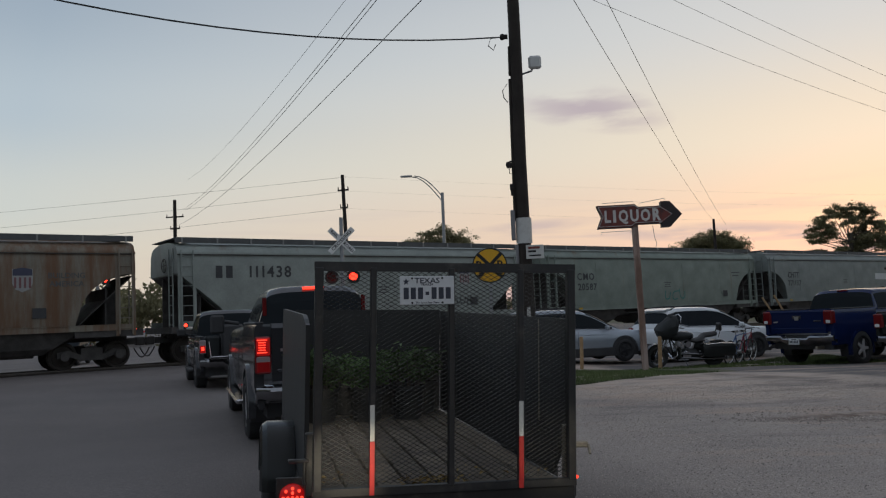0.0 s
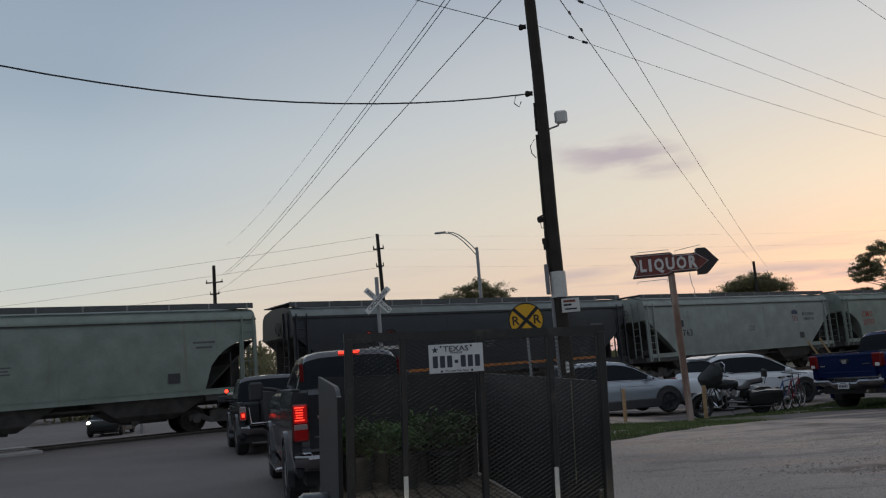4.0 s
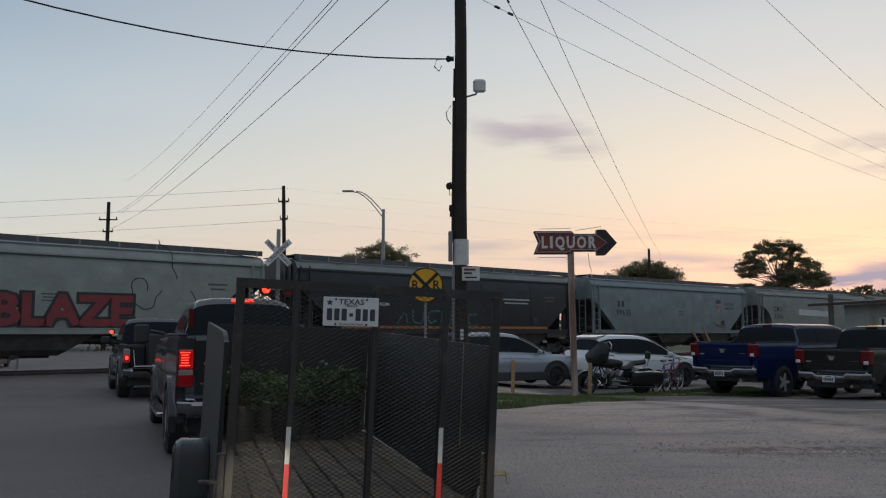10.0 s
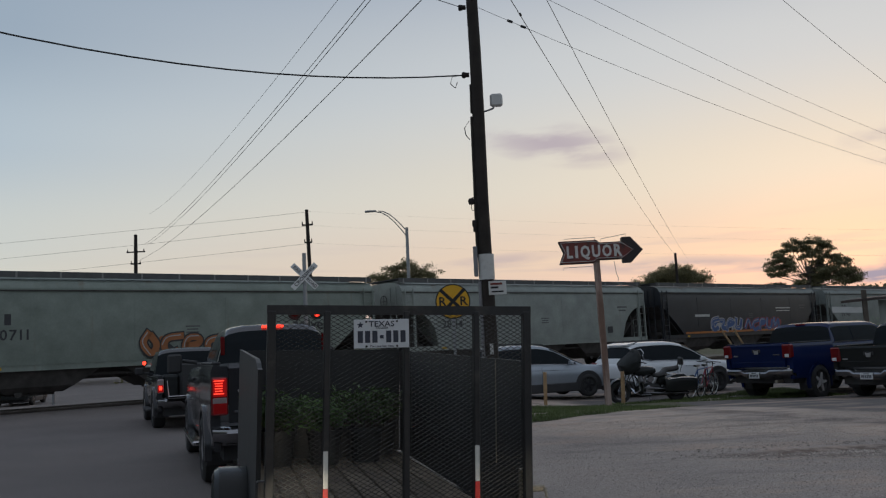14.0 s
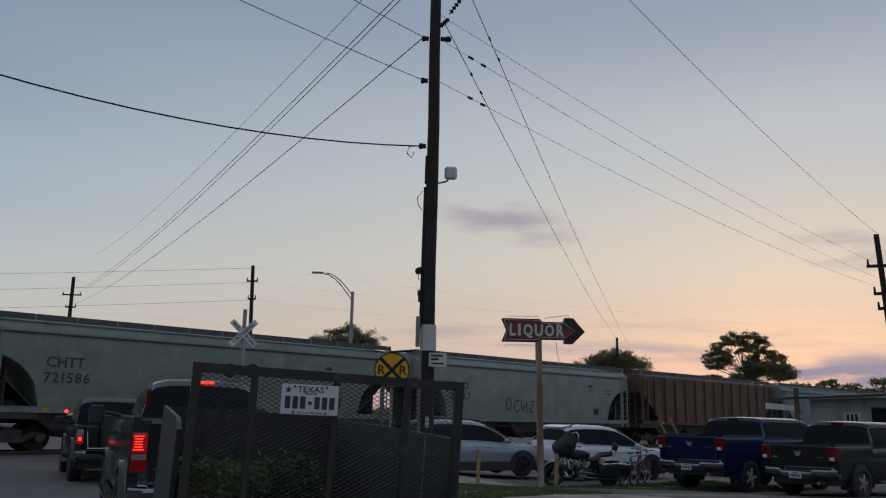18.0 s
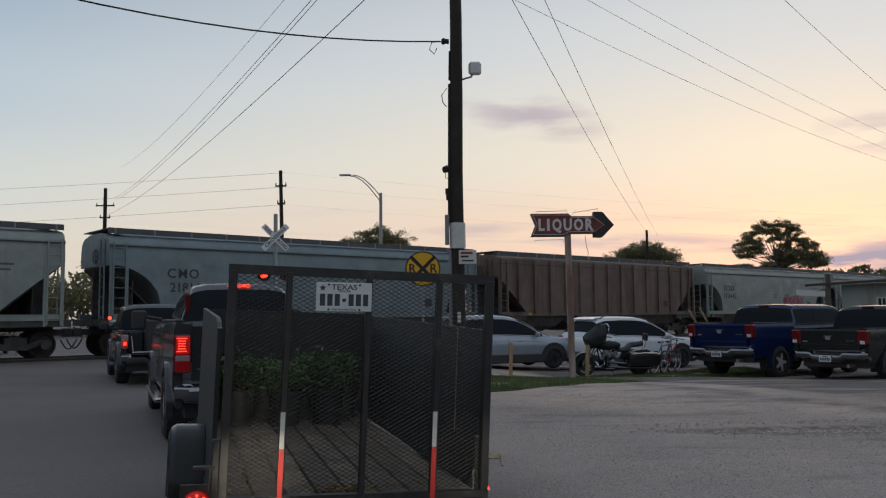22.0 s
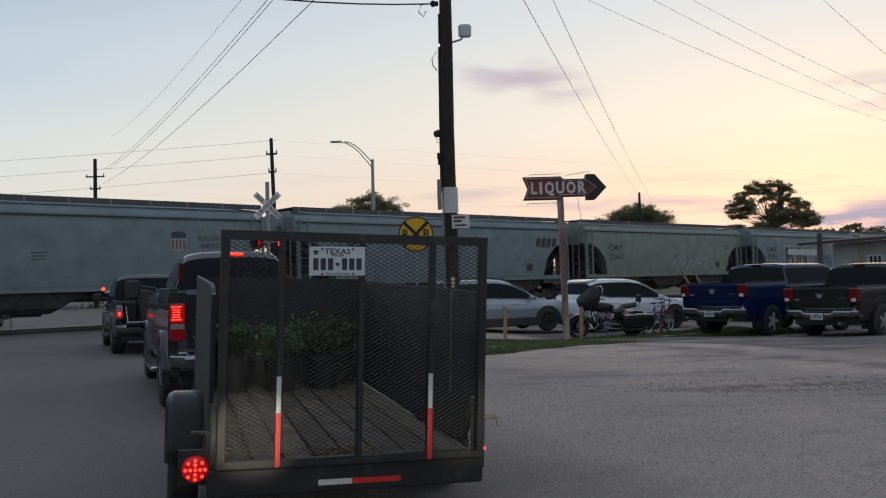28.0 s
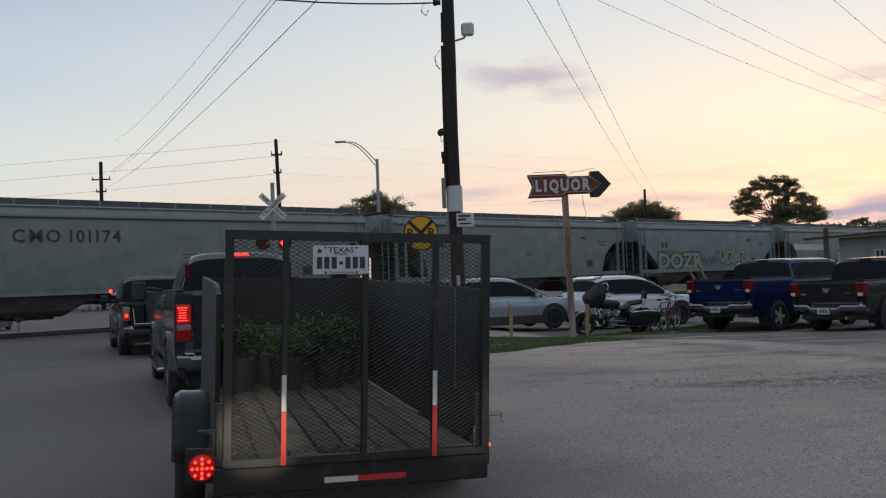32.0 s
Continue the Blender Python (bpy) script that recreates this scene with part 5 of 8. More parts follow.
def build_pole():
    pole = thing("utility_pole", pose(*POLE), "tall dark creosoted utility pole with sheet and boxes", "utility pole")
    s = Shape()
    s.loft([[(0.012 * math.sin(i * 1.7) + (0.148 - 0.0045 * i) * math.cos(2 * math.pi * j / 14), (0.148 - 0.0045 * i) * math.sin(2 * math.pi * j / 14), -0.3 + 1.6 * i) for j in range(14)] for i in range(9)])
    part("shaft", s, MAT["pole_wood"], pole, smooth=40)
    part("conduit", Shape().cyl((-0.165, -0.04, 3.3), (-0.135, -0.03, 6.3), 0.034, 0.034, 10).cyl((-0.135, -0.03, 6.38), (-0.125, -0.03, 7.0), 0.026, 0.026, 10), MAT["pole_wood"], pole, smooth=40)
    part("conduit", Shape().cyl((-0.15, -0.06, 0.0), (-0.15, -0.06, 2.8), 0.036, 0.036, 10), MAT["conduit"], pole, smooth=40)
    sh = Shape()
    pts = []
    for z in (2.83, 3.36):
        for i in range(9):
            a = math.pi * (1.06 + 0.88 * i / 8)
            pts.append((0.168 * math.cos(a), 0.168 * math.sin(a), z))
    sh.add(pts, [(i, i + 1, 10 + i, 9 + i) for i in range(8)])
    part("tin_sheet", sh, MAT["tin"], pole, "pale metal sheet wrapped round the pole", smooth=60)
    nb = part("notice_board", Shape().cbox((0.20, -0.23, 2.64), (0.36, 0.015, 0.28), 0.004), MAT["tin"], pole, "small white notice with red and black bars")
    part("notice_bar", Shape().box(0.06, 0.30, -0.243, -0.239, 2.70, 2.745), MAT["sign_red"], nb)
    part("notice_bar", Shape().box(0.06, 0.22, -0.243, -0.239, 2.63, 2.67), MAT["rr_black"], nb)
    part("notice_bar", Shape().box(0.08, 0.32, -0.243, -0.239, 2.55, 2.58), MAT["rr_black"], nb)
    part("pole_tag", Shape().box(-0.02, 0.05, -0.21, -0.20, 1.30, 1.52), MAT["tin"], pole)
    for z, w in ((3.42, 0.07), (3.90, 0.06), (4.02, 0.09)):
        part("bracket", Shape().cbox((-0.20, -0.05, z), (w, 0.10, 0.12), 0.01), MAT["far_pole"], pole)
    part("meter_box", Shape().cbox((-0.215, -0.05, 3.22), (0.09, 0.16, 0.62), 0.015), MAT["conduit"], pole, "narrow grey box beside the metal sheet")
    part("small_lamp", Shape().lathe([(0.0, 0.0), (0.0, 0.05), (0.07, 0.07), (0.12, 0.05), (0.14, 0.0)], 12, "z"), MAT["far_pole"], pole, at=pose(-0.24, -0.05, 4.42), smooth=40)
    part("small_lamp_arm", Shape().tube([(-0.15, -0.05, 4.55), (-0.22, -0.05, 4.56), (-0.24, -0.05, 4.54)], 0.012, 6).tube([(-0.24, -0.05, 4.42), (-0.235, -0.05, 4.30), (-0.16, -0.05, 4.29)], 0.008, 6), MAT["far_pole"], pole)
    # dead-end insulator strings of the wires that pull to the right
    for a, b in (((0.10, -0.02, 10.0), (0.30, -0.02, 10.22)), ((0.30, -0.05, 10.3), (0.62, -0.1, 10.75))):
        st_ = Shape()
        A, B = Vector(a), Vector(b)
        st_.cyl(A, B, 0.014, 0.014, 6)
        for i in range(5):
            q0, q1 = A.lerp(B, 0.12 + 0.17 * i), A.lerp(B, 0.20 + 0.17 * i)
            st_.cyl(q0, q1, 0.058, 0.03, 10)
        part("insulator_string", st_, MAT["far_pole"], pole, smooth=40)
    # small cell antenna on its arm
    arm = part("arm", Shape().cyl((0.12, 0, 6.40), (0.33, 0, 6.46), 0.02, 0.02, 8).cyl((0.33, 0, 6.46), (0.36, 0, 6.62), 0.02, 0.02, 8), MAT["conduit"], pole)
    part("antenna_box", Shape().cbox((0.40, -0.02, 6.63), (0.27, 0.10, 0.29), 0.05), MAT["tin"], arm, "pale rounded antenna box", smooth=30)
    # insulators and cross pieces high up
    for z in (7.22, 8.72, 9.71):
        part("insulator", Shape().lathe([(-0.30, 0.0), (-0.30, 0.05), (-0.26, 0.07), (-0.20, 0.05), (-0.14, 0.05)], 10, "x"), MAT["far_pole"], pole, at=pose(0, -0.02, z))
    part("insulator", Shape().lathe([(0.12, 0.05), (0.22, 0.05), (0.28, 0.07), (0.34, 0.05), (0.36, 0.0)], 10, "x"), MAT["far_pole"], pole, at=pose(0, 0, 9.72))
    part("crossarm", Shape().cbox((0.0, 0.0, 11.25), (1.5, 0.10, 0.12), 0.01), MAT["pole_wood"], pole, at=pose(0, 0, 0, 0, 0, 10))
    for u in (-0.65, -0.25, 0.25, 0.62):
        part("insulator", Shape().lathe([(11.30, 0.02), (11.32, 0.05), (11.37, 0.06), (11.42, 0.04), (11.45, 0.0)], 10, "z"), MAT["far_pole"], pole, at=pose(u * math.cos(radians(10)), u * math.sin(radians(10)), 0))
    loop = Shape()
    loop.tube([(-0.30, -0.02, 7.22), (-0.5, -0.1, 7.18), (-0.55, -0.1, 7.02), (-0.45, -0.08, 6.93), (-0.40, -0.08, 7.05)], 0.012, 5)
    loop.tube([(-0.20, -0.05, 6.2), (-0.30, -0.08, 6.05), (-0.28, -0.08, 5.9), (-0.2, -0.05, 5.8)], 0.01, 5)
    part("loose_cable", loop, MAT["wire"], pole)


build_pole()


def far_pole(at, height, arms, label, lean=0.0, r=0.17):
    p = thing("utility_pole", at @ pose(0, 0, 0, 0, lean, 0), label, "utility pole", "far utility poles")
    part("shaft", Shape().cyl((0, 0, -0.5), (0, 0, height), r, r * 0.7, 10), MAT["far_pole"], p, smooth=40)
    for z, w in arms:
        part("crossarm", Shape().cbox((0, 0, z), (w, 0.12, 0.14), 0.01), MAT["far_pole"], p)
        for u in (-0.45, 0.45):
            part("insulator", Shape().cyl((u * w, 0, z + 0.05), (u * w, 0, z + 0.32), 0.06, 0.04, 8), MAT["far_pole"], p)
    return p


far_pole(pose(-36.57, 89.2, 0), 15.4, ((13.5, 2.0), (12.2, 1.1)), "far utility pole with short crossarms beyond the tracks", r=0.26)
far_pole(pose(-14.5, 74.8, 0), 14.6, ((13.2, 1.0), (11.6, 0.7)), "far leaning utility pole beyond the tracks", -1.5, 0.22)
far_pole(pose(22.8, 95, 0), 10.9, (), "slim far utility pole behind the trees", 0, 0.2)
rp = far_pole(pose(22.1, 38, 0), 10.4, ((8.9, 1.3), (7.6, 1.0), (6.9, 0.8)), "dark utility pole with many insulators beside the store", -3.5, 0.17)


def build_wires():
    ax, ay = -36.6, 89.2
    w = "thin dark overhead cable"
    px, py = POLE.x, POLE.y
    for p, q, sag, r in (
            ((px - 0.3, py, 9.71), (ax, ay, 12.4), 0.9, 0.012),
            ((px - 0.25, py, 11.45), (ax + 1.0, ay, 14.3), 0.9, 0.012),
            ((px - 0.10, py, 11.45), (ax + 1.3, ay, 14.2), 0.9, 0.012),
            ((px - 0.30, py, 12.3), (ax + 1.6, ay, 17.6), 1.0, 0.008),
            ((px + 0.2, py, 10.1), (22.71, 95, 10.8), 0.5, 0.010),
            ((px + 0.62, py, 11.15), (24.1, 95, 10.2), 0.5, 0.010),
            ((px + 0.1, py, 8.72), (21.3, 38, 7.9), 0.35, 0.005),
            ((px + 0.1, py, 9.72), (21.4, 38, 8.3), 0.35, 0.005),
            ((px + 0.1, py, 10.3), (21.5, 38, 8.95), 0.35, 0.005),
            ((2.9, 16.2, 11.6), (21.5, 38, 10.45), 0.3, 0.007),
            ((px - 0.2, py, 8.72), (-14.0, 8.0, 11.6), 0.3, 0.008),
            ((px - 0.2, py, 9.72), (-12.0, 8.0, 12.6), 0.3, 0.008)):
        sag_wire("power_line", p, q, sag, r, w)
    for (p, q) in (((px + 0.2, py, 10.1), (22.71, 95, 10.8)), ((px + 0.62, py, 11.15), (24.1, 95, 10.2)), ((px + 0.1, py, 8.72), (21.3, 38, 7.9)), ((px + 0.1, py, 9.72), (21.4, 38, 8.3))):
        for u in (0.035, 0.05):
            c = Vector(p).lerp(Vector(q), u)
            c.z -= 0.35 * 4 * u * (1 - u)
            d = (Vector(q) - Vector(p)).normalized() * 0.07
            tagged(part("line_damper", Shape().cyl(c - d, c + d, 0.03, 0.03, 8), MAT["wire"]), "small dark weight clamped on an overhead cable", "line damper", "line dampers")
    sag_wire("service_drop", (px - 0.3, py - 0.02, 7.22), (-14.5, 9.0, 8.9), 1.15, 0.016, "thick sagging service cable")
    for (zl, zb, zr) in ((16.2, 14.4, 12.6), (14.0, 13.1, 11.6), (11.7, 11.5, 10.0)):
        sag_wire("far_line", (-130, 96, zl - 1.2), (-14.5, 74.8, zb), 0.8, 0.012, "far overhead line beyond the tracks")
        sag_wire("far_line", (-14.5, 74.8, zb), (75, 96, zr - 1.5), 0.8, 0.003, "far overhead line beyond the tracks")


build_wires()


def street_lamp():
    p = thing("street_lamp", pose(-4.16, 53.0, 0), "grey steel street lamp with a braced arm", "street lamp")
    part("mast", Shape().cyl((0, 0, 0), (0.02, 0, 9.25), 0.13, 0.10, 10), MAT["signal_steel"], p, smooth=40)
    for z0, z1, x1 in ((8.7, 10.38, -1.95), (9.05, 10.42, -1.75)):
        pts = [(x1 * u, 0, z0 + (z1 - z0) * math.sin(u * math.pi / 2)) for u in (0, 0.2, 0.4, 0.6, 0.8, 1.0)]
        part("arm", Shape().tube(pts, 0.035, 6), MAT["signal_steel"], p)
    part("lamp_head", Shape().cbox((-2.25, 0, 10.42), (0.75, 0.22, 0.12), 0.04), MAT["signal_steel"], p, smooth=30)


street_lamp()


FLASHERS = []


def crossing_signal():
    m = thing("crossing_signal", pose(-6.31, 31.0, 0, 0, 0, 8), "grey railway crossing signal with crossbuck and red lamps", "crossing signal")
    part("mast", Shape().cyl((0, 0, 0), (0, 0, 5.25), 0.075, 0.075, 10), MAT["signal_steel"], m, smooth=40)
    part("base", Shape().cbox((0, 0, 0.25), (0.5, 0.5, 0.5), 0.04), MAT["signal_steel"], m)
    part("gate_motor", Shape().cbox((0, 0.05, 1.25), (0.38, 0.45, 0.62), 0.04), MAT["signal_steel"], m)
    for i, (one, two, turn) in enumerate((("RAIL", "ROAD", -45), ("CROSSING", "", 45))):
        y = -0.11 - 0.03 * i
        b = part("crossbuck_blade", Shape().cbox((0, 0, 0), (1.24, 0.02, 0.21), 0.004), MAT["rr_white"], m, "white crossbuck blade with black words", at=pose(0, y, 4.37) @ pose(0, 0, 0, 0, -turn, 0))
        if two:
            lettering("word", one, 0.17, MAT["rr_black"], b, upright(-0.36, -0.013, 0.0), 0.002)
            lettering("word", two, 0.17, MAT["rr_black"], b, upright(0.36, -0.013, 0.0), 0.002)
        else:
            lettering("word", one, 0.185, MAT["rr_black"], b, upright(0, -0.013, 0.0), 0.002, wide=1.12)
    part("lamp_bar", Shape().cyl((-0.40, -0.06, 3.02), (0.40, -0.06, 3.02), 0.03, 0.03, 8), MAT["signal_steel"], m)
    for x in (-0.40, 0.40):
        d = part("lamp_disc", Shape().cyl((x, -0.06, 3.02), (x, -0.03, 3.02), 0.255, 0.255, 20), MAT["rr_black"], m, smooth=40)
        hood = Shape()
        pts = []
        for y in (-0.07, -0.33):
            for i in range(11):
                a = math.pi * (-0.1 + 1.2 * i / 10)
                pts.append((x + 0.17 * math.cos(a), y, 3.02 + 0.17 * math.sin(a)))
        hood.add(pts, [(i, i + 1, 12 + i, 11 + i) for i in range(10)])
        part("hood", hood, MAT["rr_black"], d)
        flasher = part("flasher", Shape().cyl((0, 0.004, 0), (0, 0.012, 0), 0.15, 0.15, 18), MAT["lens_off"], m, "red flashing lens", at=pose(x, -0.10, 3.02))
        part("lit_lens", Shape().lathe([(-0.02, 0.0), (-0.018, 0.07), (-0.01, 0.12), (0.0, 0.15)], 18, "y"), MAT["lens_on"], flasher, smooth=50)
        FLASHERS.append((flasher, x, -0.10, 3.02))
    # the gate arm, lowered over the lane, its tip lamp burning
    tip = Vector((-11.55, 29.0, 1.36))
    a0 = Vector((-6.5, 30.9, 1.25))
    arm = thing("crossing_gate", pose(*a0), "lowered red and white crossing gate arm with lamps", "crossing gate")
    n = 11
    for i in range(n):
        u0, u1 = (tip - a0) * (i / n), (tip - a0) * ((i + 1) / n)
        part("arm_stripe", Shape().cyl(u0, u1, 0.05, 0.05, 6), MAT["red_reflector"] if i % 2 else MAT["white_reflector"], arm)
    for u in (0.35, 0.68, 1.0):
        q = (tip - a0) * u + Vector((0, 0, 0.10))
        lampb = part("arm_lamp", Shape().cbox((q.x, q.y, q.z), (0.13, 0.13, 0.16), 0.02), MAT["rr_black"], arm)
        part("arm_lens", Shape().lathe([(-0.09, 0.0), (-0.085, 0.05), (-0.06, 0.065)], 12, "y"), MAT["lens_on"] if u == 1.0 else MAT["lens_off"], lampb, at=pose(q.x, q.y - 0.005, q.z), smooth=50)
    return m


SIGNAL = crossing_signal()


def rail_warning_sign():
    c = thing("railway_warning_sign", pose(-0.56, 20.0, 0, 0, 0, 4), "round yellow railway warning sign on a steel post", "road sign")
    part("post", Shape().box(-0.03, 0.03, 0.0, 0.05, 0, 2.9), MAT["signal_steel"], c)
    part("edge", Shape().cyl((0, -0.006, 2.56), (0, 0.0, 2.56), 0.415, 0.415, 40), MAT["rr_black"], c, smooth=40)
    f = part("face", Shape().cyl((0, -0.012, 2.56), (0, -0.007, 2.56), 0.385, 0.385, 40), MAT["rr_yellow"], c, smooth=40)
    for turn in (45, -45):
        part("cross_bar", Shape().box(-0.385, 0.385, -0.017 - 0.001 * (turn > 0), -0.013, -0.04, 0.04), MAT["rr_black"], f, at=pose(0, 0, 2.56) @ pose(0, 0, 0, 0, turn, 0))
    for x in (-0.25, 0.25):
        lettering("letter", "R", 0.30, MAT["rr_black"], f, upright(x, -0.014, 2.555), 0.003)


rail_warning_sign()


def liquor_sign():
    s = thing("liquor_sign", pose(3.2, 22.0, -0.16), "faded red arrow sign lettered liquor on a worn post", "shop sign")
    part("post", Shape().loft([[(x + 0.075 * a, 0.075 * b, z) for a, b in ((-1, -1), (1, -1), (1, 1), (-1, 1))] for x, z in ((0.03, -0.2), (0.0, 1.8), (-0.03, 3.75))]), MAT["post_wood"], s)
    z0, z1, zt = 3.66, 4.22, 3.94
    body = part("arrow_body", Shape().prism([(-0.98, z0 - 0.01), (-0.10, z0 - 0.01), (0.0, z0 + 0.06), (0.64, z0 + 0.06), (0.64, z1 - 0.07), (0.06, z1 - 0.07), (-0.02, z1), (-0.98, z1), (-0.86, (z0 + z1) / 2)], -0.14, 0.10, "y"), MAT["sign_red"], s)
    edge = [(-0.95, z0 + 0.02), (-0.12, z0 + 0.02), (-0.02, z0 + 0.09), (0.62, z0 + 0.09), (0.62, z1 - 0.10), (0.07, z1 - 0.10), (-0.02, z1 - 0.03), (-0.95, z1 - 0.03), (-0.83, (z0 + z1) / 2)]
    for i, (ea, eb) in enumerate(zip(edge, edge[1:] + edge[:1])):
        if i != 3:
            part("border_tube", Shape().cyl((ea[0], -0.152, ea[1]), (eb[0], -0.152, eb[1]), 0.008, 0.008, 6), MAT["neon"], s)
    rim = [(-0.99, z0 - 0.02), (-0.10, z0 - 0.02), (0.0, z0 + 0.05), (0.64, z0 + 0.05), (0.64, z1 - 0.06), (0.06, z1 - 0.06), (-0.02, z1 + 0.012), (-0.99, z1 + 0.012), (-0.87, (z0 + z1) / 2)]
    part("dark_edge", Shape().loft([[(x, y, z) for x, z in rim] for y in (-0.135, 0.105)], caps=False), MAT["sign_dark"], s, "dark sheet edge of the sign box")
    part("arrow_head", Shape().prism([(0.641, z0 - 0.05), (0.86, z0 - 0.05), (1.16, zt - 0.02), (0.86, z1 + 0.05), (0.641, z1 + 0.05)], -0.15, 0.11, "y"), MAT["sign_dark"], s)
    part("head_face", Shape().prism([(0.641, z0 + 0.05), (0.90, zt - 0.01), (0.641, z1 - 0.06)], -0.157, -0.151, "y"), MAT["sign_red"], s)
    for i, ch in enumerate("LIQUOR"):
        lt = lettering("letter", ch, 0.42, MAT["sign_white"], body, upright((-0.73, -0.545, -0.32, -0.04, 0.24, 0.505)[i], -0.145, zt - 0.02), 0.006, wide=(0.78, 1.0, 0.72, 0.78, 0.72, 0.78)[i], bold=2.3)
    for pts in (((-0.84, z1 + 0.07), (-0.05, z1 + 0.08)), ((-0.9, z0 - 0.12), (-0.15, z0 - 0.11)), ((0.1, z1 + 0.03), (0.75, z1 + 0.13))):
        part("neon_tube", Shape().tube([(pts[0][0], -0.1, pts[0][1] - 0.06), (pts[0][0], -0.12, pts[0][1]), (pts[1][0], -0.12, pts[1][1]), (pts[1][0], -0.1, pts[1][1] - 0.06)], 0.008, 6), MAT["neon"], s)
    part("neon_tube", Shape().tube([(0.56, -0.165, z0 + 0.04), (0.9, -0.165, zt - 0.01), (0.56, -0.165, z1 - 0.05)], 0.008, 6), MAT["neon"], s)
    part("loose_tube", Shape().tube([(0.42, -0.05, z0), (0.45, -0.05, z0 - 0.3), (0.5, -0.05, z0 - 0.45), (0.47, -0.05, z0 - 0.55), (0.53, -0.05, z0 - 0.62)], 0.008, 6), MAT["neon"], s)


liquor_sign()
for x, y in ((1.72, 23.2), (3.75, 22.9)):
    st = part("stake", Shape().cbox((0, 0, 0.42), (0.085, 0.085, 0.95), 0.01), MAT["stake"], at=pose(x, y, ground_z(x, y) - 0.02, 0, 2, 10))
    tagged(st, "short raw timber stake in the grass", "stake", "stakes")
for dx in (0.0, 0.16):
    st = part("leaning_pole", Shape().cbox((0, 0, 1.1), (0.055, 0.055, 2.2), 0.01), MAT["stake"], at=pose(8.85 + dx * 1.6, 27.2, ground_z(8.85, 27.2) - 0.05, 0, -30 + 20 * dx, 0))
    tagged(st, "pale timber leaning near the track", "timber", "leaning timbers")


# ---- store at the lot's far end ----
def store():
    b = thing("store_building", pose(16.35, 35.0, -0.05, 0, 0, -14), "low pale metal-clad store with rusty eaves", "building")
    part("wall", Shape().hexa([(0, 0, 0), (14, 0, 0), (14, 6, 0), (1.8, 6, 0), (0, 0, 2.62), (14, 0, 3.2), (14, 6, 3.3), (1.8, 6, 2.8)]), MAT["wall_metal"], b)
    for i in range(46):
        part("siding_rib", Shape().box(0.12 + 0.3 * i, 0.17 + 0.3 * i, -0.022, -0.003, 0.05, 2.7), MAT["wall_metal"], b)
    part("roof", Shape().hexa([(-1.5, -0.7, 2.55), (14.4, -0.7, 3.35), (14.4, 6.5, 3.5), (0.9, 6.5, 2.9), (-1.5, -0.7, 2.65), (14.4, -0.7, 3.47), (14.4, 6.5, 3.6), (0.9, 6.5, 3.0)]), MAT["roof_trim"], b)
    part("porch_post", Shape().cbox((-0.6, -0.55, 1.35), (0.18, 0.18, 3.4), 0.02), MAT["bark"], b)
    part("banner", Shape().hexa([(-1.85, -0.73, 2.20), (-0.75, -0.73, 2.13), (-0.75, -0.71, 2.13), (-1.85, -0.71, 2.20), (-1.85, -0.73, 2.44), (-0.75, -0.73, 2.36), (-0.75, -0.71, 2.36), (-1.85, -0.71, 2.44)]), MAT["tin"], b, "pale weathered banner under the eaves")
    w = part("window", Shape().box(2.35, 3.45, -0.03, -0.004, 0.7, 2.3), MAT["car_glass"], b)
    for i in range(7):
        part("window_bar", Shape().cyl((2.36 + 0.18 * i, -0.08, 0.85), (2.36 + 0.18 * i, -0.08, 2.35), 0.014, 0.014, 6), MAT["iron"], w)
    for z in (0.88, 2.32):
        part("window_bar", Shape().box(2.30, 3.50, -0.09, -0.07, z - 0.015, z + 0.015), MAT["iron"], w)
    dr = part("door", Shape().cbox((4.25, -0.02, 1.1), (1.1, 0.05, 2.2), 0.01), MAT["door_red"], b, "faded red door")
    part("door_handle", Shape().cbox((3.82, -0.06, 1.05), (0.04, 0.05, 0.14), 0.01), MAT["iron"], dr)
    part("wall_notice", Shape().box(1.3, 1.9, -0.03, -0.024, 1.7, 2.1), MAT["tin"], b)
    for x in (1.38, 1.54, 1.7):
        part("notice_bar", Shape().box(x, x + 0.1, -0.036, -0.031, 1.75, 2.05), MAT["rr_black"], b)
    fl = thing("feather_flag", pose(23.0, 40, 0), "furled feather flag on a thin pole", "flag")
    part("pole", Shape().cyl((0, 0, 0), (-0.05, 0, 6.1), 0.03, 0.015, 6), MAT["far_pole"], fl)
    part("cloth", Shape().loft([[(-0.02 + 0.02 * k, 0.0, z), (w_, 0.03, z), (w_, -0.03, z)] for k, (z, w_) in enumerate(((3.4, 0.16), (4.2, 0.26), (5.0, 0.18), (5.9, 0.05)))]), MAT["sign_dark"], fl)


store()


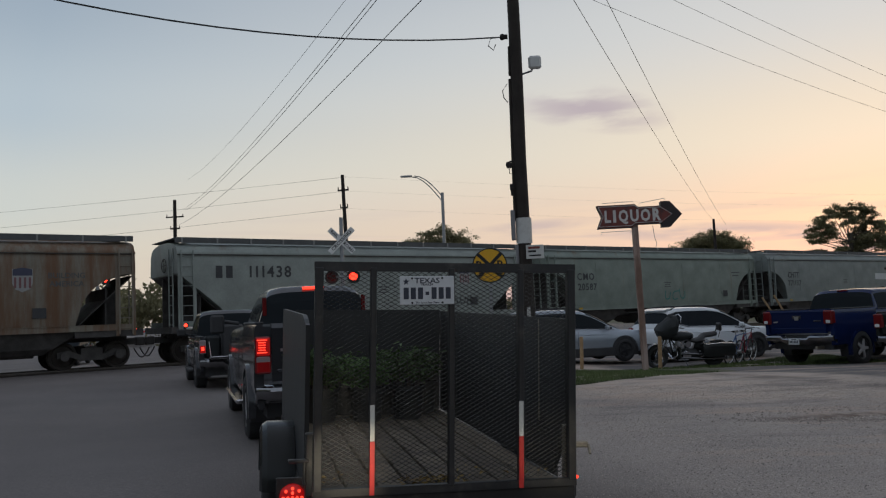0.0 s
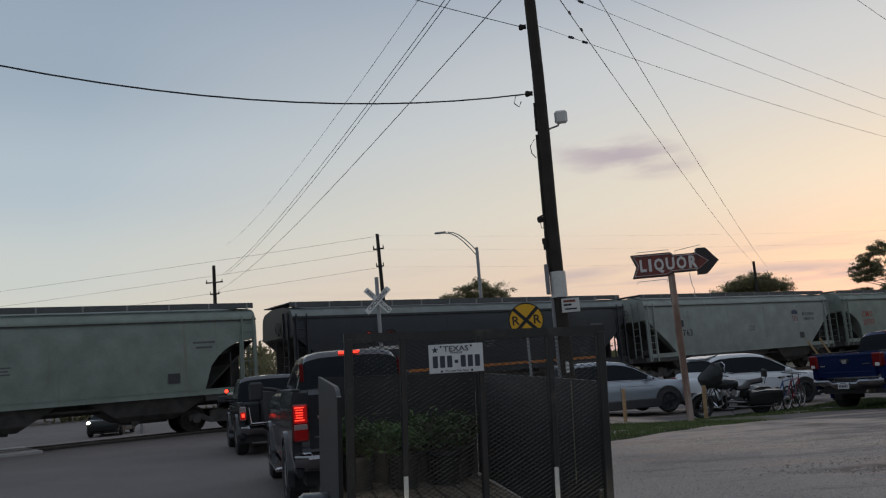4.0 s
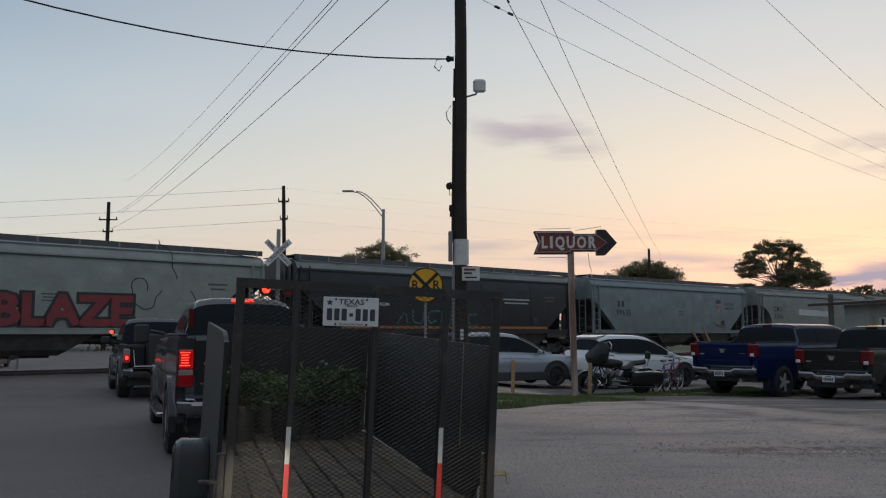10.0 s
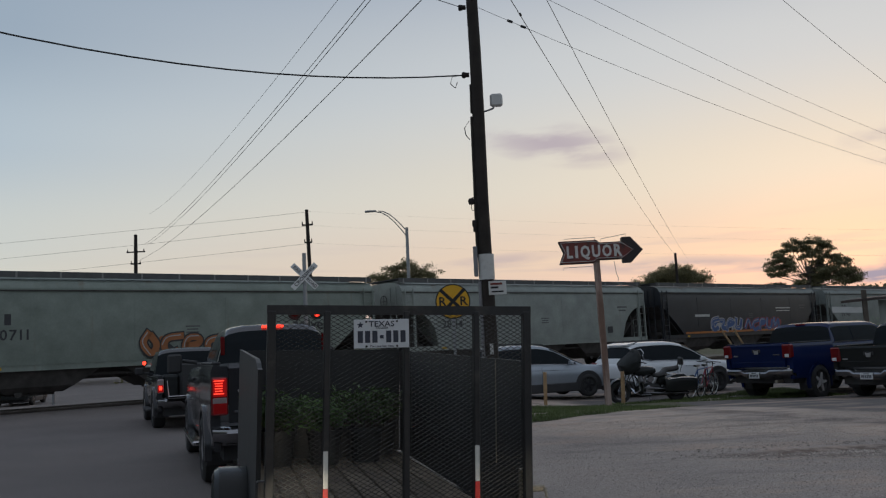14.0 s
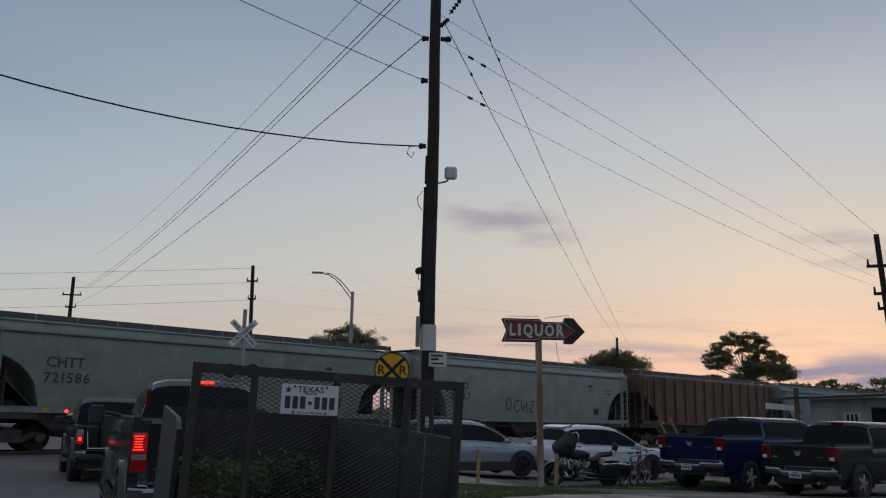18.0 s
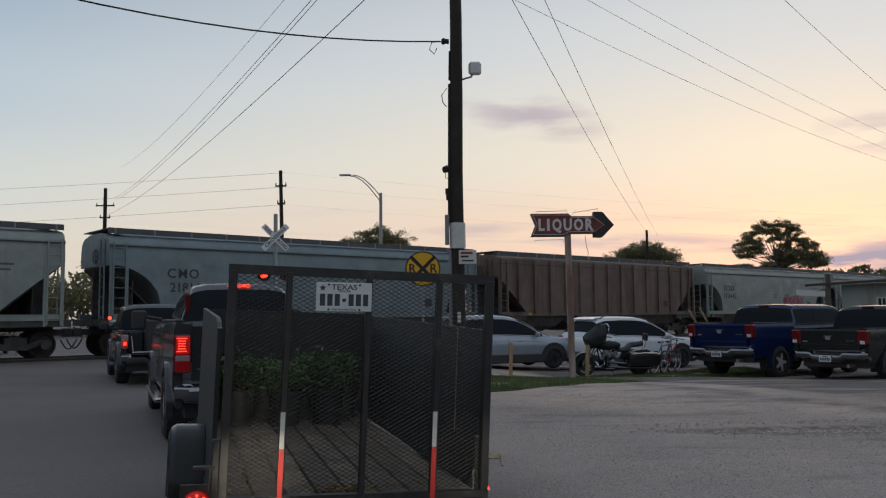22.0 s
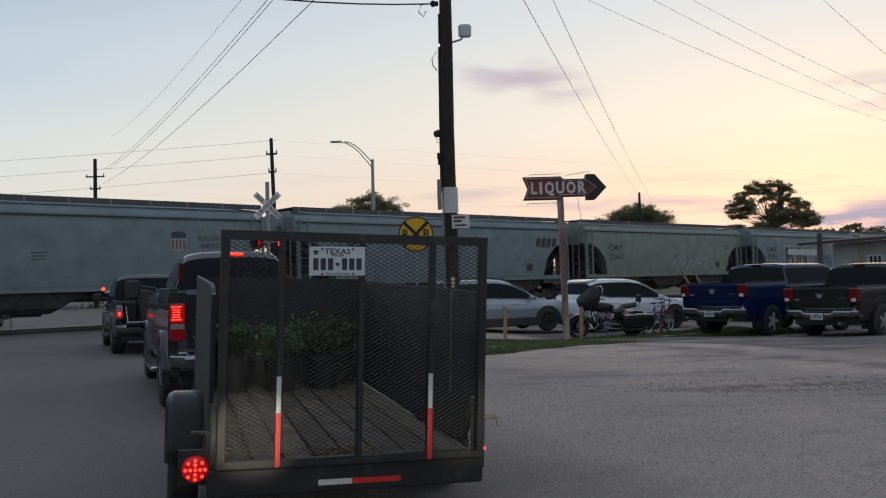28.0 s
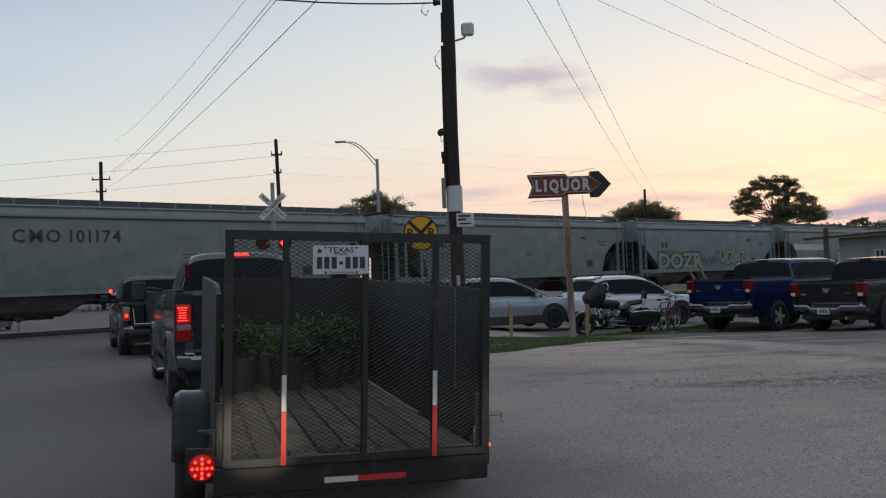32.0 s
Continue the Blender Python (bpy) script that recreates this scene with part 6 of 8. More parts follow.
# ---- trees ----
def leaf_cloud(centres, count, size, seed, squash=0.8, tufts_each=9):
    """Many small leaf cards in clumps round the centres."""
    rng = random.Random(seed)
    s = Shape()
    pts, fs = [], []
    tufts = []
    for cx, cy, cz, r in centres:
        for _ in range(tufts_each):
            d = Vector((rng.gauss(0, 1), rng.gauss(0, 1), rng.gauss(0, 0.7)))
            d = d.normalized() * r * rng.uniform(0.2, 1.15)
            tufts.append((cx + d.x, cy + d.y, cz + d.z * squash, r * rng.uniform(0.25, 0.55)))
    for cx, cy, cz, r in tufts:
        for _ in range(max(4, int(count * r * r * 0.55))):
            d = Vector((rng.gauss(0, 0.55), rng.gauss(0, 0.55), rng.gauss(0, 0.38))) * r
            c = Vector((cx + d.x, cy + d.y, cz + d.z * squash))
            q = Euler((rng.uniform(0, 6.3), rng.uniform(0, 6.3), rng.uniform(0, 6.3))).to_matrix()
            w = size * rng.uniform(0.6, 1.3)
            k = len(pts)
            pts += [tuple(c + q @ Vector(p)) for p in ((-w, 0, 0), (0, -w * 0.5, w * 0.15), (w, 0, 0), (0, w * 0.5, -w * 0.1))]
            fs.append((k, k + 1, k + 2, k + 3))
    s.v, s.f = pts, fs
    return s


def limb(s, a, b, r0, r1, rng, bend=0.12, n=5):
    a, b = Vector(a), Vector(b)
    side = Vector((rng.uniform(-1, 1), rng.uniform(-1, 1), rng.uniform(-0.3, 0.5))) * (b - a).length * bend
    prev = a
    for i in range(1, n + 1):
        u = i / n
        p = a.lerp(b, u) + side * math.sin(math.pi * u)
        s.cyl(prev, p, r0 + (r1 - r0) * (i - 1) / n, r0 + (r1 - r0) * u, 7, caps=False)
        prev = p


def tree(at, label, trunk_h, r, clumps, leaf, density, seed, category="tree", tufts_each=13):
    rng = random.Random(seed)
    t = thing("tree", at, label, category, "trees beyond the tracks")
    wood = Shape()
    limb(wood, (0, 0, -0.3), (0.2, 0, trunk_h), r, r * 0.6, rng, 0.04)
    for cx, cy, cz, cr in clumps:
        limb(wood, (0.2, 0, trunk_h * rng.uniform(0.62, 1.0)), (cx, cy, cz - 0.3 * cr), r * 0.20, r * 0.05, rng)
    part("trunk", wood, MAT["bark"], t, smooth=50)
    part("crown", leaf_cloud(clumps, density, leaf, seed, 0.62, tufts_each), MAT["far_leaf"], t)


PINE = [(-2.4, 15.6, 1.0), (-0.8, 16.0, 1.1), (1.0, 16.1, 1.1), (2.8, 15.8, 1.0), (3.6, 15.0, 0.9), (0.2, 15.2, 1.0), (-3.0, 14.8, 0.9), (-1.4, 14.9, 0.8),
        (-4.4, 14.1, 1.0), (-5.2, 13.0, 1.1), (-3.6, 13.2, 1.1), (-5.6, 11.8, 1.0), (-4.2, 12.0, 1.1), (-2.6, 12.6, 0.9), (-5.9, 10.9, 0.8), (-4.6, 10.9, 1.0), (-3.2, 11.4, 0.9),
        (3.2, 13.8, 1.0), (4.6, 13.6, 1.1), (5.8, 12.9, 1.0), (4.2, 12.7, 1.0), (2.4, 13.0, 0.9), (6.2, 12.2, 0.7)]
PINE += [(1.6, 12.2, 1.2), (2.6, 11.2, 1.5), (4.2, 11.2, 1.4), (5.8, 11.0, 1.2), (7.2, 11.0, 1.0), (7.4, 10.0, 0.9), (3.2, 10.0, 1.5), (5.0, 9.8, 1.5), (1.4, 10.4, 1.3), (6.6, 9.4, 1.2), (1.0, 9.2, 1.2), (-1.6, 9.4, 1.0), (-5.0, 9.2, 1.0), (0.6, 13.8, 1.1), (1.6, 14.6, 0.9), (-1.2, 13.4, 0.7)]
tree(pose(55, 140, 0), "broad dark evergreen tree with layered open crown", 12.0, 0.5, [(x, 0.8 * math.sin(3.1 * i), z, 1.28 * r) for i, (x, z, r) in enumerate(PINE)], 0.15, 330, 11, tufts_each=15)
tree(pose(32.8, 140, 0), "rounded leafy tree behind the train", 7, 0.4,
     [(-3.2, -1, 11.0, 1.7), (-1.0, -1, 12.1, 1.7), (1.3, -1, 12.2, 1.7), (3.3, -1, 11.3, 1.7), (-5.0, 0, 9.6, 1.6), (5.2, 0, 9.8, 1.6), (-4.2, 0, 10.4, 1.9), (-2.2, 0, 11.6, 2.0), (0.2, 0, 12.3, 2.0), (2.4, 0, 11.8, 2.0), (4.3, 0, 10.6, 1.8), (-1.2, 0, 11.0, 1.9), (1.4, 0, 11.1, 1.9), (0, 0, 10.2, 2.4), (-2.6, 1, 9.6, 2.2), (2.8, 1, 9.6, 2.2)], 0.14, 230, 12, tufts_each=18)
tree(pose(-9.3, 110, 0), "leafy tree behind the train and street lamp", 7, 0.4,
     [(-3.2, 0, 11.0, 1.6), (-1.4, 0, 12.1, 1.5), (0.4, 0, 12.5, 1.5), (2.2, 0, 11.9, 1.6), (3.6, 0, 11.2, 1.4), (-0.6, 0, 11.4, 1.5), (1.2, 0, 11.3, 1.5), (0, 0, 10.8, 1.9), (-2, 0.5, 10.2, 1.7), (2.2, 0.5, 10.2, 1.7)], 0.13, 290, 13, tufts_each=16)
for i_, (x_, y_, k_) in enumerate(((68.5, 150, 0.80), (74, 150, 0.90), (79, 152, 0.86), (84, 150, 0.92), (92, 152, 0.88), (101, 150, 0.95))):
    tree(pose(x_, y_, 0), "small far tree on the skyline", 4, 0.3, [(-2.5 * k_, 0, 8.6 * k_, 2.0 * k_), (0, 0, 10.2 * k_, 2.0 * k_), (2.4 * k_, 0, 8.8 * k_, 1.9 * k_), (0, 0, 7.4 * k_, 2.6 * k_)], 0.34, 60, 20 + i_)


def far_woods():
    """Bushes and woods beyond the tracks; the higher ring to the side and behind the waiting cars is unseen, added to
    darken reflections.
    """
    rng = random.Random(8)
    clumps = []
    for i in range(300):
        ang = radians(-180 + 360 * i / 300)
        deg = math.degrees(ang)
        shown = -42 < deg < 46
        # clumps not shown stand nearer and higher, added to block low sky light
        d = (190 if shown else 75) + 14 * math.sin(i * 0.7)
        high = 3.0 if shown else 7.5
        if -42 < deg < -9:
            d, high = 105 + 8 * math.sin(i * 0.9), 4.6
        for k in range(1 if shown else 2):
            clumps.append((d * math.sin(ang), d * math.cos(ang), high * rng.uniform(0.3, 1.0), rng.uniform(3.0, 4.6) if shown else rng.uniform(2.6, 4.0)))
    near = [c for c in clumps if c[1] > 0 and abs(c[0]) < 0.9 * c[1]]
    leaves, rest = leaf_cloud(near, 64, 0.34, 9), leaf_cloud([c for c in clumps if c not in near], 7, 0.9, 10)
    k = len(leaves.v)
    leaves.v += rest.v
    leaves.f += [tuple(i + k for i in f) for f in rest.f]
    ob = part("far_woods", leaves, MAT["far_leaf"])
    tagged(ob, "dark line of far bushes and woods, with an unseen ring added to darken reflections", "woods", kind="stuff")


far_woods()


# ---- the far side of the crossing ----
def far_signal():
    m = thing("crossing_signal", pose(-20.4, 40.0, -0.3), "grey crossing signal with a lit red lamp beyond the tracks", "crossing signal")
    part("mast", Shape().cyl((0, 0, 0), (0, 0, 5.6), 0.08, 0.08, 10), MAT["signal_steel"], m, smooth=40)
    part("lamp_bar", Shape().box(-0.5, 0.5, -0.03, 0.03, 4.15, 4.21), MAT["signal_steel"], m)
    part("sign_back", Shape().cbox((0.05, -0.05, 5.35), (0.55, 0.03, 0.36), 0.01), MAT["rr_black"], m)
    for x in (-0.42, 0.42):
        d = part("lamp_disc", Shape().cyl((x, -0.06, 4.18), (x, -0.03, 4.18), 0.26, 0.26, 20), MAT["rr_black"], m, smooth=40)
        part("lens", Shape().cyl((x, -0.085, 4.18), (x, -0.061, 4.18), 0.12, 0.12, 16), MAT["lens_on"] if x > 0 else MAT["lens_off"], d, smooth=40)
    a0, tip = Vector((-20.6, 39.8, 1.25)), Vector((-14.8, 42.2, 1.3))
    arm = thing("crossing_gate", pose(-20.6, 39.8, 0), "lowered red and white crossing gate arm beyond the tracks", "crossing gate")
    for i in range(10):
        u0, u1 = (tip - a0) * (i / 10), (tip - a0) * ((i + 1) / 10)
        part("arm_stripe", Shape().cyl((u0.x, u0.y, 1.25), (u1.x, u1.y, 1.25), 0.05, 0.05, 6), MAT["red_reflector"] if i % 2 else MAT["white_reflector"], arm)
    for u in (0.0, 0.32, 0.95):
        q = (tip - a0) * u
        part("arm_lens", Shape().lathe([(-0.09, 0.0), (-0.08, 0.07), (-0.04, 0.09), (0.0, 0.09)], 12, "y"), MAT["lens_on"], arm, at=pose(q.x, q.y, 1.36), smooth=50)


far_signal()


# ---- vehicles: local +y is forward, the origin lies on the ground under the middle ----
def wheel_set():
    out = {}
    for key, r, w in (("truck", 0.40, 0.27), ("big", 0.43, 0.29), ("suv", 0.345, 0.225), ("trailer", 0.32, 0.19)):
        rr = r * 0.64
        tyre = Shape().lathe([(-w / 2 + 0.03, rr), (-w / 2, rr + 0.03), (-w / 2, r - 0.05), (-w / 2 + 0.03, r - 0.008), (-w / 4, r), (w / 4, r), (w / 2 - 0.03, r - 0.008), (w / 2, r - 0.05), (w / 2, rr + 0.03), (w / 2 - 0.03, rr)], 28, "x")
        rim = Shape().lathe([(w / 2 - 0.03, rr), (w / 2 - 0.005, rr), (w / 2 - 0.015, rr - 0.025), (w / 2 - 0.05, rr - 0.04), (w / 2 - 0.05, 0.0)], 28, "x")
        spokes = []
        for i in range(5):
            a = 2 * math.pi * i / 5
            sp = Shape()
            c, s_ = math.cos(a), math.sin(a)
            q = lambda u, v, x: (x, u * c - v * s_, u * s_ + v * c)
            x0, x1 = w / 2 - 0.045, w / 2 - 0.006
            sp.hexa([q(0.03, -0.05, x0), q(rr - 0.02, -0.032, x0), q(rr - 0.02, 0.032, x0), q(0.03, 0.05, x0), q(0.03, -0.045, x1), q(rr - 0.02, -0.027, x1 - 0.015), q(rr - 0.02, 0.027, x1 - 0.015), q(0.03, 0.045, x1)])
            spokes.append(sp)
        hub = Shape().lathe([(w / 2 - 0.05, 0.07), (w / 2 - 0.01, 0.065), (w / 2 - 0.005, 0.04), (w / 2, 0.0)], 14, "x")
        out[key] = (r, tyre, rim, spokes, hub)
    return out


WHEELS = wheel_set()
WHEEL_MESH = {}


def add_wheel(car, kind, x, y, side, bright="alloy", lift=0.0):
    r, tyre, rim, spokes, hub = WHEELS[kind]
    if (kind, bright) not in WHEEL_MESH:
        WHEEL_MESH[kind, bright] = (tyre.mesh("tyre", MAT["rubber"], 40), rim.mesh("rim", MAT["dark_alloy"], 40), [s.mesh("spoke", MAT[bright]) for s in spokes], hub.mesh("hub", MAT[bright], 40))
    mt, mr, ms, mh = WHEEL_MESH[kind, bright]
    w = part("wheel", mr, None, car, at=pose(x, y, r + lift, 0, 0, 0 if side > 0 else 180))
    part("tyre", mt, None, w)
    part("hub", mh, None, w)
    for m in ms:
        part("spoke", m, None, w)


def side_pane(face, poly, off=0.010):
    """A window outlined in (y, z), laid on the leaning, slightly twisted side of a cabin."""
    a, b, c, d = (Vector(p) for p in face)
    sign = 1 if a.x > 0 else -1
    front, back = [], []
    for y, z in poly:
        v = (z - a.z) / (d.z - a.z)
        low = a.x + (b.x - a.x) * (y - a.y) / (b.y - a.y)
        high = d.x + (c.x - d.x) * (y - d.y) / (c.y - d.y)
        x = low * (1 - v) + high * v
        front.append((x + sign * off, y, z))
        back.append((x - sign * 0.02, y, z))
    m = len(poly)
    return Shape().add(front + back, [tuple(range(m)), tuple(range(2 * m - 1, m - 1, -1))] + [(i, (i + 1) % m, m + (i + 1) % m, m + i) for i in range(m)])


def arch(car, x, y, r, z, side):
    s = Shape()
    n, pts = 12, []
    for k in (0, 1):
        for rad in (r + 0.05, r + 0.11):
            for i in range(n + 1):
                a = math.pi * (-0.08 + 1.16 * i / n)
                pts.append((x + side * (-0.06 + 0.085 * k), y + rad * math.cos(a), z + rad * math.sin(a)))
    m = n + 1
    fs = []
    for i in range(n):
        fs += [(i, i + 1, m + i + 1, m + i), (2 * m + i, 3 * m + i, 3 * m + i + 1, 2 * m + i + 1), (m + i, m + i + 1, 3 * m + i + 1, 3 * m + i), (i, 2 * m + i, 2 * m + i + 1, i + 1)]
    s.add(pts, fs)
    return s


def well(x, y, r, z, side):
    """A dark wheel well, a shade proud of the body's side."""
    n, pts = 14, []
    for xx in (x - side * 0.30, x + side * 0.003):
        for i in range(n + 1):
            a = math.pi * (-0.12 + 1.24 * i / n)
            pts.append((xx, y + (r + 0.06) * math.cos(a), z + (r + 0.06) * math.sin(a)))
    m = n + 1
    return Shape().add(pts, [tuple(range(m)), tuple(range(2 * m - 1, m - 1, -1))] + [(i, i + 1, m + i + 1, m + i) for i in range(n)])


def ring(y, zb, zt, w, tuck=0.05, shoulder=0.10):
    """A body section: sills tucked in, sides slightly swelling, shoulders rounded."""
    zm = zb + (zt - zb) * 0.55
    h = [(-w + tuck, zb), (-w + 0.012, zb + 0.10), (-w, zm), (-w + 0.012, zt - shoulder), (-w + 0.05, zt - 0.03), (-w + 0.12, zt)]
    return [(x, y, z) for x, z in h] + [(-x, y, z) for x, z in reversed(h)]


class Cabin:
    """The cabin as a smooth skin. roof and belt: (y, z) down its length; wide: (y, half width at the belt, half width at the roof)."""

    def __init__(self, roof, belt, wide):
        self.roof, self.belt, self.wide = roof, belt, wide

    def at(self, table, y, k=1):
        return float(np.interp(y, [r[0] for r in table], [r[k] for r in table]))

    def levels(self, y):
        zb, zr = self.at(self.belt, y), self.at(self.roof, y)
        return zb, zr - min(0.11, 0.4 * (zr - zb)), zr

    def side(self, y, z, sx, off=0.0):
        """The point at height z on the side of the cabin."""
        zb, zs, zr = self.levels(y)
        k = min(1.0, max(0.0, (z - zb) / max(zs - zb, 0.01)))
        wb, wr = self.at(self.wide, y, 1), self.at(self.wide, y, 2)
        top = (zs - zb) / max(self.high - zb, 0.01)
        return (sx * (wb + (wr - wb) * k ** 1.25 * min(1.0, top) + off), y, z)

    def point(self, y, v):
        sx, q = (1 if v >= 0 else -1), abs(v)
        zb, zs, zr = self.levels(y)
        if q >= 0.45:
            return self.side(y, zb + (zs - zb) * (1 - q) / 0.55, sx)
        a = (0.45 - q) / 0.45 * math.pi / 2
        x0 = abs(self.side(y, zs, 1)[0])
        return (sx * x0 * max(0.0, math.cos(a)) ** 0.6, y, zs + (zr - zs) * max(0.0, math.sin(a)) ** 0.8)

    def skin(self, n=34):
        self.high = max(r[1] for r in self.roof) - 0.1
        y0, y1 = self.roof[0][0], self.roof[-1][0]
        ys = sorted({round(y0 + (y1 - y0) * i / n, 4) for i in range(n + 1)} | {round(r[0], 4) for r in self.roof})
        vs = [-1, -0.86, -0.72, -0.58, -0.45, -0.41, -0.36, -0.28, -0.15, 0, 0.15, 0.28, 0.36, 0.41, 0.45, 0.58, 0.72, 0.86, 1]
        return Shape().loft([[self.point(y, v) for v in vs] for y in ys])

    def slab(self, front, rows):
        """A pane from rows of points: the shown face, a back face, and the rim between."""
        m = len(front[0])
        s_ = Shape()
        out = []
        mid = Vector((0, (self.roof[0][0] + self.roof[-1][0]) / 2, self.belt[0][1]))
        for off in (0.007, -0.012):
            for i, row in enumerate(front):
                for j, p in enumerate(row):
                    a = Vector(front[min(i + 1, rows - 1)][j]) - Vector(front[max(i - 1, 0)][j])
                    b = Vector(row[min(j + 1, m - 1)]) - Vector(row[max(j - 1, 0)])
                    nn = a.cross(b).normalized()
                    if nn.dot(Vector(p) - mid) < 0:
                        nn = -nn
                    out.append(tuple(Vector(p) + nn * off))
        k = rows * m
        idx = lambda i, j, b: b * k + i * m + j
        fs = []
        for i in range(rows - 1):
            for j in range(m - 1):
                for b in (0, 1):
                    fs.append((idx(i, j, b), idx(i, j + 1, b), idx(i + 1, j + 1, b), idx(i + 1, j, b)))
        for i in range(rows - 1):
            for j in (0, m - 1):
                fs.append((idx(i, j, 0), idx(i + 1, j, 0), idx(i + 1, j, 1), idx(i, j, 1)))
        for j in range(m - 1):
            for i in (0, rows - 1):
                fs.append((idx(i, j, 0), idx(i, j + 1, 0), idx(i, j + 1, 1), idx(i, j, 1)))
        return s_.add(out, fs)

    def cross_pane(self, y0, y1, v, n=6):
        rows = [[self.point(y0 + (y1 - y0) * i / n, -v + 2 * v * j / 12) for j in range(13)] for i in range(n + 1)]
        return self.slab(rows, n + 1)

    def side_pane(self, y0, y1, sx, low=0.035, top=0.03, rise=0.0, n=9):
        """A door's window between two heights that follow belt and roof."""
        rows = []
        for i in range(n + 1):
            y = y0 + (y1 - y0) * i / n
            zb, zs, zr = self.levels(y)
            a, b = zb + low + rise * (1 - i / n), zs - top
            if b < a + 0.008:
                b = a + 0.008
            rows.append([self.side(y, a + (b - a) * j / 4, sx) for j in range(5)])
        return self.slab(rows, n + 1)


def number_plate(car, x, y, z, tilt=0):
    p = part("number_plate", Shape().cbox((0, 0, 0), (0.305, 0.012, 0.152), 0.003), MAT["plate_white"], car, "white number plate with dark bars", at=pose(x, y, z, tilt, 0, 0))
    for i in range(6):
        part("plate_bar", Shape().box(-0.12 + 0.042 * i, -0.093 + 0.042 * i, -0.0095, -0.0065, -0.045, 0.025), MAT["plate_ink"], p)
    part("plate_bar", Shape().box(-0.07, 0.07, -0.0095, -0.0065, 0.045, 0.062), MAT["plate_ink"], p)


def pickup(at, label, paint, L=5.8, W=1.0, H=1.93, bed=1.75, wheelbase=3.65, rear_over=1.2, lit="on", lamps="tall", cargo=False, bright="alloy", load_cover=False, belt=1.22, crew=0.0, group="pickups", mirror_big=False, zbody=0.42, brake_bar=True, reflector=False, gate_down=False, tyre="truck", narrow=0.0):
    P = MAT[paint]
    car = thing("pickup_truck", at, label, "pickup truck", group)
    y0, y1 = -L / 2, L / 2
    ra = y0 + rear_over
    fa = ra + wheelbase
    cab0 = y0 + bed + 0.10
    cab1 = cab0 + 2.45 + crew
    # bed as a tub with an open top
    zt = belt + 0.04
    for sx in (-1, 1):
        s = Shape()
        a, b = W, W - 0.11
        s.loft([[(sx * (a - 0.05), y, zbody), (sx * a, y, zbody + 0.25), (sx * (a - 0.01), y, zt - 0.08), (sx * (a - 0.04), y, zt), (sx * b, y, zt), (sx * b, y, zbody)] for y in (y0 + 0.10, y0 + 0.14, cab0 - 0.02)])
        part("bed_side", s, P, car, smooth=30)
        part("bed_rail_cap", Shape().cbox((sx * (W - 0.075), (y0 + cab0) / 2 + 0.05, zt + 0.012), (0.10, cab0 - y0 - 0.2, 0.03), 0.01), MAT["dark_plastic"], car)
    part("bed_floor", Shape().box(-W + 0.11, W - 0.11, y0 + 0.14, cab0 - 0.02, zbody + 0.2, zbody + 0.26), MAT["dark_plastic"], car)
    tg = Shape()
    w2 = W - 0.20
    tg.loft([[(-w2, y0 + 0.13, z), (w2, y0 + 0.13, z), (w2, yy, z), (-w2, yy, z)] for z, yy in ((zbody + 0.30, y0 + 0.06), (zbody + 0.34, y0 + 0.045), (zt - 0.14, y0 + 0.045), (zt - 0.05, y0 + 0.02), (zt, y0 + 0.04))])
    if gate_down:
        # the tailgate hangs level behind the bed, its top edge bright
        t = part("tailgate", Shape().cbox((0, y0 - 0.16, zbody + 0.30), (2 * w2, 0.50, 0.07), 0.02), P, car, "lowered tailgate")
        part("tailgate_edge", Shape().cbox((0, y0 - 0.405, zbody + 0.30), (2 * w2, 0.03, 0.055), 0.01), MAT["chrome"], t)
        for sx in (-1, 1):
            part("tailgate_cable", Shape().cyl((sx * (w2 - 0.02), y0 + 0.10, zt - 0.10), (sx * (w2 - 0.02), y0 - 0.36, zbody + 0.33), 0.008, 0.008, 6), MAT["steel"], t)
    else:
        t = part("tailgate", tg, P, car, smooth=25)
        part("tailgate_handle", Shape().cbox((0, y0 + 0.035, zt - 0.18), (0.24, 0.03, 0.08), 0.01), MAT["dark_plastic"], t)
        part("badge", Shape().cbox((-w2 * 0.80, y0 + 0.040, zt - 0.30), (0.13, 0.012, 0.03), 0.004), MAT["alloy"], t)
        part("badge", Shape().prism([(-0.05, zt - 0.26), (0.05, zt - 0.26), (0.07, zt - 0.15), (0.03, zt - 0.17), (-0.03, zt - 0.17), (-0.07, zt - 0.15)], y0 + 0.04, y0 + 0.015, "y"), MAT["alloy"], t)
        part("badge", Shape().cbox((w2 * 0.72, y0 + 0.040, zt - 0.28), (0.20, 0.012, 0.03), 0.004), MAT["dark_chrome"], t)
        part("gate_crease", Shape().cbox((0, y0 + 0.044, zbody + 0.42), (2 * w2 - 0.1, 0.02, 0.03), 0.008), P, t)
    # front body under the cab and bonnet
    fb = Shape()
    fb.loft([ring(cab0, zbody, belt, W), ring(cab0 + 0.4, zbody, belt, W), ring(cab1 - 0.2, zbody, belt, W), ring(cab1 + 0.2, zbody, belt - 0.01, W), ring(y1 - 0.45, zbody, belt - 0.10, W - 0.01), ring(y1 - 0.14, zbody + 0.02, belt - 0.16, W - 0.06), ring(y1, zbody + 0.10, belt - 0.28, W - 0.14)])
    part("cab_body", fb, P, car, smooth=35)
    c1 = cab1 + 0.30
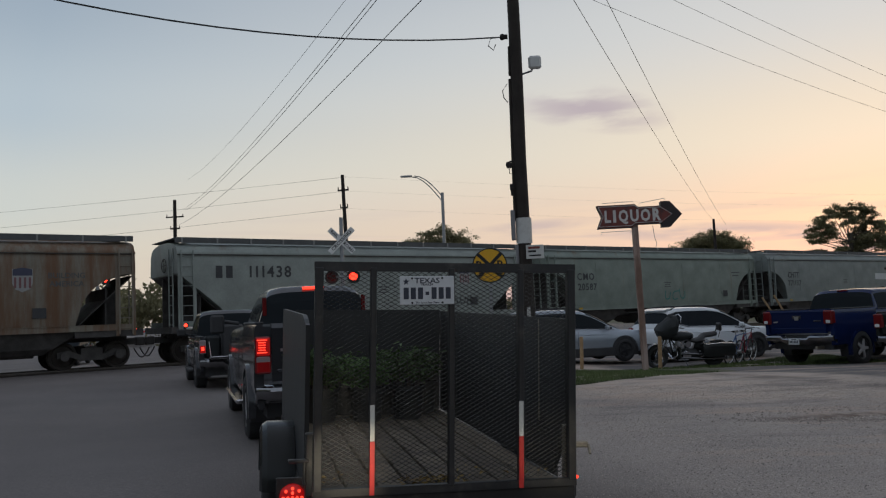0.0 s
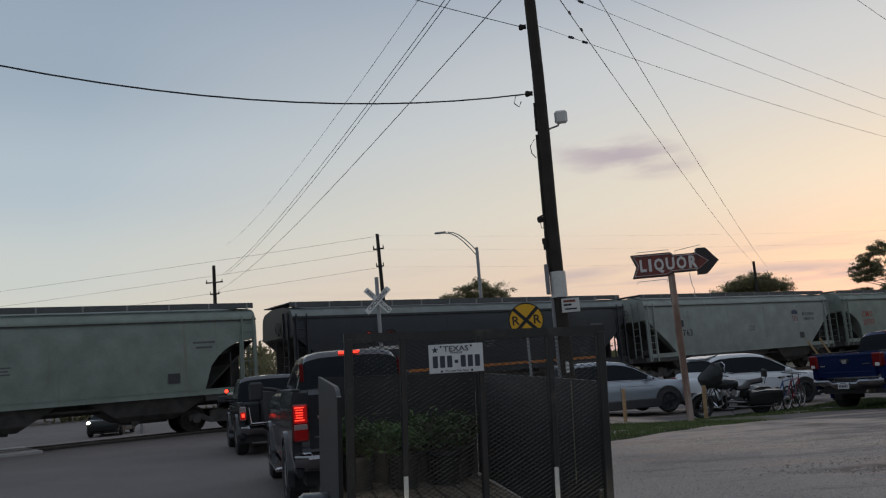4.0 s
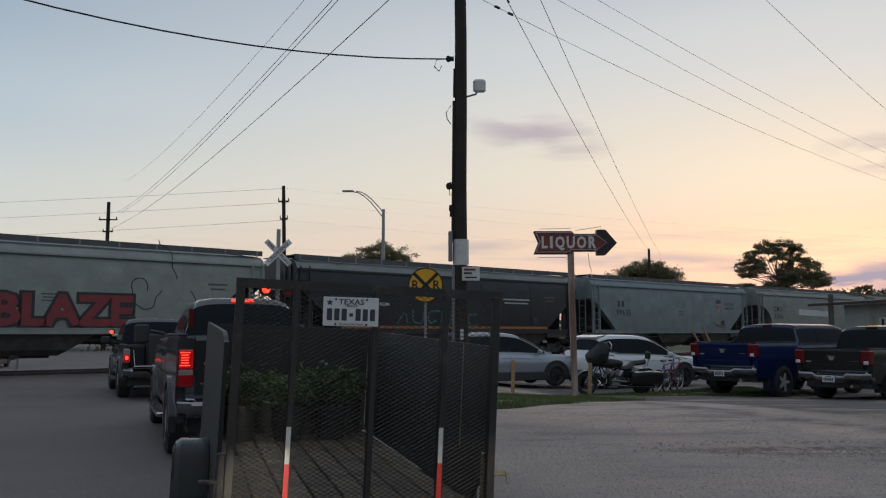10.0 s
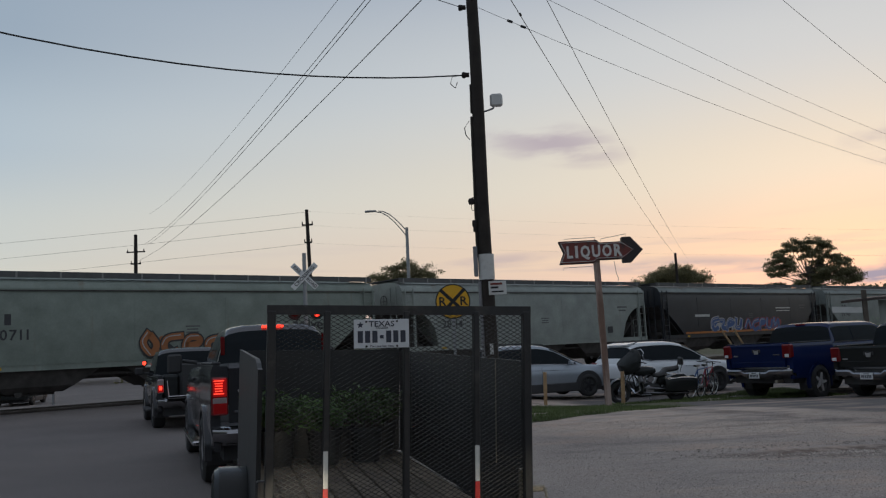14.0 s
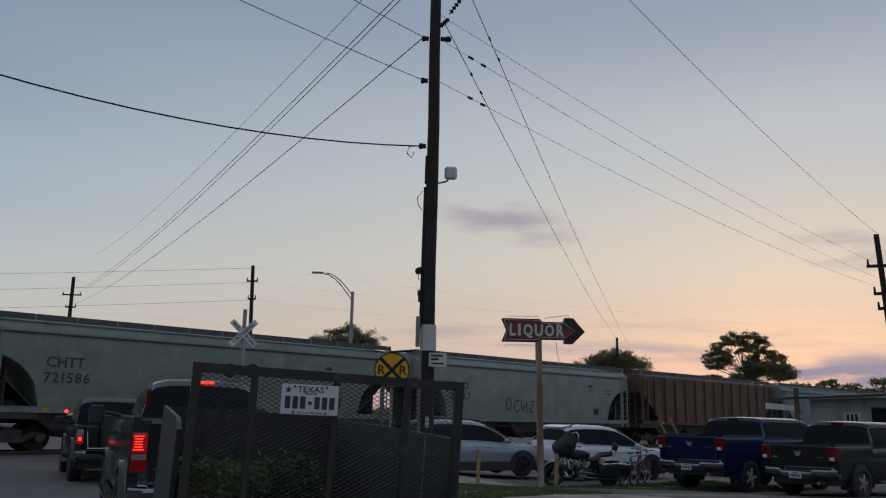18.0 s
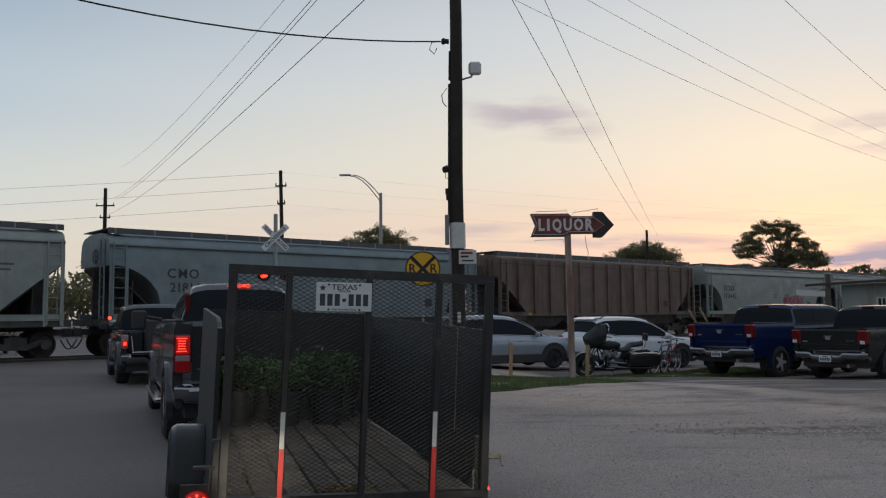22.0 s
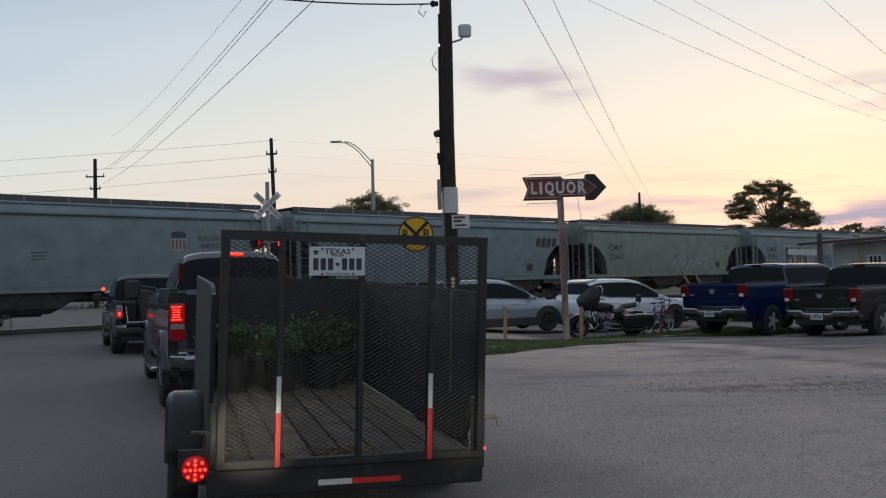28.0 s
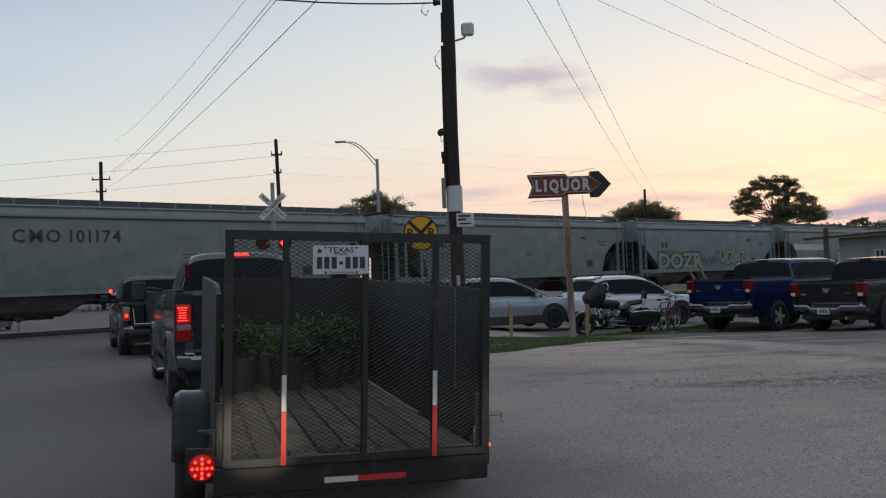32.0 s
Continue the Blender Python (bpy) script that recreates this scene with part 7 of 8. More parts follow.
    cabin = Cabin([(cab0 + 0.02, belt + 0.0), (cab0 + 0.06, belt + 0.55 * (H - belt)), (cab0 + 0.11, H - 0.10), (cab0 + 0.22, H - 0.025), (cab0 + 0.6, H), (cab1 - 0.75, H - 0.005), (cab1 - 0.50, H - 0.05), (cab1 - 0.30, H - 0.16), (c1, belt)],
                  [(cab0, belt - 0.02), (c1, belt - 0.02)], [(cab0, W - 0.06 - 0.85 * narrow, W - 0.19 - narrow), (c1, W - 0.08 - 0.85 * narrow, W - 0.22 - narrow)])
    cab = part("cab_roof", cabin.skin(), P, car, smooth=32)
    part("rear_window", cabin.cross_pane(cab0 + 0.026, cab0 + 0.108, 0.42), MAT["car_glass"], car)
    part("windscreen", cabin.cross_pane(cab1 - 0.30, c1 - 0.05, 0.42), MAT["car_glass"], car)
    ym = cab0 + (1.10 if crew else 0.72)
    for sx in (-1, 1):
        for ya, yb in ((cab0 + 0.20, ym - 0.015), (ym + 0.015, c1 - 0.16)):
            part("side_window", cabin.side_pane(ya, yb, sx), MAT["car_glass"], car)
        part("belt_trim", Shape().tube([cabin.side(y, belt + 0.012, sx, 0.01) for y in (cab0 + 0.15, ym, c1 - 0.2)], 0.010, 5), MAT["dark_plastic"], car)
        part("door_seam", Shape().box(min(sx * W, sx * W + sx * 0.004), max(sx * W, sx * W + sx * 0.004), ym - 0.006, ym + 0.006, zbody + 0.12, belt - 0.05), MAT["dark_plastic"], car)
    if brake_bar:
        part("high_brake_lamp", Shape().cbox((0, cab0 + 0.145, H - 0.055), (0.30, 0.05, 0.04), 0.01), MAT["tail_hot"] if lit == "on" else MAT["tail_off"], car)
    # lamps
    for sx in (-1, 1):
        if lamps == "tall":
            z0, z1 = (zt - 0.55, zt - 0.15) if mirror_big else (zt - 0.46, zt - 0.10)
            lw = 0.15
            lm = part("tail_lamp", Shape().cbox((sx * (W - 0.10), y0 + 0.085, (z0 + z1) / 2), (lw + 0.03, 0.13, z1 - z0 + 0.02), 0.02), MAT["tail_off"], car)
            part("brake_lens", Shape().cbox((sx * (W - 0.10), y0 + 0.016, z1 - 0.105), (lw, 0.03, 0.20), 0.01), MAT["tail_on"] if lit == "on" else MAT["tail_off"], lm)
            if lit == "on":
                for i in range(6):
                    part("brake_glow", Shape().cbox((sx * (W - 0.10) - 0.012, y0 - 0.002, z1 - 0.030 - 0.028 * i), (lw * (0.55 if i in (1, 2, 3, 4) else 0.75), 0.012, 0.011), 0.003), MAT["tail_hot"], lm)
            part("reverse_lens", Shape().cbox((sx * (W - 0.10), y0 + 0.016, z1 - 0.25), (lw, 0.03, 0.07), 0.01), MAT["clear_lens"], lm)
            part("lower_lens", Shape().cbox((sx * (W - 0.10), y0 + 0.016, z0 + 0.07), (lw, 0.03, 0.13), 0.01), MAT["tail_dim"] if lit == "on" else MAT["tail_off"], lm)
        elif lamps == "small":
            z0, z1 = zt - 0.36, zt - 0.06
            lm = part("tail_lamp", Shape().cbox((sx * (W - 0.08), y0 + 0.10, (z0 + z1) / 2), (0.14, 0.12, z1 - z0), 0.02), MAT["clear_lens"], car)
            part("brake_lens", Shape().cbox((sx * (W - 0.08), y0 + 0.036, z0 + 0.10), (0.12, 0.03, 0.16), 0.01), MAT["tail_on"], lm)
            part("brake_glow", Shape().cbox((sx * (W - 0.08), y0 + 0.018, z0 + 0.11), (0.06, 0.012, 0.08), 0.004), MAT["tail_hot"], lm)
        else:
            z0, z1 = zt - 0.36, zt - 0.02
            lm = part("tail_lamp", Shape().cbox((sx * (W - 0.12), y0 + 0.09, (z0 + z1) / 2), (0.25, 0.18, z1 - z0), 0.03), MAT["tail_off"], car, smooth=20)
            part("reverse_lens", Shape().cbox((sx * (W - 0.10), y0 + 0.004, z0 + 0.06), (0.12, 0.02, 0.08), 0.01), MAT["plate_white"], lm)
    # bumper with step and plate
    bp = Shape()
    bp.loft([[(x, y0 + dy + 0.05, zz + 0.02), (x, y0 + dy - 0.03, zz + 0.04), (x, y0 + dy - 0.08, zz + 0.08), (x, y0 + dy - 0.10, zz + 0.14), (x, y0 + dy - 0.085, zz + 0.18), (x, y0 + dy - 0.04, zz + 0.20), (x, y0 + dy + 0.08, zz + 0.21), (x, y0 + dy + 0.08, zz)] for x, dy, zz in ((-W + 0.02, 0.14, zbody + 0.06), (-W + 0.16, 0.0, zbody + 0.06), (-0.42, -0.02, zbody + 0.06), (-0.34, -0.02, zbody + 0.0), (0.34, -0.02, zbody + 0.0), (0.42, -0.02, zbody + 0.06), (W - 0.16, 0.0, zbody + 0.06), (W - 0.02, 0.14, zbody + 0.06))])
    bmp = part("rear_bumper", bp, MAT["bumper_chrome"], car, "chrome step bumper", smooth=35)
    part("step_pad", Shape().cbox((0, y0 - 0.03, zbody + 0.205), (1.2, 0.12, 0.02), 0.005), MAT["dark_plastic"], bmp)
    number_plate(bmp, 0, y0 - 0.135, zbody + 0.10)
    part("underbody", Shape().box(-W + 0.15, W - 0.15, y0 + 0.25, y1 - 0.2, zbody - 0.12, zbody + 0.1), MAT["dark_plastic"], car)
    part("exhaust", Shape().cyl((W - 0.45, y0 - 0.02, zbody - 0.06), (W - 0.45, y0 + 0.8, zbody - 0.06), 0.04, 0.04, 10), MAT["worn_steel"], car)
    for y in (ra, fa):
        for sx in (-1, 1):
            part("wheel_well", well(sx * W, y, 0.42, 0.42, sx), MAT["dark_plastic"], car)
            part("wheel_arch", arch(car, sx * W, y, 0.40, 0.42, sx), P, car, smooth=40)
            add_wheel(car, tyre, sx * (W - 0.105), y, sx, bright)
    part("running_board", Shape().cbox((-W - 0.02, (ra + fa) / 2 + 0.1, zbody - 0.06), (0.16, wheelbase - 1.15, 0.06), 0.02), MAT["chrome"] if mirror_big else MAT["dark_plastic"], car)
    part("running_board", Shape().cbox((W + 0.02, (ra + fa) / 2 + 0.1, zbody - 0.06), (0.16, wheelbase - 1.15, 0.06), 0.02), MAT["chrome"] if mirror_big else MAT["dark_plastic"], car)
    for sx in (-1, 1):
        h = 0.30 if mirror_big else 0.19
        mi = part("mirror", Shape().cbox((sx * (W + (0.22 if mirror_big else 0.15)), cab1 - 0.12, belt + (0.06 if mirror_big else 0.14)), (0.22, 0.10, h), 0.03), MAT["dark_plastic"], car, smooth=25)
        part("mirror_arm", Shape().cyl((sx * (W - 0.12), cab1 - 0.08, belt + 0.06), (sx * (W + 0.1), cab1 - 0.1, belt + 0.1), 0.03, 0.03, 8), MAT["dark_plastic"], mi)
        part("door_handle", Shape().cbox((sx * (W + 0.012), cab0 + 1.05, belt - 0.16), (0.03, 0.20, 0.04), 0.01), P, car)
    if cargo:
        for cx, cy, w_, d_, h_, m_ in ((-0.12, -1.75, 0.50, 0.5, 0.75, "dark_plastic"), (0.32, -1.85, 0.30, 0.4, 0.46, "stake"), (-0.55, -1.6, 0.36, 0.5, 0.50, "canvas"), (0.62, -1.5, 0.26, 0.5, 0.62, "dark_plastic")):
            part("cargo_box", Shape().cbox((cx, cy, zbody + 0.26 + h_ / 2), (w_, d_, h_), 0.05), MAT[m_], car, smooth=25)
    if reflector:
        for sx in (-1, 1):
            part("pillar_reflector", Shape().cbox((sx * (W - 0.145 - 0.90 * narrow), cab0 + 0.045, belt + 0.27), (0.055, 0.03, 0.25), 0.008), MAT["tail_off"], car, "red reflector strip on the pillar")
    if load_cover:
        part("tonneau_cover", Shape().cbox((0, (y0 + cab0) / 2 + 0.05, zt + 0.03), (2 * W - 0.2, cab0 - y0 - 0.2, 0.05), 0.015), MAT["dark_plastic"], car)
    return car


def suv(at, label, paint, lit_head=False, L=4.52, W=0.92, H=1.66, wheelbase=2.69, group="parked cars"):
    P = MAT[paint]
    car = thing("suv", at, label, "car", group)
    y0, y1 = -L / 2, L / 2
    ra = y0 + 0.86
    fa = ra + wheelbase
    b = Shape()
    b.loft([ring(y0, 0.50, 0.94, W - 0.14), ring(y0 + 0.05, 0.40, 1.00, W - 0.08), ring(y0 + 0.16, 0.34, 1.05, W - 0.035), ring(y0 + 0.45, 0.30, 1.06, W), ring(ra + 0.6, 0.28, 1.03, W), ring(0.4, 0.28, 1.00, W), ring(fa - 0.45, 0.28, 0.99, W), ring(fa - 0.05, 0.28, 0.975, W), ring(fa + 0.30, 0.28, 0.955, W - 0.01), ring(y1 - 0.34, 0.29, 0.915, W - 0.04), ring(y1 - 0.14, 0.31, 0.85, W - 0.10), ring(y1 - 0.03, 0.34, 0.74, W - 0.19), ring(y1, 0.40, 0.62, W - 0.28)])
    part("body", b, P, car, smooth=40)
    f0 = fa - 0.08
    cabin = Cabin([(y0 + 0.10, 1.02), (y0 + 0.22, 1.24), (y0 + 0.36, 1.44), (y0 + 0.50, H - 0.07), (y0 + 0.75, H - 0.015), (y0 + 1.3, H), (y0 + 1.9, H - 0.012), (y0 + 2.25, H - 0.06), (y0 + 2.5, H - 0.14), (y0 + 2.8, H - 0.29), (f0, 0.97)],
                  [(y0, 1.02), (y0 + 1.5, 1.0), (f0, 0.95)], [(y0, W - 0.10, W - 0.26), (y0 + 0.6, W - 0.05, W - 0.23), (f0, W - 0.06, W - 0.22)])
    part("roof", cabin.skin(), P, car, smooth=38)
    part("rear_window", cabin.cross_pane(y0 + 0.19, y0 + 0.42, 0.42), MAT["car_glass"], car)
    part("rear_spoiler", Shape().loft([[(x, y0 + yy, H - zz) for x in (-W + 0.30, W - 0.30)] + [(x, y0 + yy, H - zz - 0.03) for x in (W - 0.30, -W + 0.30)] for yy, zz in ((0.36, 0.075), (0.5, 0.045), (0.72, 0.01))]), P, car, smooth=30)
    part("windscreen", cabin.cross_pane(y0 + 2.36, f0 - 0.06, 0.43), MAT["car_glass"], car)
    c1, c2 = ra + 0.22, ra + 1.12
    for sx in (-1, 1):
        for ya, yb, up in ((y0 + 0.50, c1 - 0.002, 0.12), (c1 + 0.002, c2 - 0.002, 0.02), (c2 + 0.002, f0 - 0.30, 0.0)):
            part("side_window", cabin.side_pane(ya, yb, sx, 0.04, 0.02, up), MAT["car_glass"], car)
        part("window_trim", Shape().tube([cabin.side(y, z, sx, 0.012) for y, z in ((y0 + 0.55, 1.19), (c1, 1.065), (c2, 1.045), (f0 - 0.25, 0.99))], 0.008, 5), MAT["chrome"], car)
    for sx in (-1, 1):
        part("roof_rail", Shape().tube([(sx * (W - 0.30), y0 + 0.62, H - 0.06), (sx * (W - 0.30), y0 + 0.80, H + 0.02), (sx * (W - 0.30), y0 + 1.5, H + 0.035), (sx * (W - 0.30), y0 + 2.15, H - 0.01), (sx * (W - 0.30), y0 + 2.3, H - 0.09)], 0.018, 6), MAT["dark_plastic"], car)
        part("tail_lamp", Shape().cbox((sx * (W - 0.13), y0 + 0.10, 0.98), (0.24, 0.18, 0.16), 0.04), MAT["tail_off"], car, smooth=25)
        part("head_lamp", Shape().cbox((sx * (W - 0.20), y1 - 0.16, 0.80), (0.22, 0.26, 0.12), 0.04), MAT["head_on" if lit_head else "chrome"], car, smooth=25)
        part("mirror", Shape().cbox((sx * (W + 0.08), fa - 0.62, 1.05), (0.20, 0.12, 0.14), 0.04), P, car, smooth=25)
        for y in (ra + 0.62, ra + 1.55):
            part("door_handle", Shape().cbox((sx * (W + 0.008), y, 0.86), (0.025, 0.19, 0.03), 0.008), P, car)
        part("sill_cladding", Shape().cbox((sx * (W - 0.035), (ra + fa) / 2, 0.325), (0.10, wheelbase - 0.76, 0.27), 0.03), MAT["dark_plastic"], car)
        part("body_crease", Shape().tube([(sx * (W + 0.002), y0 + 0.5, 0.90), (sx * (W + 0.004), 0.2, 0.86), (sx * (W + 0.002), fa - 0.4, 0.83)], 0.007, 5), P, car)
        part("front_lower", Shape().cbox((sx * (W - 0.20), y1 - 0.30, 0.33), (0.26, 0.34, 0.20), 0.05), MAT["dark_plastic"], car)
        part("rear_lower", Shape().cbox((sx * (W - 0.10), y0 + 0.24, 0.38), (0.20, 0.34, 0.26), 0.05), MAT["dark_plastic"], car)
        part("door_seam", Shape().box(sx * W - 0.004, sx * W + 0.004, ra + 1.12, ra + 1.128, 0.42, 0.95), MAT["dark_plastic"], car)
    part("rear_bumper", Shape().cbox((0, y0 + 0.02, 0.45), (2 * W - 0.22, 0.20, 0.26), 0.06), MAT["dark_plastic"], car, smooth=25)
    number_plate(car, 0, y0 - 0.03, 0.74)
    part("underbody", Shape().box(-W + 0.15, W - 0.15, y0 + 0.3, y1 - 0.3, 0.18, 0.32), MAT["dark_plastic"], car)
    for y in (ra, fa):
        for sx in (-1, 1):
            part("wheel_well", well(sx * W, y, 0.36, 0.35, sx), MAT["dark_plastic"], car)
            part("arch_trim", arch(car, sx * (W - 0.012), y, 0.335, 0.35, sx), MAT["dark_plastic"], car, smooth=40)
            # the shadow on the wheels is put into the spokes' dark colour
            add_wheel(car, "suv", sx * (W - 0.085), y, sx, "dark_alloy")
    return car


def place(x, y, heading, along, across, z=None):
    """The pose of a vehicle whose point (across, along) in its own frame stands at x, y; heading in degrees to the left of +y."""
    h = radians(heading)
    ox = x - (across * math.cos(h) - along * math.sin(h))
    oy = y - (across * math.sin(h) + along * math.cos(h))
    return pose(ox, oy, ground_z(ox, oy) if z is None else z, 0, 0, heading)


def on_axle(x, y, heading, along, z=None):
    """The pose of a vehicle whose rear axle stands at x, y; along is the axle's place on its length."""
    return place(x, y, heading, along, 0.0, z)


# the truck that tows the trailer
pickup(on_axle(-2.50, 10.85, 22.0, -2.9 + 1.2), "dark grey pickup truck with lit brake lamps towing the trailer", "grey_car", lit="on", lamps="tall", mirror_big=True, belt=1.37, H=1.94, zbody=0.46, group="trucks waiting at the crossing", reflector=True, bed=1.9, narrow=0.19)
pickup(on_axle(-6.62, 19.54, 25, -2.5 + 1.15), "small dark pickup with lowered tailgate and a loaded bed", "grey_car", L=5.0, W=0.90, H=1.80, bed=1.65, wheelbase=3.0, rear_over=1.15, lit="on", lamps="small", cargo=True, belt=1.12, group="trucks waiting at the crossing", brake_bar=False, gate_down=True)
pickup(on_axle(8.13, 23.15, -53.5, -2.9 + 1.2), "deep blue crew-cab pickup parked on the gravel lot", "blue_paint", W=1.0, H=1.97, lit="off", lamps="short", belt=1.41, crew=0.55, bed=1.85, zbody=0.56, bright="bright_alloy", group="trucks parked on the lot", tyre="big")
pickup(on_axle(9.93, 20.85, -55, -2.7 + 1.12), "black mid-size pickup parked on the gravel lot", "black_car", L=5.4, W=0.945, H=1.82, bed=1.62, wheelbase=3.4, rear_over=1.12, lit="off", lamps="short", belt=1.21, zbody=0.46, crew=0.4, group="trucks parked on the lot")
suv(place(3.3, 26.4, -68, -2.26 + 0.86 + 2.69, 0.86), "silver compact suv parked beside the track", "silver_paint")
suv(place(3.65, 27.4, -65, -2.26 + 0.1, -0.85), "white compact suv parked behind the motorcycle", "white_paint")


# a car that waits beyond the tracks, its headlamps on
suv(place(-25.0, 44.5, 196, 2.1, 0.0), "dark suv waiting beyond the tracks with lit headlamps", "black_car", True, group="cars beyond the tracks")


# ---- motorcycle and bicycle ----
def spoked_wheel(parent, name, c, r, tyre_r, spokes, metal):
    w = part(name, Shape().lathe([(tyre_r * math.cos(a), r - tyre_r + tyre_r * math.sin(a)) for a in [2 * math.pi * i / 8 for i in range(9)]], 28, "x"), MAT["rubber"], parent, at=pose(*c), smooth=50)
    part("rim", Shape().lathe([(-tyre_r * 0.6, r - 1.9 * tyre_r), (tyre_r * 0.6, r - 1.9 * tyre_r), (tyre_r * 0.5, r - 2.2 * tyre_r), (-tyre_r * 0.5, r - 2.2 * tyre_r), (-tyre_r * 0.6, r - 1.9 * tyre_r)], 28, "x"), metal, w, smooth=40)
    for i in range(spokes):
        a = 2 * math.pi * i / spokes
        part("spoke", Shape().cyl((0, 0, 0), (0, (r - 2 * tyre_r) * math.cos(a), (r - 2 * tyre_r) * math.sin(a)), 0.004, 0.004, 4), metal, w)
    part("hub", Shape().cyl((-0.06, 0, 0), (0.06, 0, 0), 0.05, 0.05, 10), metal, w)
    return w


def motorcycle(at):
    m = thing("motorcycle", at, "black touring motorcycle with windscreen bag and saddlebags", "motorcycle")
    ch, bl = MAT["dark_chrome"], MAT["black_car"]
    spoked_wheel(m, "front_wheel", (0, 0.82, 0.32), 0.32, 0.06, 12, ch)
    spoked_wheel(m, "rear_wheel", (0, -0.82, 0.32), 0.32, 0.075, 12, ch)
    part("fork", Shape().cyl((-0.09, 0.82, 0.32), (-0.09, 0.48, 1.0), 0.03, 0.03, 8).cyl((0.09, 0.82, 0.32), (0.09, 0.48, 1.0), 0.03, 0.03, 8), ch, m)
    part("front_mudguard", Shape().loft([[(x, 0.82 + 0.37 * math.cos(a), 0.32 + 0.37 * math.sin(a)) for x in (-0.08, 0.08)] + [(x, 0.82 + 0.34 * math.cos(a), 0.32 + 0.34 * math.sin(a)) for x in (0.08, -0.08)] for a in [radians(20 + 18 * i) for i in range(9)]]), bl, m, smooth=40)
    part("rear_mudguard", Shape().loft([[(x, -0.82 + 0.42 * math.cos(a), 0.32 + 0.42 * math.sin(a)) for x in (-0.11, 0.11)] + [(x, -0.82 + 0.38 * math.cos(a), 0.32 + 0.38 * math.sin(a)) for x in (0.11, -0.11)] for a in [radians(10 + 20 * i) for i in range(9)]]), bl, m, smooth=40)
    part("frame", Shape().tube([(0, 0.5, 0.92), (0, 0.35, 0.35), (0, -0.35, 0.28), (0, -0.8, 0.35), (0, -0.45, 0.72), (0, 0.45, 0.88)], 0.025, 8), bl, m)
    for y, tilt in ((0.16, 0.14), (-0.12, -0.14)):
        part("cylinder", Shape().cyl((0, y * 0.4, 0.42), (0, y + tilt, 0.72), 0.10, 0.11, 12), MAT["alloy"], m, smooth=30)
    part("crankcase", Shape().cbox((0, 0, 0.38), (0.36, 0.72, 0.34), 0.10), bl, m, smooth=30)
    part("side_cover", Shape().cbox((0, -0.36, 0.60), (0.34, 0.34, 0.26), 0.08), bl, m, smooth=30)
    for sx in (-1, 1):
        part("engine_bar", Shape().tube([(0, 0.42, 0.78), (sx * 0.30, 0.40, 0.62), (sx * 0.32, 0.38, 0.40), (0, 0.36, 0.26)], 0.018, 6), MAT["chrome"], m)
        part("primary_cover", Shape().cyl((sx * 0.17, 0.05, 0.36), (sx * 0.22, 0.05, 0.36), 0.13, 0.12, 14), MAT["chrome"], m, smooth=40)
    for z in (0.30, 0.42):
        part("exhaust", Shape().tube([(-0.16, 0.25, 0.6), (-0.18, 0.2, z), (-0.20, -0.3, z - 0.04), (-0.20, -1.1, z - 0.06)], 0.045, 10), ch, m, smooth=40)
    part("tank", Shape().loft([[(0.16 * k * math.cos(a), y, 0.86 + 0.13 * k * math.sin(a)) for a in [2 * math.pi * i / 12 for i in range(12)]] for y, k in ((0.45, 0.5), (0.36, 0.9), (0.15, 1.1), (-0.08, 0.9), (-0.2, 0.5))]), bl, m, smooth=50)
    part("saddle", Shape().loft([[(w * math.cos(a), y, z + 0.07 * math.sin(a)) for a in [2 * math.pi * i / 10 for i in range(10)]] for y, w, z in ((-0.12, 0.10, 0.74), (-0.25, 0.18, 0.72), (-0.42, 0.19, 0.76), (-0.52, 0.15, 0.86), (-0.75, 0.14, 0.88), (-0.88, 0.10, 0.9))]), MAT["leather"], m, smooth=50)
    for sx in (-1, 1):
        part("saddlebag", Shape().loft([[(sx * 0.28 + 0.11 * w_ * c_, y, 0.50 + 0.19 * w_ * s__) for c_, s__ in ((-1, -0.7), (-0.8, -1), (0.8, -1), (1, -0.7), (1, 0.6), (0.6, 1), (-0.6, 1), (-1, 0.6))] for y, w_ in ((-1.28, 0.65), (-1.22, 0.9), (-0.8, 1.0), (-0.42, 0.92), (-0.36, 0.7))]), bl, m, smooth=30)
        part("handlebar", Shape().tube([(0, 0.44, 1.02), (sx * 0.15, 0.42, 1.14), (sx * 0.40, 0.22, 1.12)], 0.015, 8), ch, m)
        part("mirror", Shape().cyl((sx * 0.36, 0.33, 1.28), (sx * 0.36, 0.30, 1.28), 0.055, 0.055, 12).cyl((sx * 0.34, 0.28, 1.13), (sx * 0.36, 0.31, 1.26), 0.008, 0.008, 6), ch, m)
        part("footboard", Shape().cbox((sx * 0.26, 0.2, 0.26), (0.12, 0.3, 0.03), 0.01), ch, m)
    # a lumpy canvas cover tied over windscreen and bars
    bag, nz_ = [], 20
    for z, ya, yb, wide in ((0.80, 0.50, 0.68, 0.12), (0.86, 0.42, 0.78, 0.22), (0.95, 0.34, 0.83, 0.30), (1.06, 0.28, 0.83, 0.33), (1.16, 0.24, 0.74, 0.33), (1.26, 0.23, 0.64, 0.28), (1.36, 0.24, 0.50, 0.20), (1.44, 0.27, 0.38, 0.10)):
        row = []
        for j in range(nz_):
            a = 2 * math.pi * j / nz_
            c_, s_ = math.cos(a), math.sin(a)
            px_, py_ = math.copysign(abs(c_) ** 0.7, c_) * wide, math.copysign(abs(s_) ** 0.7, s_) * (yb - ya) / 2
            f = 1 + 0.30 * noise.noise((px_ * 5, py_ * 5, z * 8))
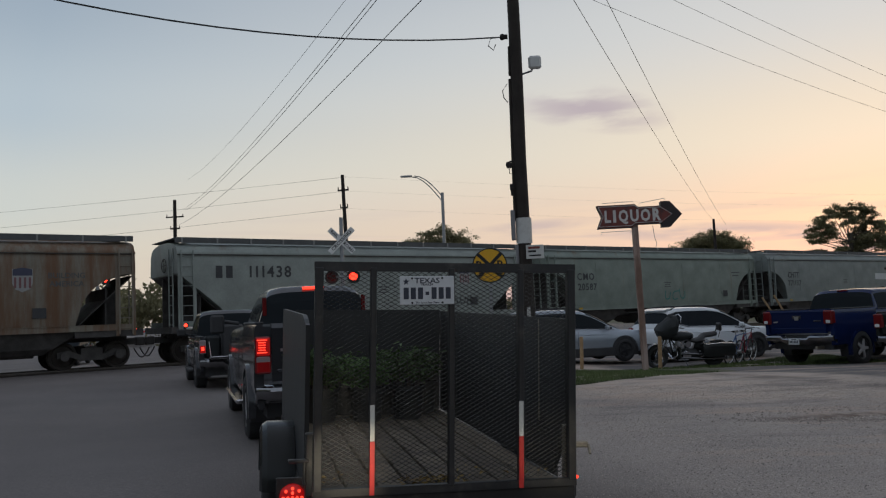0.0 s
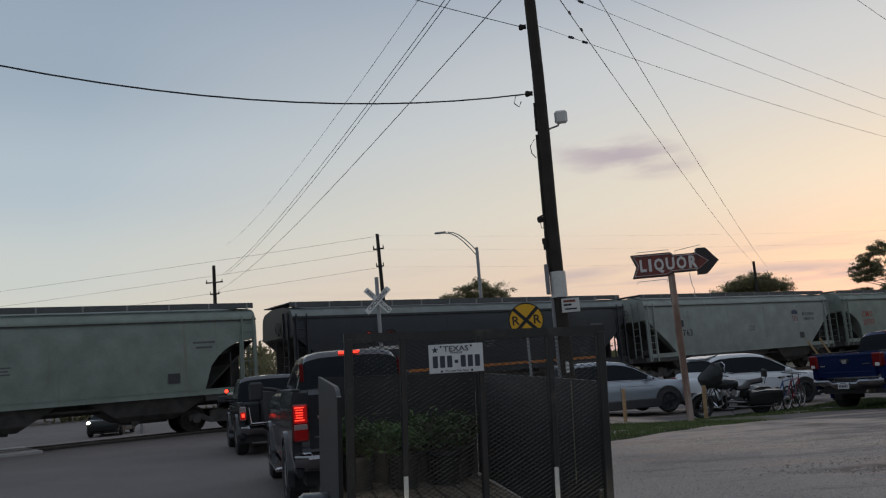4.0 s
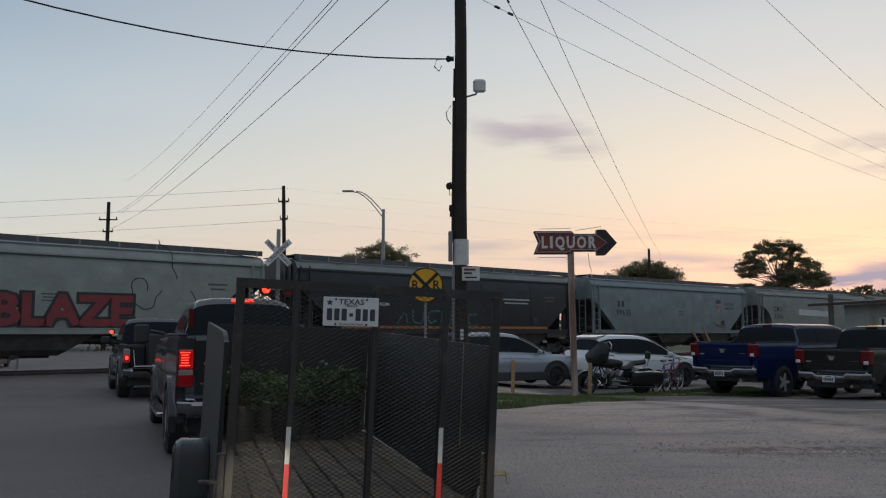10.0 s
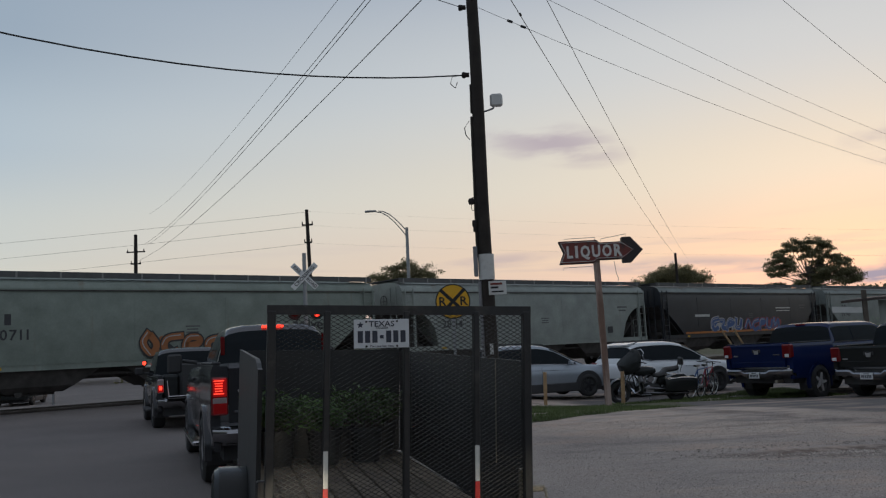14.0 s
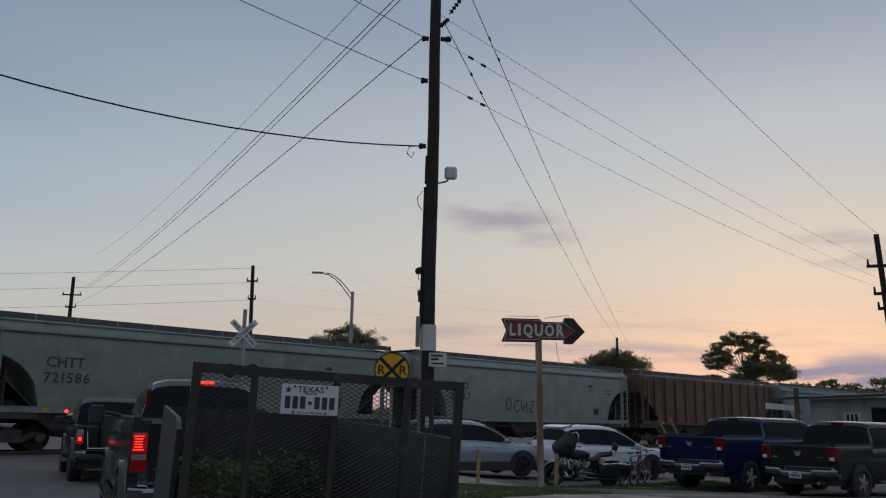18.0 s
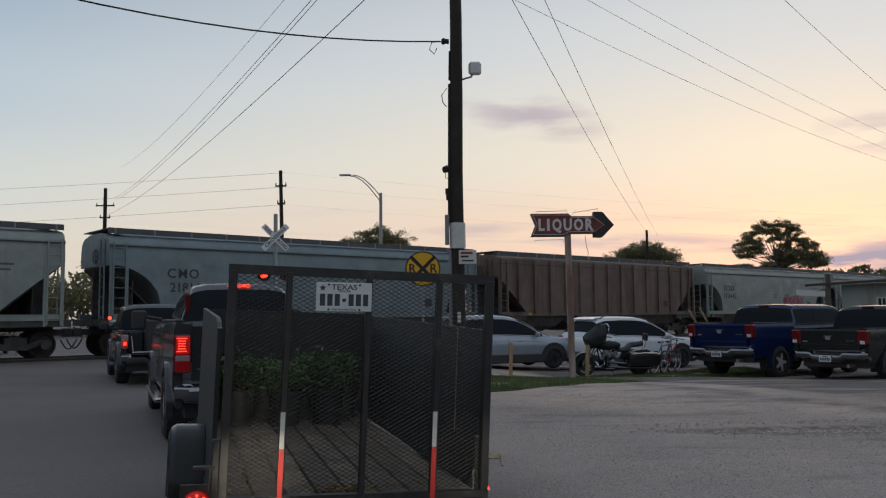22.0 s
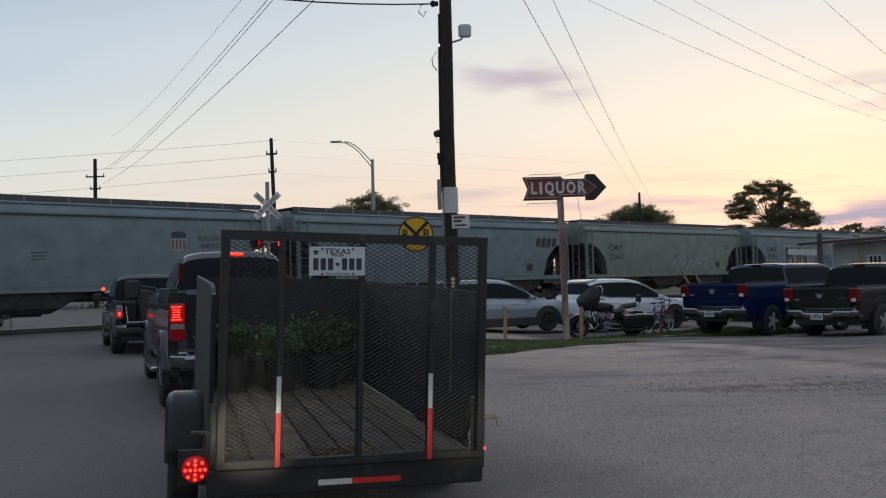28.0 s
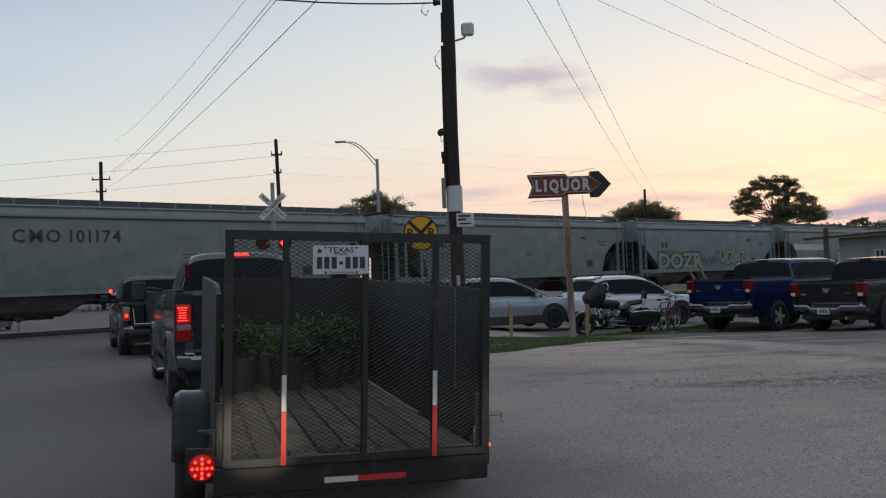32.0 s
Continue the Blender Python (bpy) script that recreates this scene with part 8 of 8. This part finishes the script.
            row.append((px_ * f, (ya + yb) / 2 + py_ * f, z + 0.05 * noise.noise((px_ * 9, py_ * 9, 3.0))))
        bag.append(row)
    part("windscreen_cover", Shape().loft(bag), MAT["canvas"], m, "dark canvas cover tied over the windscreen", smooth=48)
    part("cover_strap", Shape().tube([(0.30, 0.56, 0.95), (0.34, 0.48, 1.12), (0.26, 0.42, 1.33)], 0.012, 6), MAT["leather"], m)
    part("cover_peak", Shape().loft([[(x, y, z) for x, y in ((-0.16, 0.46), (0.16, 0.46), (0.12, 0.38), (-0.12, 0.38))] for z in (1.34, 1.40)] + [[(-0.06, 0.42, 1.47), (0.10, 0.42, 1.47), (0.06, 0.40, 1.47), (-0.06, 0.40, 1.47)]]), MAT["canvas"], m, smooth=40)
    part("windscreen_rim", Shape().tube([(-0.30, 0.33, 1.10), (-0.24, 0.22, 1.40), (0, 0.18, 1.46), (0.24, 0.22, 1.40), (0.30, 0.33, 1.10)], 0.012, 6), MAT["chrome"], m)
    part("head_lamp", Shape().cyl((0, 0.62, 0.95), (0, 0.76, 0.95), 0.09, 0.10, 14), ch, m, smooth=40)
    part("backrest", Shape().cbox((0, -0.98, 1.08), (0.26, 0.08, 0.22), 0.04), MAT["leather"], m, smooth=30)
    part("backrest_bar", Shape().tube([(-0.12, -0.9, 0.8), (-0.11, -1.0, 1.12), (0.11, -1.0, 1.12), (0.12, -0.9, 0.8)], 0.012, 6), ch, m)
    for sx in (-1, 1):
        part("air_cleaner", Shape().cyl((sx * 0.15, 0.02, 0.66), (sx * 0.23, 0.02, 0.66), 0.10, 0.085, 16), MAT["chrome"], m, smooth=40)
        part("saddlebag_trim", Shape().tube([(sx * 0.40, -1.26, 0.66), (sx * 0.41, -0.80, 0.69), (sx * 0.40, -0.40, 0.66)], 0.010, 6), MAT["chrome"], m)
        part("turn_lamp", Shape().lathe([(-0.03, 0.0), (-0.02, 0.035), (0.02, 0.04), (0.03, 0.0)], 12, "y"), MAT["chrome"], m, at=pose(sx * 0.24, 0.66, 0.94), smooth=40)
    part("side_stand", Shape().cyl((-0.1, 0.1, 0.3), (-0.35, 0.05, 0.0), 0.015, 0.015, 6), ch, m)


motorcycle(pose(4.55, 23.6, ground_z(4.55, 23.6), 0, -6, 104))


def bicycle(at, paint, label):
    b = thing("bicycle", at, label, "bicycle")
    for y in (-0.52, 0.52):
        spoked_wheel(b, "wheel", (0, y, 0.34), 0.34, 0.022, 16, MAT["steel"])
    f = Shape()
    hub, seat, head, rear = (0, -0.08, 0.29), (0, -0.22, 0.80), (0, 0.36, 0.85), (0, -0.52, 0.34)
    for a, c in ((hub, seat), (hub, head), (seat, head), (rear, seat), (rear, hub)):
        f.cyl(a, c, 0.017, 0.017, 8)
    part("frame", f, paint, b)
    part("fork", Shape().cyl((0, 0.36, 0.85), (0, 0.52, 0.34), 0.015, 0.015, 8), paint, b)
    part("handlebar", Shape().tube([(-0.28, 0.24, 1.0), (-0.1, 0.34, 0.99), (0.1, 0.34, 0.99), (0.28, 0.24, 1.0)], 0.012, 6).cyl((0, 0.36, 0.85), (0, 0.34, 0.99), 0.013, 0.013, 6), MAT["iron"], b)
    part("saddle", Shape().loft([[(w * c_, y, 0.92 + 0.03 * s_) for c_, s_ in ((-1, 0), (0, 1), (1, 0), (0, -1))] for y, w in ((-0.38, 0.08), (-0.25, 0.06), (-0.12, 0.02))]), MAT["leather"], b)
    part("seat_post", Shape().cyl((0, -0.22, 0.80), (0, -0.25, 0.91), 0.012, 0.012, 6), MAT["steel"], b)
    part("crank", Shape().cyl((-0.09, -0.08, 0.29), (0.09, -0.08, 0.29), 0.015, 0.015, 6).cyl((0.05, -0.08, 0.29), (0.07, -0.08, 0.29), 0.09, 0.09, 14).cyl((0.09, -0.08, 0.29), (0.1, -0.2, 0.2), 0.01, 0.01, 5).cyl((-0.09, -0.08, 0.29), (-0.1, 0.05, 0.38), 0.01, 0.01, 5), MAT["iron"], b)


bicycle(pose(6.25, 24.8, ground_z(6.25, 24.8), 0, 8, -42), MAT["bicycle_blue"], "blue bicycle standing in front of the white suv")
bicycle(pose(6.55, 25.1, ground_z(6.55, 25.1), 0, 6, -36), MAT["bicycle_red"], "dark red bicycle leaning beside a blue one")


# ---- the utility trailer with its mesh ramp gate ----
TRAILER_AT = pose(-0.572, 4.877, 0, 1.65, 2.2, 17.6)      # nose a little up, leaning to the kerb


def trailer():
    T = thing("utility_trailer", TRAILER_AT, "black utility trailer with mesh ramp gate and wooden deck", "trailer")
    K, M_ = MAT["black_paint"], MAT["black_panel"]
    x0, x1 = -0.70, 0.778
    length = 3.4
    # frame
    part("rear_channel", Shape().cbox(((x0 + x1) / 2, 0.03, 0.378), (x1 - x0 + 0.06, 0.07, 0.145), 0.008), K, T)
    for x in (x0, x1):
        part("side_channel", Shape().box(x - 0.03, x + 0.03, 0.07, length, 0.33, 0.44), K, T)
    part("front_channel", Shape().box(x0, x1, length, length + 0.06, 0.33, 0.44), K, T)
    part("tongue", Shape().hexa([(-0.55, length, 0.34), (0.65, length, 0.34), (0.10, length + 1.55, 0.42), (0.0, length + 1.55, 0.42), (-0.55, length, 0.42), (0.65, length, 0.42), (0.10, length + 1.55, 0.50), (0.0, length + 1.55, 0.50)]), K, T)
    # deck boards
    n = 8
    w = (x1 - x0 - 0.06) / n
    for i in range(n):
        a = x0 + 0.03 + i * w
        part("deck_board", Shape().cbox((a + w / 2, (0.08 + length) / 2, 0.45), (w - 0.018, length - 0.1, 0.035), 0.004), MAT["deck_wood"], T)
    # side and front panels
    lp = part("side_panel", Shape().prism([(0.16, 0.46), (length, 0.46), (length, 1.42), (0.42, 1.42), (0.26, 1.40), (0.18, 1.375), (0.10, 1.37), (0.10, 1.20), (0.12, 0.78)], x0 - 0.025, x0 + 0.0, "x"), M_, T, "flat black sheet side panel")
    rp_ = part("side_panel", Shape().prism([(0.32, 0.46), (length, 0.46), (length, 1.40), (0.06, 1.40), (0.06, 0.74)], x1 - 0.0, x1 + 0.025, "x"), M_, T, "flat black sheet side panel")
    part("front_panel", Shape().box(x0 + 0.01, x1 - 0.01, length - 0.03, length - 0.005, 0.46, 1.41), M_, T, "flat black sheet front panel")
    part("panel_seam", Shape().box(x1 - 0.006, x1 - 0.001, 0.52, 0.53, 0.75, 1.39), MAT["worn_steel"], T)
    for x in (x0, x1):
        part("corner_post", Shape().cbox((x, 0.05, 0.62), (0.05, 0.05, 0.34), 0.006), MAT["worn_steel"] if x > 0 else K, T)
    # ramp gate
    gx0, gx1, gz0, gz1 = -0.69, 0.80, 0.46, 1.715
    gy = -0.02
    G = part("ramp_gate", Shape().box(gx0, gx1, gy - 0.02, gy + 0.02, gz1 - 0.050, gz1), K, T, "upright black steel ramp gate with expanded mesh")
    part("bottom_rail", Shape().box(gx0, gx1, gy - 0.02, gy + 0.02, gz0, gz0 + 0.04), K, G)
    bars = (gx0 + 0.025, -0.370, 0.068, 0.472, gx1 - 0.025)
    for i, x in enumerate(bars):
        bw = 0.023 if i in (0, 4) else 0.0165
        part("gate_bar", Shape().cbox((x, gy - 0.004, (gz0 + gz1) / 2), (2 * bw, 0.045, gz1 - gz0 - 0.06), 0.004), K, G)
    # expanded metal: zigzag strands that meet at their bends
    px, pz, th, dp = 0.0425, 0.0235, 0.0016, 0.0025
    pts, fs = [], []
    cols = int((gx1 - gx0 - 0.04) / (px / 2))
    yb = gy + 0.022
    for r in range(int((gz1 - gz0 - 0.08) / pz)):
        zc = gz0 + 0.05 + (r + 0.5) * pz
        for c in range(cols):
            xa, xb = gx0 + 0.02 + c * px / 2, gx0 + 0.02 + (c + 1) * px / 2
            ha, hb = (0, pz / 2) if c % 2 == 0 else (pz / 2, 0)
            for s_ in (1, -1):
                k = len(pts)
                for q, zz in ((xa, zc + s_ * ha), (xb, zc + s_ * hb)):
                    pts += [(q, yb - dp, zz - th), (q, yb - dp, zz + th), (q, yb + dp, zz + th), (q, yb + dp, zz - th)]
                fs += [(k, k + 1, k + 5, k + 4), (k + 1, k + 2, k + 6, k + 5), (k + 2, k + 3, k + 7, k + 6), (k + 3, k, k + 4, k + 7)]
    sh = Shape()
    sh.v, sh.f = pts, fs
    tagged(part("expanded_mesh", sh, MAT["mesh_paint"], G, "diamond-pattern expanded steel mesh"), kind="stuff")
    # reflective strips on two bars
    for x in (-0.374, 0.468):
        part("white_strip", Shape().box(x - 0.0125, x + 0.0125, gy - 0.032, gy - 0.0275, 0.748, 0.942), MAT["white_reflector"], G)
        part("red_strip", Shape().box(x - 0.0135, x + 0.0135, gy - 0.032, gy - 0.0275, 0.462, 0.746), MAT["red_reflector"], G)
    part("white_strip", Shape().box(-0.145, 0.04, -0.011, -0.0055, 0.343, 0.373), MAT["white_reflector"], T)
    part("red_strip", Shape().box(0.042, 0.315, -0.011, -0.0055, 0.343, 0.373), MAT["red_reflector"], T)
    # number plate: bars for the number, the words that can be read
    P = part("number_plate", Shape().cbox((0, 0, 0), (0.305, 0.006, 0.156), 0.002), MAT["plate_white"], G, "white trailer number plate with dark bars", at=pose(-0.078, gy - 0.045, 1.562, 0, -1.0, 0))
    lettering("plate_word", "TEXAS", 0.042, MAT["plate_ink"], P, upright(0.0, -0.0035, 0.052), 0.0008, wide=1.15)
    lettering("plate_word", "TRAILER", 0.016, MAT["plate_ink"], P, upright(0.0, -0.0035, 0.031), 0.0008, wide=1.2)
    lettering("plate_word", "The Lone Star State", 0.015, MAT["plate_ink"], P, upright(0.0, -0.0035, -0.067), 0.0008, wide=1.1)
    for i, x in enumerate((-0.118, -0.078, -0.038, 0.038, 0.078, 0.118)):
        part("plate_bar", Shape().box(x - 0.014, x + 0.014, -0.0052, -0.0035, -0.048, 0.016), MAT["plate_ink"], P)
    part("plate_bar", Shape().box(-0.010, 0.010, -0.0052, -0.0035, -0.026, -0.008), MAT["plate_ink"], P)
    star = [(0.02 * (1 if i % 2 == 0 else 0.42) * math.sin(math.pi * i / 5), 0.02 * (1 if i % 2 == 0 else 0.42) * math.cos(math.pi * i / 5)) for i in range(10)]
    part("plate_star", Shape().prism([(x - 0.118, z + 0.048) for x, z in star], -0.0052, -0.0035, "y"), MAT["plate_ink"], P)
    for x in (-0.085, 0.085):
        for z in (0.066, -0.068):
            part("plate_screw", Shape().cyl((x, -0.008, z), (x, -0.003, z), 0.006, 0.006, 8), MAT["rr_black"], P)
    # latches, fenders, wheels, lamps
    part("latch", Shape().cbox((x1 + 0.05, 0.02, 0.68), (0.12, 0.05, 0.035), 0.006).cyl((x1 + 0.11, 0.0, 0.68), (x1 + 0.11, -0.03, 0.63), 0.009, 0.009, 8), MAT["worn_steel"], T, "bright steel gate latch")
    part("latch", Shape().cbox((x0 - 0.06, 0.03, 0.645), (0.11, 0.04, 0.018), 0.004).cbox((x0 - 0.03, 0.03, 0.58), (0.018, 0.04, 0.13), 0.004), MAT["black_paint"], T, "worn steel gate latch")
    ay = 1.25
    cx = 0.05
    for sx in (-1, 1):
        f = Shape()
        rings = []
        for i in range(21):
            a = math.pi * i / 20
            rings.append([(cx + sx * (0.78 + q), ay + (0.38 + d) * math.cos(a), 0.30 + (0.38 + d) * math.sin(a)) for q, d in ((0, 0), (0.17, 0), (0.195, -0.02), (0.21, -0.055), (0.222, -0.05), (0.205, -0.008), (0.175, 0.012), (0, 0.012))])
        f.loft(rings)
        f.prism([(ay + 0.385 * math.cos(math.pi * i / 10), 0.30 + 0.385 * math.sin(math.pi * i / 10)) for i in range(11)], cx + sx * 0.778, cx + sx * 0.784, "x")
        part("fender", f, MAT["black_car"], T, smooth=30)
        add_wheel(T, "trailer", cx + sx * 0.885, ay, sx, "steel", -0.036 + 0.034 * sx)
    part("axle", Shape().cyl((cx - 0.9, ay, 0.32), (cx + 0.9, ay, 0.32), 0.035, 0.035, 8), K, T)
    lb = part("lamp_bracket", Shape().cbox((x0 - 0.09, 0.10, 0.45), (0.17, 0.02, 0.19), 0.004), K, T)
    lm = part("tail_lamp", Shape().lathe([(0.0, 0.07), (-0.02, 0.068), (-0.028, 0.05), (-0.03, 0.0)], 22, "y"), MAT["tail_on"], lb, "lit round red tail lamp", at=pose(x0 - 0.088, 0.085, 0.446), smooth=50)
    for q in range(13):
        rr_, aa = (0, 0) if q == 0 else ((0.025, q * math.pi / 2) if q < 5 else (0.050, q * math.pi / 4))
        part("lamp_diode", Shape().cyl((rr_ * math.cos(aa), -0.036, rr_ * math.sin(aa)), (rr_ * math.cos(aa), -0.028, rr_ * math.sin(aa)), 0.0085, 0.0085, 8), MAT["tail_hot"], lm)
    rb = part("lamp_bracket", Shape().cbox((x1 + 0.06, 0.16, 0.50), (0.07, 0.03, 0.30), 0.004), K, T)
    part("marker_lamp", Shape().cyl((x1 + 0.035, 0.0, 0.50), (x1 + 0.035, -0.012, 0.50), 0.010, 0.010, 10), MAT["tail_hot"], rb)
    return T


trailer()


def leaf_litter():
    """Dry leaves caught behind the gate."""
    base = TRAILER_AT
    rng = random.Random(31)
    s = Shape()
    for _ in range(150):
        x, y = (rng.gauss(0.02, 0.09), rng.uniform(0.10, 0.20)) if rng.random() < 0.7 else (rng.uniform(-0.66, 0.76), rng.uniform(0.10, 0.5))
        c = base @ Vector((x, y, 0.472 + rng.uniform(0, 0.03)))
        q = Euler((rng.uniform(-0.6, 0.6), rng.uniform(-0.6, 0.6), rng.uniform(0, 6.3))).to_matrix()
        w, l = rng.uniform(0.006, 0.012), rng.uniform(0.012, 0.028)
        s.add([tuple(c + q @ Vector(p)) for p in ((0, -l, 0), (w, 0, 0.004), (0, l, 0), (-w, 0, 0.004))], [(0, 1, 2, 3)])
    tagged(part("leaf_litter", s, mat("dry_leaf", (0.32, 0.22, 0.07), 0.8, 0.0, 0.4, 20)), "dry yellow-brown leaves on the trailer deck", "leaves", kind="stuff")


leaf_litter()


def potted_shrub(x, y, r, h, seed, label="leafy green shrub in a black nursery pot"):
    rng = random.Random(seed)
    base = TRAILER_AT @ pose(x, y, 0.468)
    t = thing("potted_shrub", base, label, "potted plant", "shrubs on the trailer")
    part("pot", Shape().lathe([(0.0, 0.0), (0.0, r * 0.78), (0.02, r * 0.8), (0.25, r * 0.97), (0.25, r * 1.05), (0.29, r * 1.06), (0.29, r * 0.98), (0.24, r * 0.95), (0.24, 0.0)], 22, "z"), MAT["pot"], t, smooth=35)
    stems, lv, lf = Shape(), [], []
    for i in range(22):
        a, rr = rng.uniform(0, 6.28), r * rng.uniform(0.2, 0.7)
        b = Vector((rr * math.cos(a), rr * math.sin(a), 0.24))
        e = Vector((1.7 * rr * math.cos(a), 1.7 * rr * math.sin(a), 0.30 + h * rng.uniform(0.5, 1.0)))
        stems.cyl(b, e, 0.006, 0.003, 5)
        for j in range(26):
            u = rng.uniform(0.42, 1.08)
            c = b.lerp(e, u) + Vector((rng.gauss(0, 0.035), rng.gauss(0, 0.035), rng.gauss(0, 0.03)))
            q = Euler((rng.uniform(-0.9, 0.9), rng.uniform(-0.9, 0.9), rng.uniform(0, 6.3))).to_matrix()
            w, l = rng.uniform(0.010, 0.017), rng.uniform(0.03, 0.055)
            k = len(lv)
            lv += [tuple(c + q @ Vector(p)) for p in ((0, -l, 0), (w, 0, 0.006), (0, l, 0), (-w, 0, 0.006))]
            lf.append((k, k + 1, k + 2, k + 3))
    part("stem", stems, MAT["bark"], t)
    s = Shape()
    s.v, s.f = lv, lf
    tagged(part("leaves", s, MAT["leaf"], t), kind="stuff")


for i_, (x_, y_, r_, h_) in enumerate(((-0.50, 3.12, 0.15, 0.26), (-0.17, 3.15, 0.14, 0.22), (0.20, 3.12, 0.15, 0.26), (-0.42, 2.70, 0.15, 0.24), (-0.03, 2.68, 0.15, 0.20), (0.34, 2.76, 0.15, 0.30), (0.55, 3.15, 0.14, 0.24))):
    potted_shrub(x_, y_, r_, h_, 50 + i_)


# ---- the bonnet of the car that carries the camera ----
def own_bonnet():
    rings = []
    for y, z in ((0.98, 0.965), (1.25, 0.982), (1.55, 0.992), (1.80, 0.995), (1.90, 0.975), (1.98, 0.90), (2.0, 0.70)):
        top = [(x, y - 0.12 * ((x - 0.3) / 0.85) ** 4, z - 0.012 * ((x - 0.3) / 0.85) ** 2) for x in np.linspace(-0.52, 1.12, 13)]
        rings.append(top + [(x, yy - 0.01, zz - 0.03) for x, yy, zz in reversed(top)])
    c = thing("car_bonnet", pose(0, 0, 0), "dull maroon bonnet of the waiting car", "car")
    part("panel", Shape().loft(rings), mat("maroon_car_paint", (0.17, 0.07, 0.05), 0.5, 0.0, 0.1, 3), c, smooth=50)
    body = Shape()
    body.loft([[(x, y, z) for x, z in ((-0.55, 0.3), (1.15, 0.3), (1.15, 0.9), (-0.55, 0.9))] for y in (0.98, 1.85)])
    part("front_body", body, MAT["dark_plastic"], c)
    part("front_bumper", Shape().loft([[(x, y, z) for y, z in ((1.80, 0.30), (2.02 - 0.12 * abs(x - 0.3) ** 2, 0.32), (2.05 - 0.12 * abs(x - 0.3) ** 2, 0.50), (2.0 - 0.12 * abs(x - 0.3) ** 2, 0.66), (1.80, 0.68))] for x in np.linspace(-0.56, 1.16, 9)]), bpy.data.materials["maroon_car_paint"], c, smooth=40)
    for x in (-0.40, 0.90):
        part("head_lamp", Shape().lathe([(0.0, 0.09), (0.04, 0.085), (0.06, 0.05), (0.065, 0.0)], 20, "y"), MAT["head_on"], c, "lit round headlamp", at=pose(x, 2.02, 0.76), smooth=50)
    for sx, x in ((-1, -0.48), (1, 1.08)):
        add_wheel(c, "suv", x, 1.25, sx)


own_bonnet()


# ---- what moves ----
def motions():
    for car, s in WAGONS:
        rows = []
        for t in (0.0, 32.0):
            x, y, _ = track_point(s + TRAIN_SPEED * t, 0, 0)
            rows.append((t, pose(x, y, RAIL_Z, 0, 0, TRACK_RZ)))
        walk(car, rows)
    # the two lamps of the crossing signal flash by turns: each lens turns its lit or its dark face forward
    rate, begin = 0.8413, 0.4603
    for i, (lens, x, y, z) in enumerate(FLASHERS):
        rows, turn = [], 0.0
        lit = ((begin + 0.5 * (1 - i)) % 1.0) < 0.5
        turn = 0.0 if lit else 180.0
        rows.append((0.0, pose(x, y, z, 0, 0, turn)))
        k = 1
        while True:
            t = (k * 0.5 - begin % 0.5) / rate
            if t > 31.8:
                break
            for step in range(4):
                rows.append((t - 0.05 + step / 30, pose(x, y, z, 0, 0, turn + 60 * step)))
            turn += 180.0
            k += 1
        rows.append((32.0, pose(x, y, z, 0, 0, turn)))
        walk(lens, rows)


motions()
